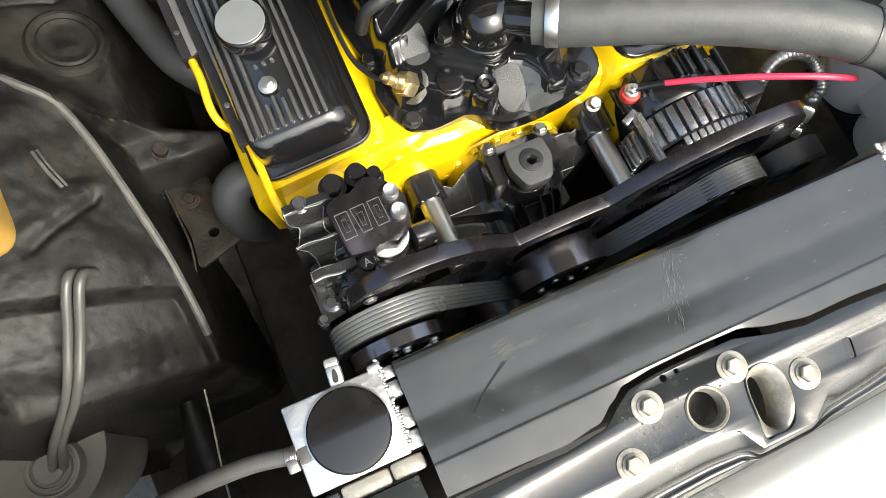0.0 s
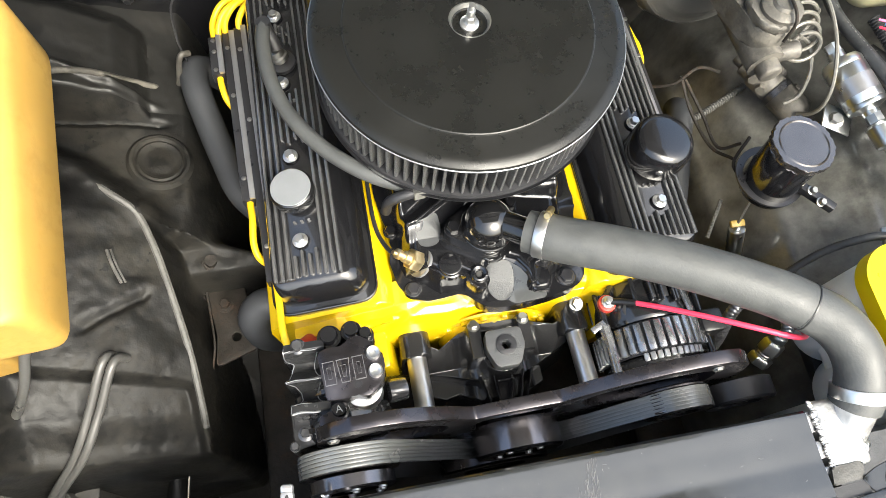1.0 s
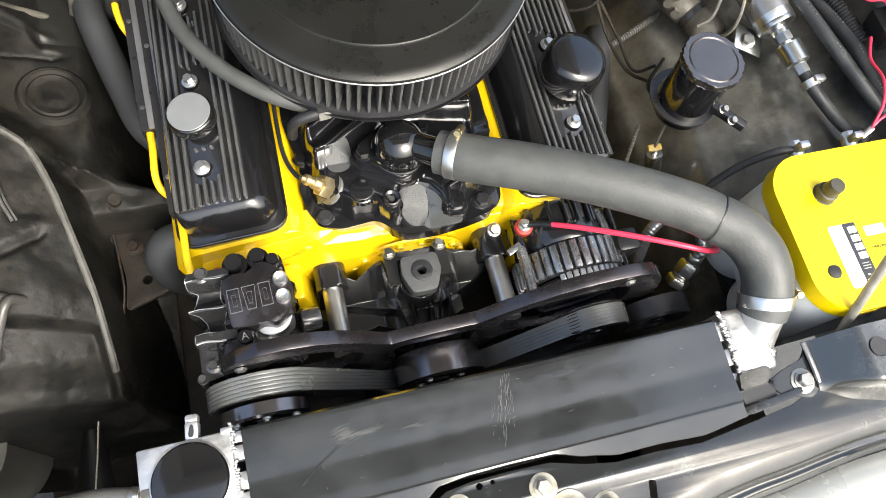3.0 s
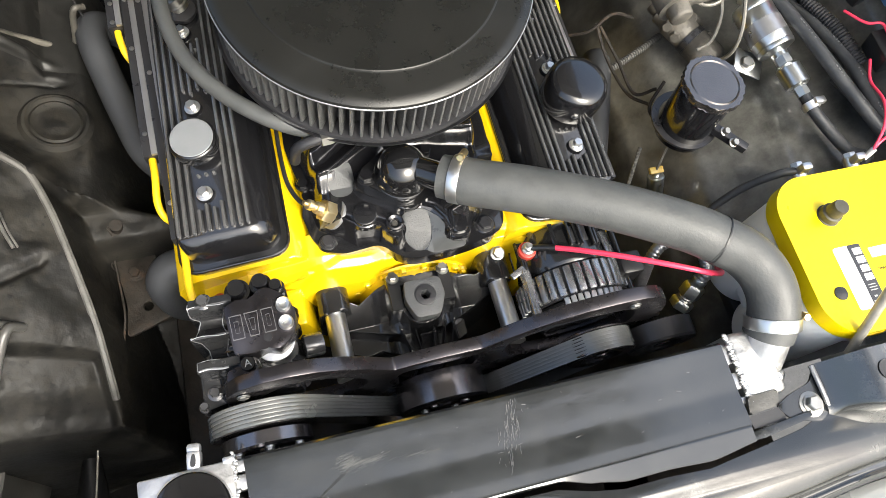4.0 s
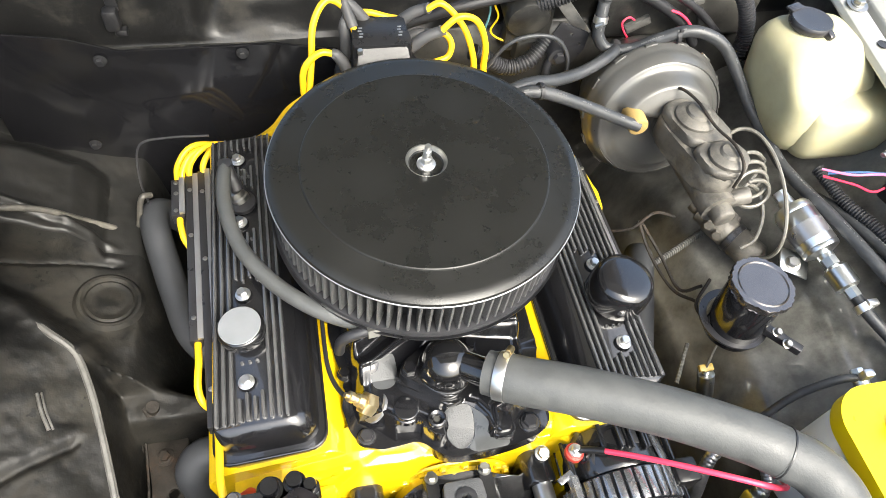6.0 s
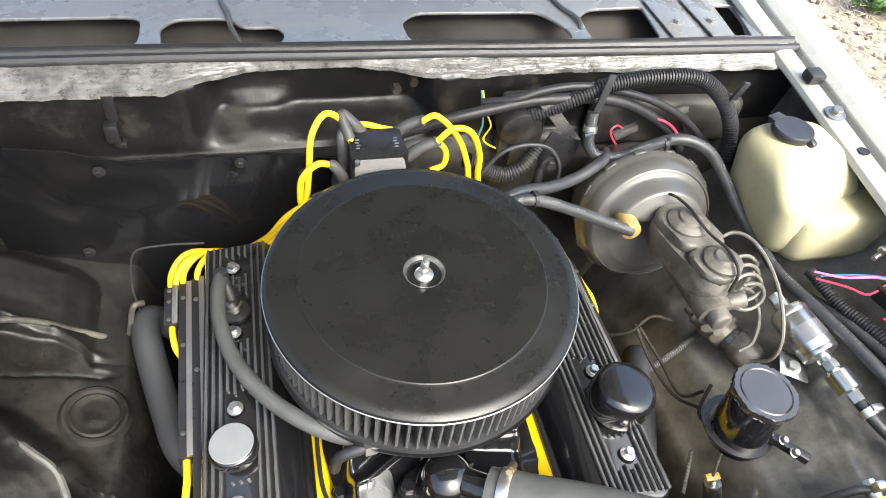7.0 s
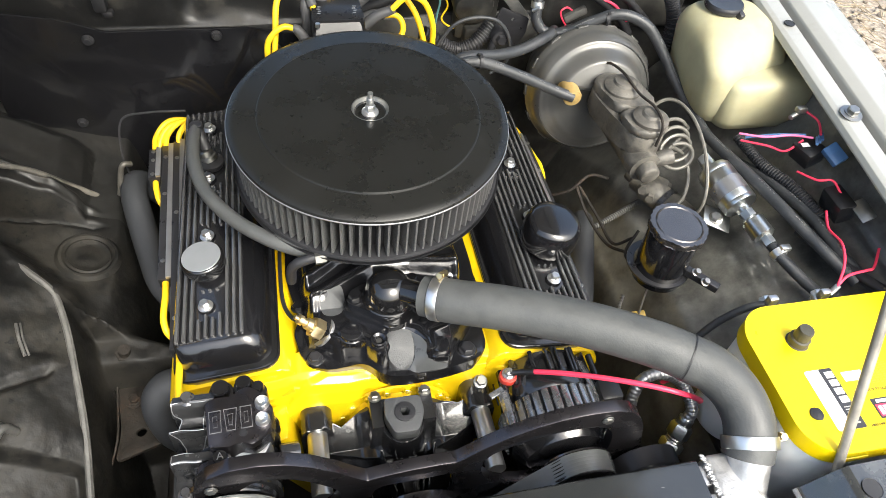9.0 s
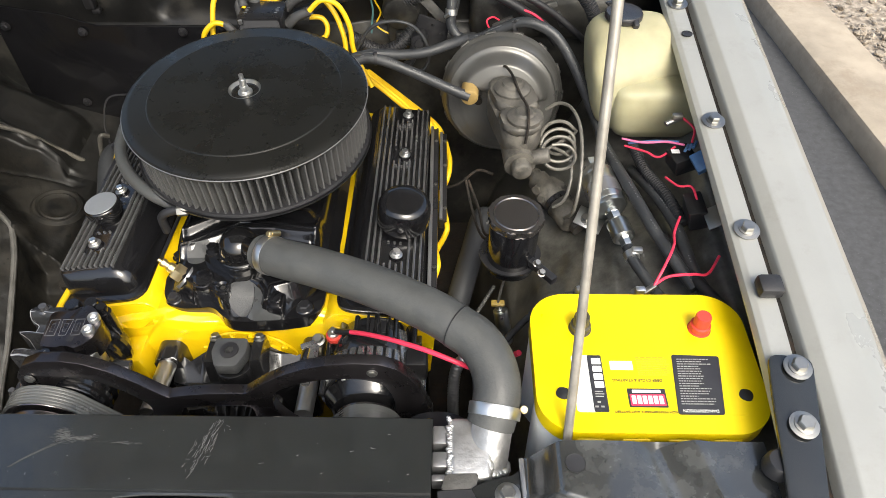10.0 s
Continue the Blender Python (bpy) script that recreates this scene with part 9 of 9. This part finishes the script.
print_dashes(h_, [(0.306, 0.262, 0.965), (0.304, 0.252, 0.938), (0.305, 0.246, 0.918), (0.320, 0.238, 0.902), (0.352, 0.230, 0.905), (0.388, 0.222, 0.927), (0.432, 0.214, 0.944), (0.478, 0.200, 0.930), (0.512, 0.178, 0.890), (0.536, 0.142, 0.850), (0.552, 0.085, 0.828), (0.558, 0.035, 0.822), (0.578, -0.075, 0.83), (0.605, -0.18, 0.825), (0.64, -0.26, 0.81)], 0.0088, (0, -0.6, 1), 2)
h_ = run("heater_hose", [(0.60, 0.0, 0.80), (0.615, -0.06, 0.815), (0.635, -0.14, 0.82), (0.645, -0.24, 0.815), (0.66, -0.33, 0.83)], 0.0088, M_RUBBER, "grey rubber hose along the inner fender")
print_dashes(h_, [(0.60, 0.0, 0.80), (0.615, -0.06, 0.815), (0.635, -0.14, 0.82), (0.645, -0.24, 0.815), (0.66, -0.33, 0.83)], 0.0088, (-0.3, -0.3, 1), 3)
run("harness", [(0.02, 0.30, 0.915), (0.100, 0.290, 0.947), (0.166, 0.290, 0.961), (0.224, 0.290, 0.971), (0.303, 0.290, 0.971), (0.359, 0.290, 0.962), (0.412, 0.290, 0.938), (0.472, 0.29, 0.896), (0.50, 0.29, 0.86)], 0.0085, M_RUBBER_DK, "thick black taped wiring harness on the firewall", "harness")
run("harness", [(0.150, 0.31, 0.958), (0.194, 0.290, 0.976), (0.231, 0.290, 0.987), (0.281, 0.290, 0.993), (0.335, 0.290, 0.986), (0.415, 0.290, 0.961), (0.484, 0.290, 0.922), (0.548, 0.29, 0.867)], 0.006, M_RUBBER_DK, "black wiring harness on the firewall", "harness")
run("split_conduit", [(0.21, 0.30, 0.935), (0.263, 0.290, 0.961), (0.336, 0.288, 0.994), (0.414, 0.284, 1.006), (0.482, 0.28, 1.000), (0.538, 0.275, 0.955), (0.565, 0.265, 0.90), (0.56, 0.25, 0.85)], 0.0125, M_CORRUGATED, "corrugated black split conduit behind the booster", "conduit", ridge=0.0022, n=16)
run("split_conduit", [(0.118, 0.250, 0.900), (0.137, 0.250, 0.888), (0.173, 0.250, 0.868), (0.208, 0.252, 0.877), (0.236, 0.268, 0.902)], 0.0125, M_CORRUGATED, "short corrugated black conduit", "conduit", ridge=0.0018, n=16)
run("split_conduit", [(0.60, 0.03, 0.83), (0.612, -0.03, 0.825), (0.63, -0.09, 0.83), (0.645, -0.15, 0.825)], 0.009, M_CORRUGATED, "corrugated black conduit below the washer bottle", "conduit", ridge=0.0015)
run("wire_loop", [(0.128, 0.235, 0.865), (0.139, 0.235, 0.886), (0.164, 0.235, 0.922), (0.197, 0.235, 0.934), (0.232, 0.235, 0.928), (0.255, 0.235, 0.903), (0.264, 0.235, 0.870), (0.257, 0.235, 0.843), (0.235, 0.235, 0.828)], 0.0030, M_RUBBER, "looped thin black cable", "cable")
run("thin_wire", [(0.152, 0.322, 0.970), (0.158, 0.320, 0.945), (0.166, 0.320, 0.924), (0.173, 0.320, 0.905), (0.164, 0.318, 0.882), (0.186, 0.315, 0.866), (0.222, 0.300, 0.866)], 0.0016, M_WIRE_YELLOW, "thin yellow wire on the firewall", "wire", n=8)
M_TEAL = mat("faded_teal_wire", (0.10, 0.24, 0.25), 0.45)
run("thin_wire", [(0.150, 0.322, 0.970), (0.155, 0.320, 0.942), (0.159, 0.320, 0.912), (0.156, 0.320, 0.890), (0.153, 0.318, 0.865)], 0.0018, M_TEAL, "thin teal wire on the firewall", "wire", n=8)
for x, z in ((0.13, 0.962), (0.03, 0.952), (0.055, 0.965)):
    b = B()
    hexhead(b, (x, 0.368, z), (0, -1, 0), 0.008, 0.012)
    part("stud", b, M_RUST, firewall)
# wiper motor and its bracket
wm = thing("wiper_motor", (0.215, 0.34, 0.86), "dirty dark wiper motor with a black bracket", "wiper motor")
bm = B()
cyl(bm, (0.212, 0.345, 0.925), (0.212, 0.290, 0.915), 0.034, n=28, bev=0.008)
box(bm, (0.222, 0.322, 0.905), (0.075, 0.030, 0.115), 0.010)
box(bm, (0.225, 0.305, 0.858), (0.050, 0.026, 0.040), 0.006)
part("motor_body", bm, M_FW_GREY, wm)
bm = B()
prism(bm, [(0.226, 0.970), (0.250, 0.970), (0.312, 0.897), (0.293, 0.892)], -0.287, -0.284, 0.0005, pose(0, 0, 0, 90, 0, 0))
part("motor_strap", bm, M_FLANGE, wm, "tan dusty steel strap")
bm = plate(rounded([(0.249, 0.933), (0.298, 0.912), (0.296, 0.884), (0.282, 0.858), (0.228, 0.880)], 0.004), [ring(0.270, 0.912, 0.003, 10), ring(0.258, 0.900, 0.0025, 10), ring(0.286, 0.895, 0.003, 10)], 0.002, 0.0005, Matrix.Translation((0, 0.262, 0)) @ pose(0, 0, 0, 90, 0, 0))
part("motor_bracket", bm, M_BLACK_SATIN, wm, "black bracket plate with holes")
bm = B()
cyl(bm, (0.247, 0.262, 0.893), (0.247, 0.238, 0.891), 0.015, n=20, bev=0.002)
hexhead(bm, (0.247, 0.240, 0.891), (0, -1, 0), 0.009, 0.008)
part("pivot", bm, M_BLACK_SATIN, wm)
bm = B()
tube(bm, [(0.247, 0.25, 0.891), (0.236, 0.245, 0.875), (0.232, 0.24, 0.855), (0.222, 0.24, 0.845)], 0.007, n=10)
part("crank_arm", bm, M_BLACK_SATIN, wm, "black crank arm")
# strap and small hose clamp
bm = B()
box(bm, (0.317, 0.268, 0.982), (0.012, 0.004, 0.085), 0.001, pose(0, 0, 0, 0, 8, 0))
solo("hose_strap", bm, M_RUBBER, (0.312, 0.272, 0.96), "grey rubber strap holding hoses to the firewall", "strap")
bm = B()
box(bm, (0.540, 0.262, 0.990), (0.012, 0.006, 0.035), 0.002, pose(0, 0, 0, 10, 12, 0))
solo("conduit_clip", bm, M_RUBBER, (0.54, 0.262, 0.97), "grey plastic clip round the conduit", "clip")
bm = B()
lathe(bm, [(0.0088, -0.005), (0.0105, -0.005), (0.0105, 0.005), (0.0088, 0.005), (0.0088, -0.005)], (0.3045, 0.254, 0.942), (0.05, 0.3, 1), 24)
cyl(bm, (0.294, 0.243, 0.938), (0.302, 0.238, 0.946), 0.003, n=10)
solo("small_clamp", bm, M_CHROME, (0.282, 0.25, 0.965), "small bright hose clamp", "clamp")
# blower or relay box with connectors behind the booster
bm = B()
box(bm, (0.475, 0.330, 0.895), (0.275, 0.036, 0.085), 0.017, pose(0, 0, 0, 0, 2, 0), 4)
jb = part("duct_panel", bm, M_FW_GREY, firewall, "dusty rounded duct panel on the bulkhead")
bm = B()
box(bm, (0.400, 0.309, 0.889), (0.042, 0.012, 0.015), 0.003, pose(0, 0, 0, 0, -28, 0))
part("connector", bm, M_FLANGE, jb, "dusty flat wire connector")
bm = B()
box(bm, (0.484, 0.302, 0.930), (0.022, 0.010, 0.012), 0.003, pose(0, 0, 0, 0, -20, 0))
box(bm, (0.502, 0.302, 0.902), (0.012, 0.008, 0.034), 0.003, pose(0, 0, 0, 0, -28, 0))
part("wire_clip", bm, M_FLANGE, jb, "grey wire clip")
run("red_wire", [(0.412, 0.297, 0.858), (0.388, 0.297, 0.870), (0.374, 0.298, 0.886), (0.369, 0.300, 0.900), (0.380, 0.304, 0.905), (0.392, 0.306, 0.898)], 0.0016, M_RED, "looped red wire at the connector", "wire", n=8)
run("red_wire", [(0.432, 0.285, 0.929), (0.447, 0.281, 0.925), (0.462, 0.280, 0.915), (0.474, 0.280, 0.903), (0.487, 0.282, 0.888)], 0.0022, M_RED, "short red wire near the harness", "wire", n=8)

# cable ties and a small bracket by the harness
for p_, d_, r_ in (((0.181, 0.133, 0.924), (0.9, 0.05, -0.1), 0.0115), ((0.413, 0.216, 0.936), (0.9, -0.1, 0.3), 0.0105)):
    b = B()
    lathe(b, [(r_ - 0.0012, -0.0025), (r_, -0.0025), (r_, 0.0025), (r_ - 0.0012, 0.0025), (r_ - 0.0012, -0.0025)], p_, d_, 24)
    box(b, Vector(p_) + Vector((0, -0.3, 1)).normalized() * r_, (0.006, 0.005, 0.005), 0.001)
    solo("cable_tie", b, M_RUBBER_DK, p_, "black nylon tie round a hose", "cable tie")

# relays and coloured wires on the fender side
rl = thing("relay", (0.655, -0.075, 0.86), "black relay with a blue connector beside the fender", "relay")
bm = B()
box(bm, (0.650, -0.060, 0.872), (0.034, 0.036, 0.028), 0.003, pose(0, 0, 0, 0, -12, 15))
part("relay_body", bm, M_BLACK_PLASTIC, rl)
bm = B()
box(bm, (0.668, -0.088, 0.890), (0.022, 0.030, 0.014), 0.002, pose(0, 0, 0, 20, -30, 10))
for k in range(3):
    box(bm, (0.652 + 0.007 * k, -0.062 + 0.004 * k, 0.895), (0.004, 0.018, 0.004), 0.001, pose(0, 0, 0, 0, 0, -30))
part("blue_connector", bm, M_BLUE, rl, "blue crimp connectors")
bm = B()
box(bm, (0.638, -0.060, 0.887), (0.012, 0.008, 0.001), 0)
part("white_sticker", bm, M_WHITE, rl)
bm = B()
cyl(bm, (0.628, -0.018, 0.905), (0.650, -0.010, 0.910), 0.004, n=10)
box(bm, (0.645, -0.012, 0.914), (0.016, 0.010, 0.010), 0.002)
part("ring_terminal", bm, M_STEEL, rl, "bright crimp terminal")
r2 = thing("relay", (0.665, -0.165, 0.84), "black relay box with a metal bracket", "relay")
bm = B()
box(bm, (0.655, -0.150, 0.852), (0.026, 0.045, 0.034), 0.003, pose(0, 0, 0, 0, -15, 0))
part("relay_body", bm, M_BLACK_PLASTIC, r2)
bm = B()
box(bm, (0.668, -0.180, 0.868), (0.020, 0.034, 0.003), 0.001, pose(0, 0, 0, 10, -35, 0))
part("metal_bracket", bm, M_STEEL, r2, "plated steel bracket")
for pts, m_, lb in (([(0.575, 0.005, 0.86), (0.60, -0.02, 0.872), (0.63, -0.035, 0.885), (0.65, -0.055, 0.895)], M_PINK, "thin pink wire to the relay"),
                    ([(0.58, 0.0, 0.85), (0.605, -0.03, 0.862), (0.62, -0.05, 0.868), (0.640, -0.05, 0.888)], M_RED, "thin red wire to the relay"),
                    ([(0.585, 0.0, 0.855), (0.615, -0.02, 0.875), (0.645, -0.045, 0.893)], M_BLUE, "thin violet-blue wire to the relay"),
                    ([(0.625, -0.085, 0.858), (0.635, -0.115, 0.868), (0.65, -0.125, 0.875), (0.655, -0.145, 0.868)], M_RED, "red wire between the relays"),
                    ([(0.655, -0.01, 0.91), (0.668, -0.03, 0.905), (0.660, -0.055, 0.90)], M_RED, "red wire from the terminal")):
    run("thin_wire", pts, 0.0018, m_, lb, "wire", "coloured wires by the fender", n=8)

# fittings between battery and engine
acf = thing("hose_fitting", (0.372, -0.373, 0.62), "bright steel threaded hose fitting with braided line", "fitting")
FD = Vector((0.42, 0.42, 0.80)).normalized()
FP = Vector((0.368, -0.378, 0.640))
bm = B()
hexhead(bm, FP - FD * 0.004, FD, 0.0165, 0.013)
part("lock_nut", bm, M_ZINC, acf)
bm = B()
lathe(bm, [(0, 0), (0.0115, 0), (0.0125, 0.002), (0.0115, 0.004), (0.0125, 0.006), (0.0115, 0.008), (0.0125, 0.010), (0.0115, 0.012), (0, 0.012)], FP + FD * 0.008, FD, 24)
part("thread", bm, M_STEEL, acf)
bm = B()
hexhead(bm, FP + FD * 0.018, FD, 0.0155, 0.019)
cyl(bm, FP + FD * 0.036, FP + FD * 0.048, 0.0105, n=20, bev=0.001)
part("swivel_nut", bm, M_ZINC, acf)
bm = B()
tube(bm, [FP + FD * 0.044, FP + FD * 0.062, (0.388, -0.322, 0.706), (0.362, -0.310, 0.720), (0.332, -0.310, 0.718), (0.316, -0.322, 0.70), (0.312, -0.34, 0.66), (0.312, -0.35, 0.62)], 0.0085, n=14, ridge=0.0006)
part("braided_line", bm, M_EDGE, acf, "braided steel line")
M_OCHRE = mat("dull_ochre_plastic", (0.34, 0.24, 0.05), 0.45, var=0.2)
snd = thing("oil_sender", (0.39, -0.195, 0.62), "bright steel pressure sender with a yellow collar", "sender")
bm = B()
cyl(bm, (0.396, -0.216, 0.620), (0.3855, -0.193, 0.676), 0.0120, n=28, bev=0.002)
cyl(bm, (0.384, -0.193, 0.678), (0.382, -0.191, 0.686), 0.0055, n=16)
part("sender_body", bm, M_ZINC, snd)
bm = B()
box(bm, (0.381, -0.190, 0.688), (0.021, 0.010, 0.007), 0.0015, pose(0, 0, 0, 15, 0, 0))
part("brass_collar", bm, M_OCHRE, snd, "dull ochre terminal collar")
run("sender_wire", [(0.381, -0.190, 0.69), (0.388, -0.175, 0.72), (0.396, -0.165, 0.745)], 0.0022, M_CLEAR, "thin pale wire from the sender", "wire", n=8)
run("threaded_rod", [(0.345, -0.195, 0.66), (0.361, -0.170, 0.668), (0.377, -0.145, 0.676)], 0.0035, M_CLEAR, "thin threaded steel rod", "rod", ridge=0.0006, n=8)
run("battery_cable", [(0.476, -0.287, 0.829), (0.455, -0.282, 0.818), (0.425, -0.279, 0.783), (0.395, -0.286, 0.742), (0.365, -0.300, 0.692)], 0.0052, M_RUBBER, "dark battery cable dropping beside the battery", "cable")
run("battery_cable", [(0.402, -0.325, 0.75), (0.392, -0.318, 0.73), (0.375, -0.30, 0.68)], 0.0042, M_RED, "red battery cable beside the case", "cable")
run("ground_cable", [(0.66, -0.34, 0.84), (0.655, -0.30, 0.83), (0.64, -0.24, 0.815), (0.62, -0.15, 0.80)], 0.008, M_RUBBER_DK, "thick black cable along the inner fender", "cable")
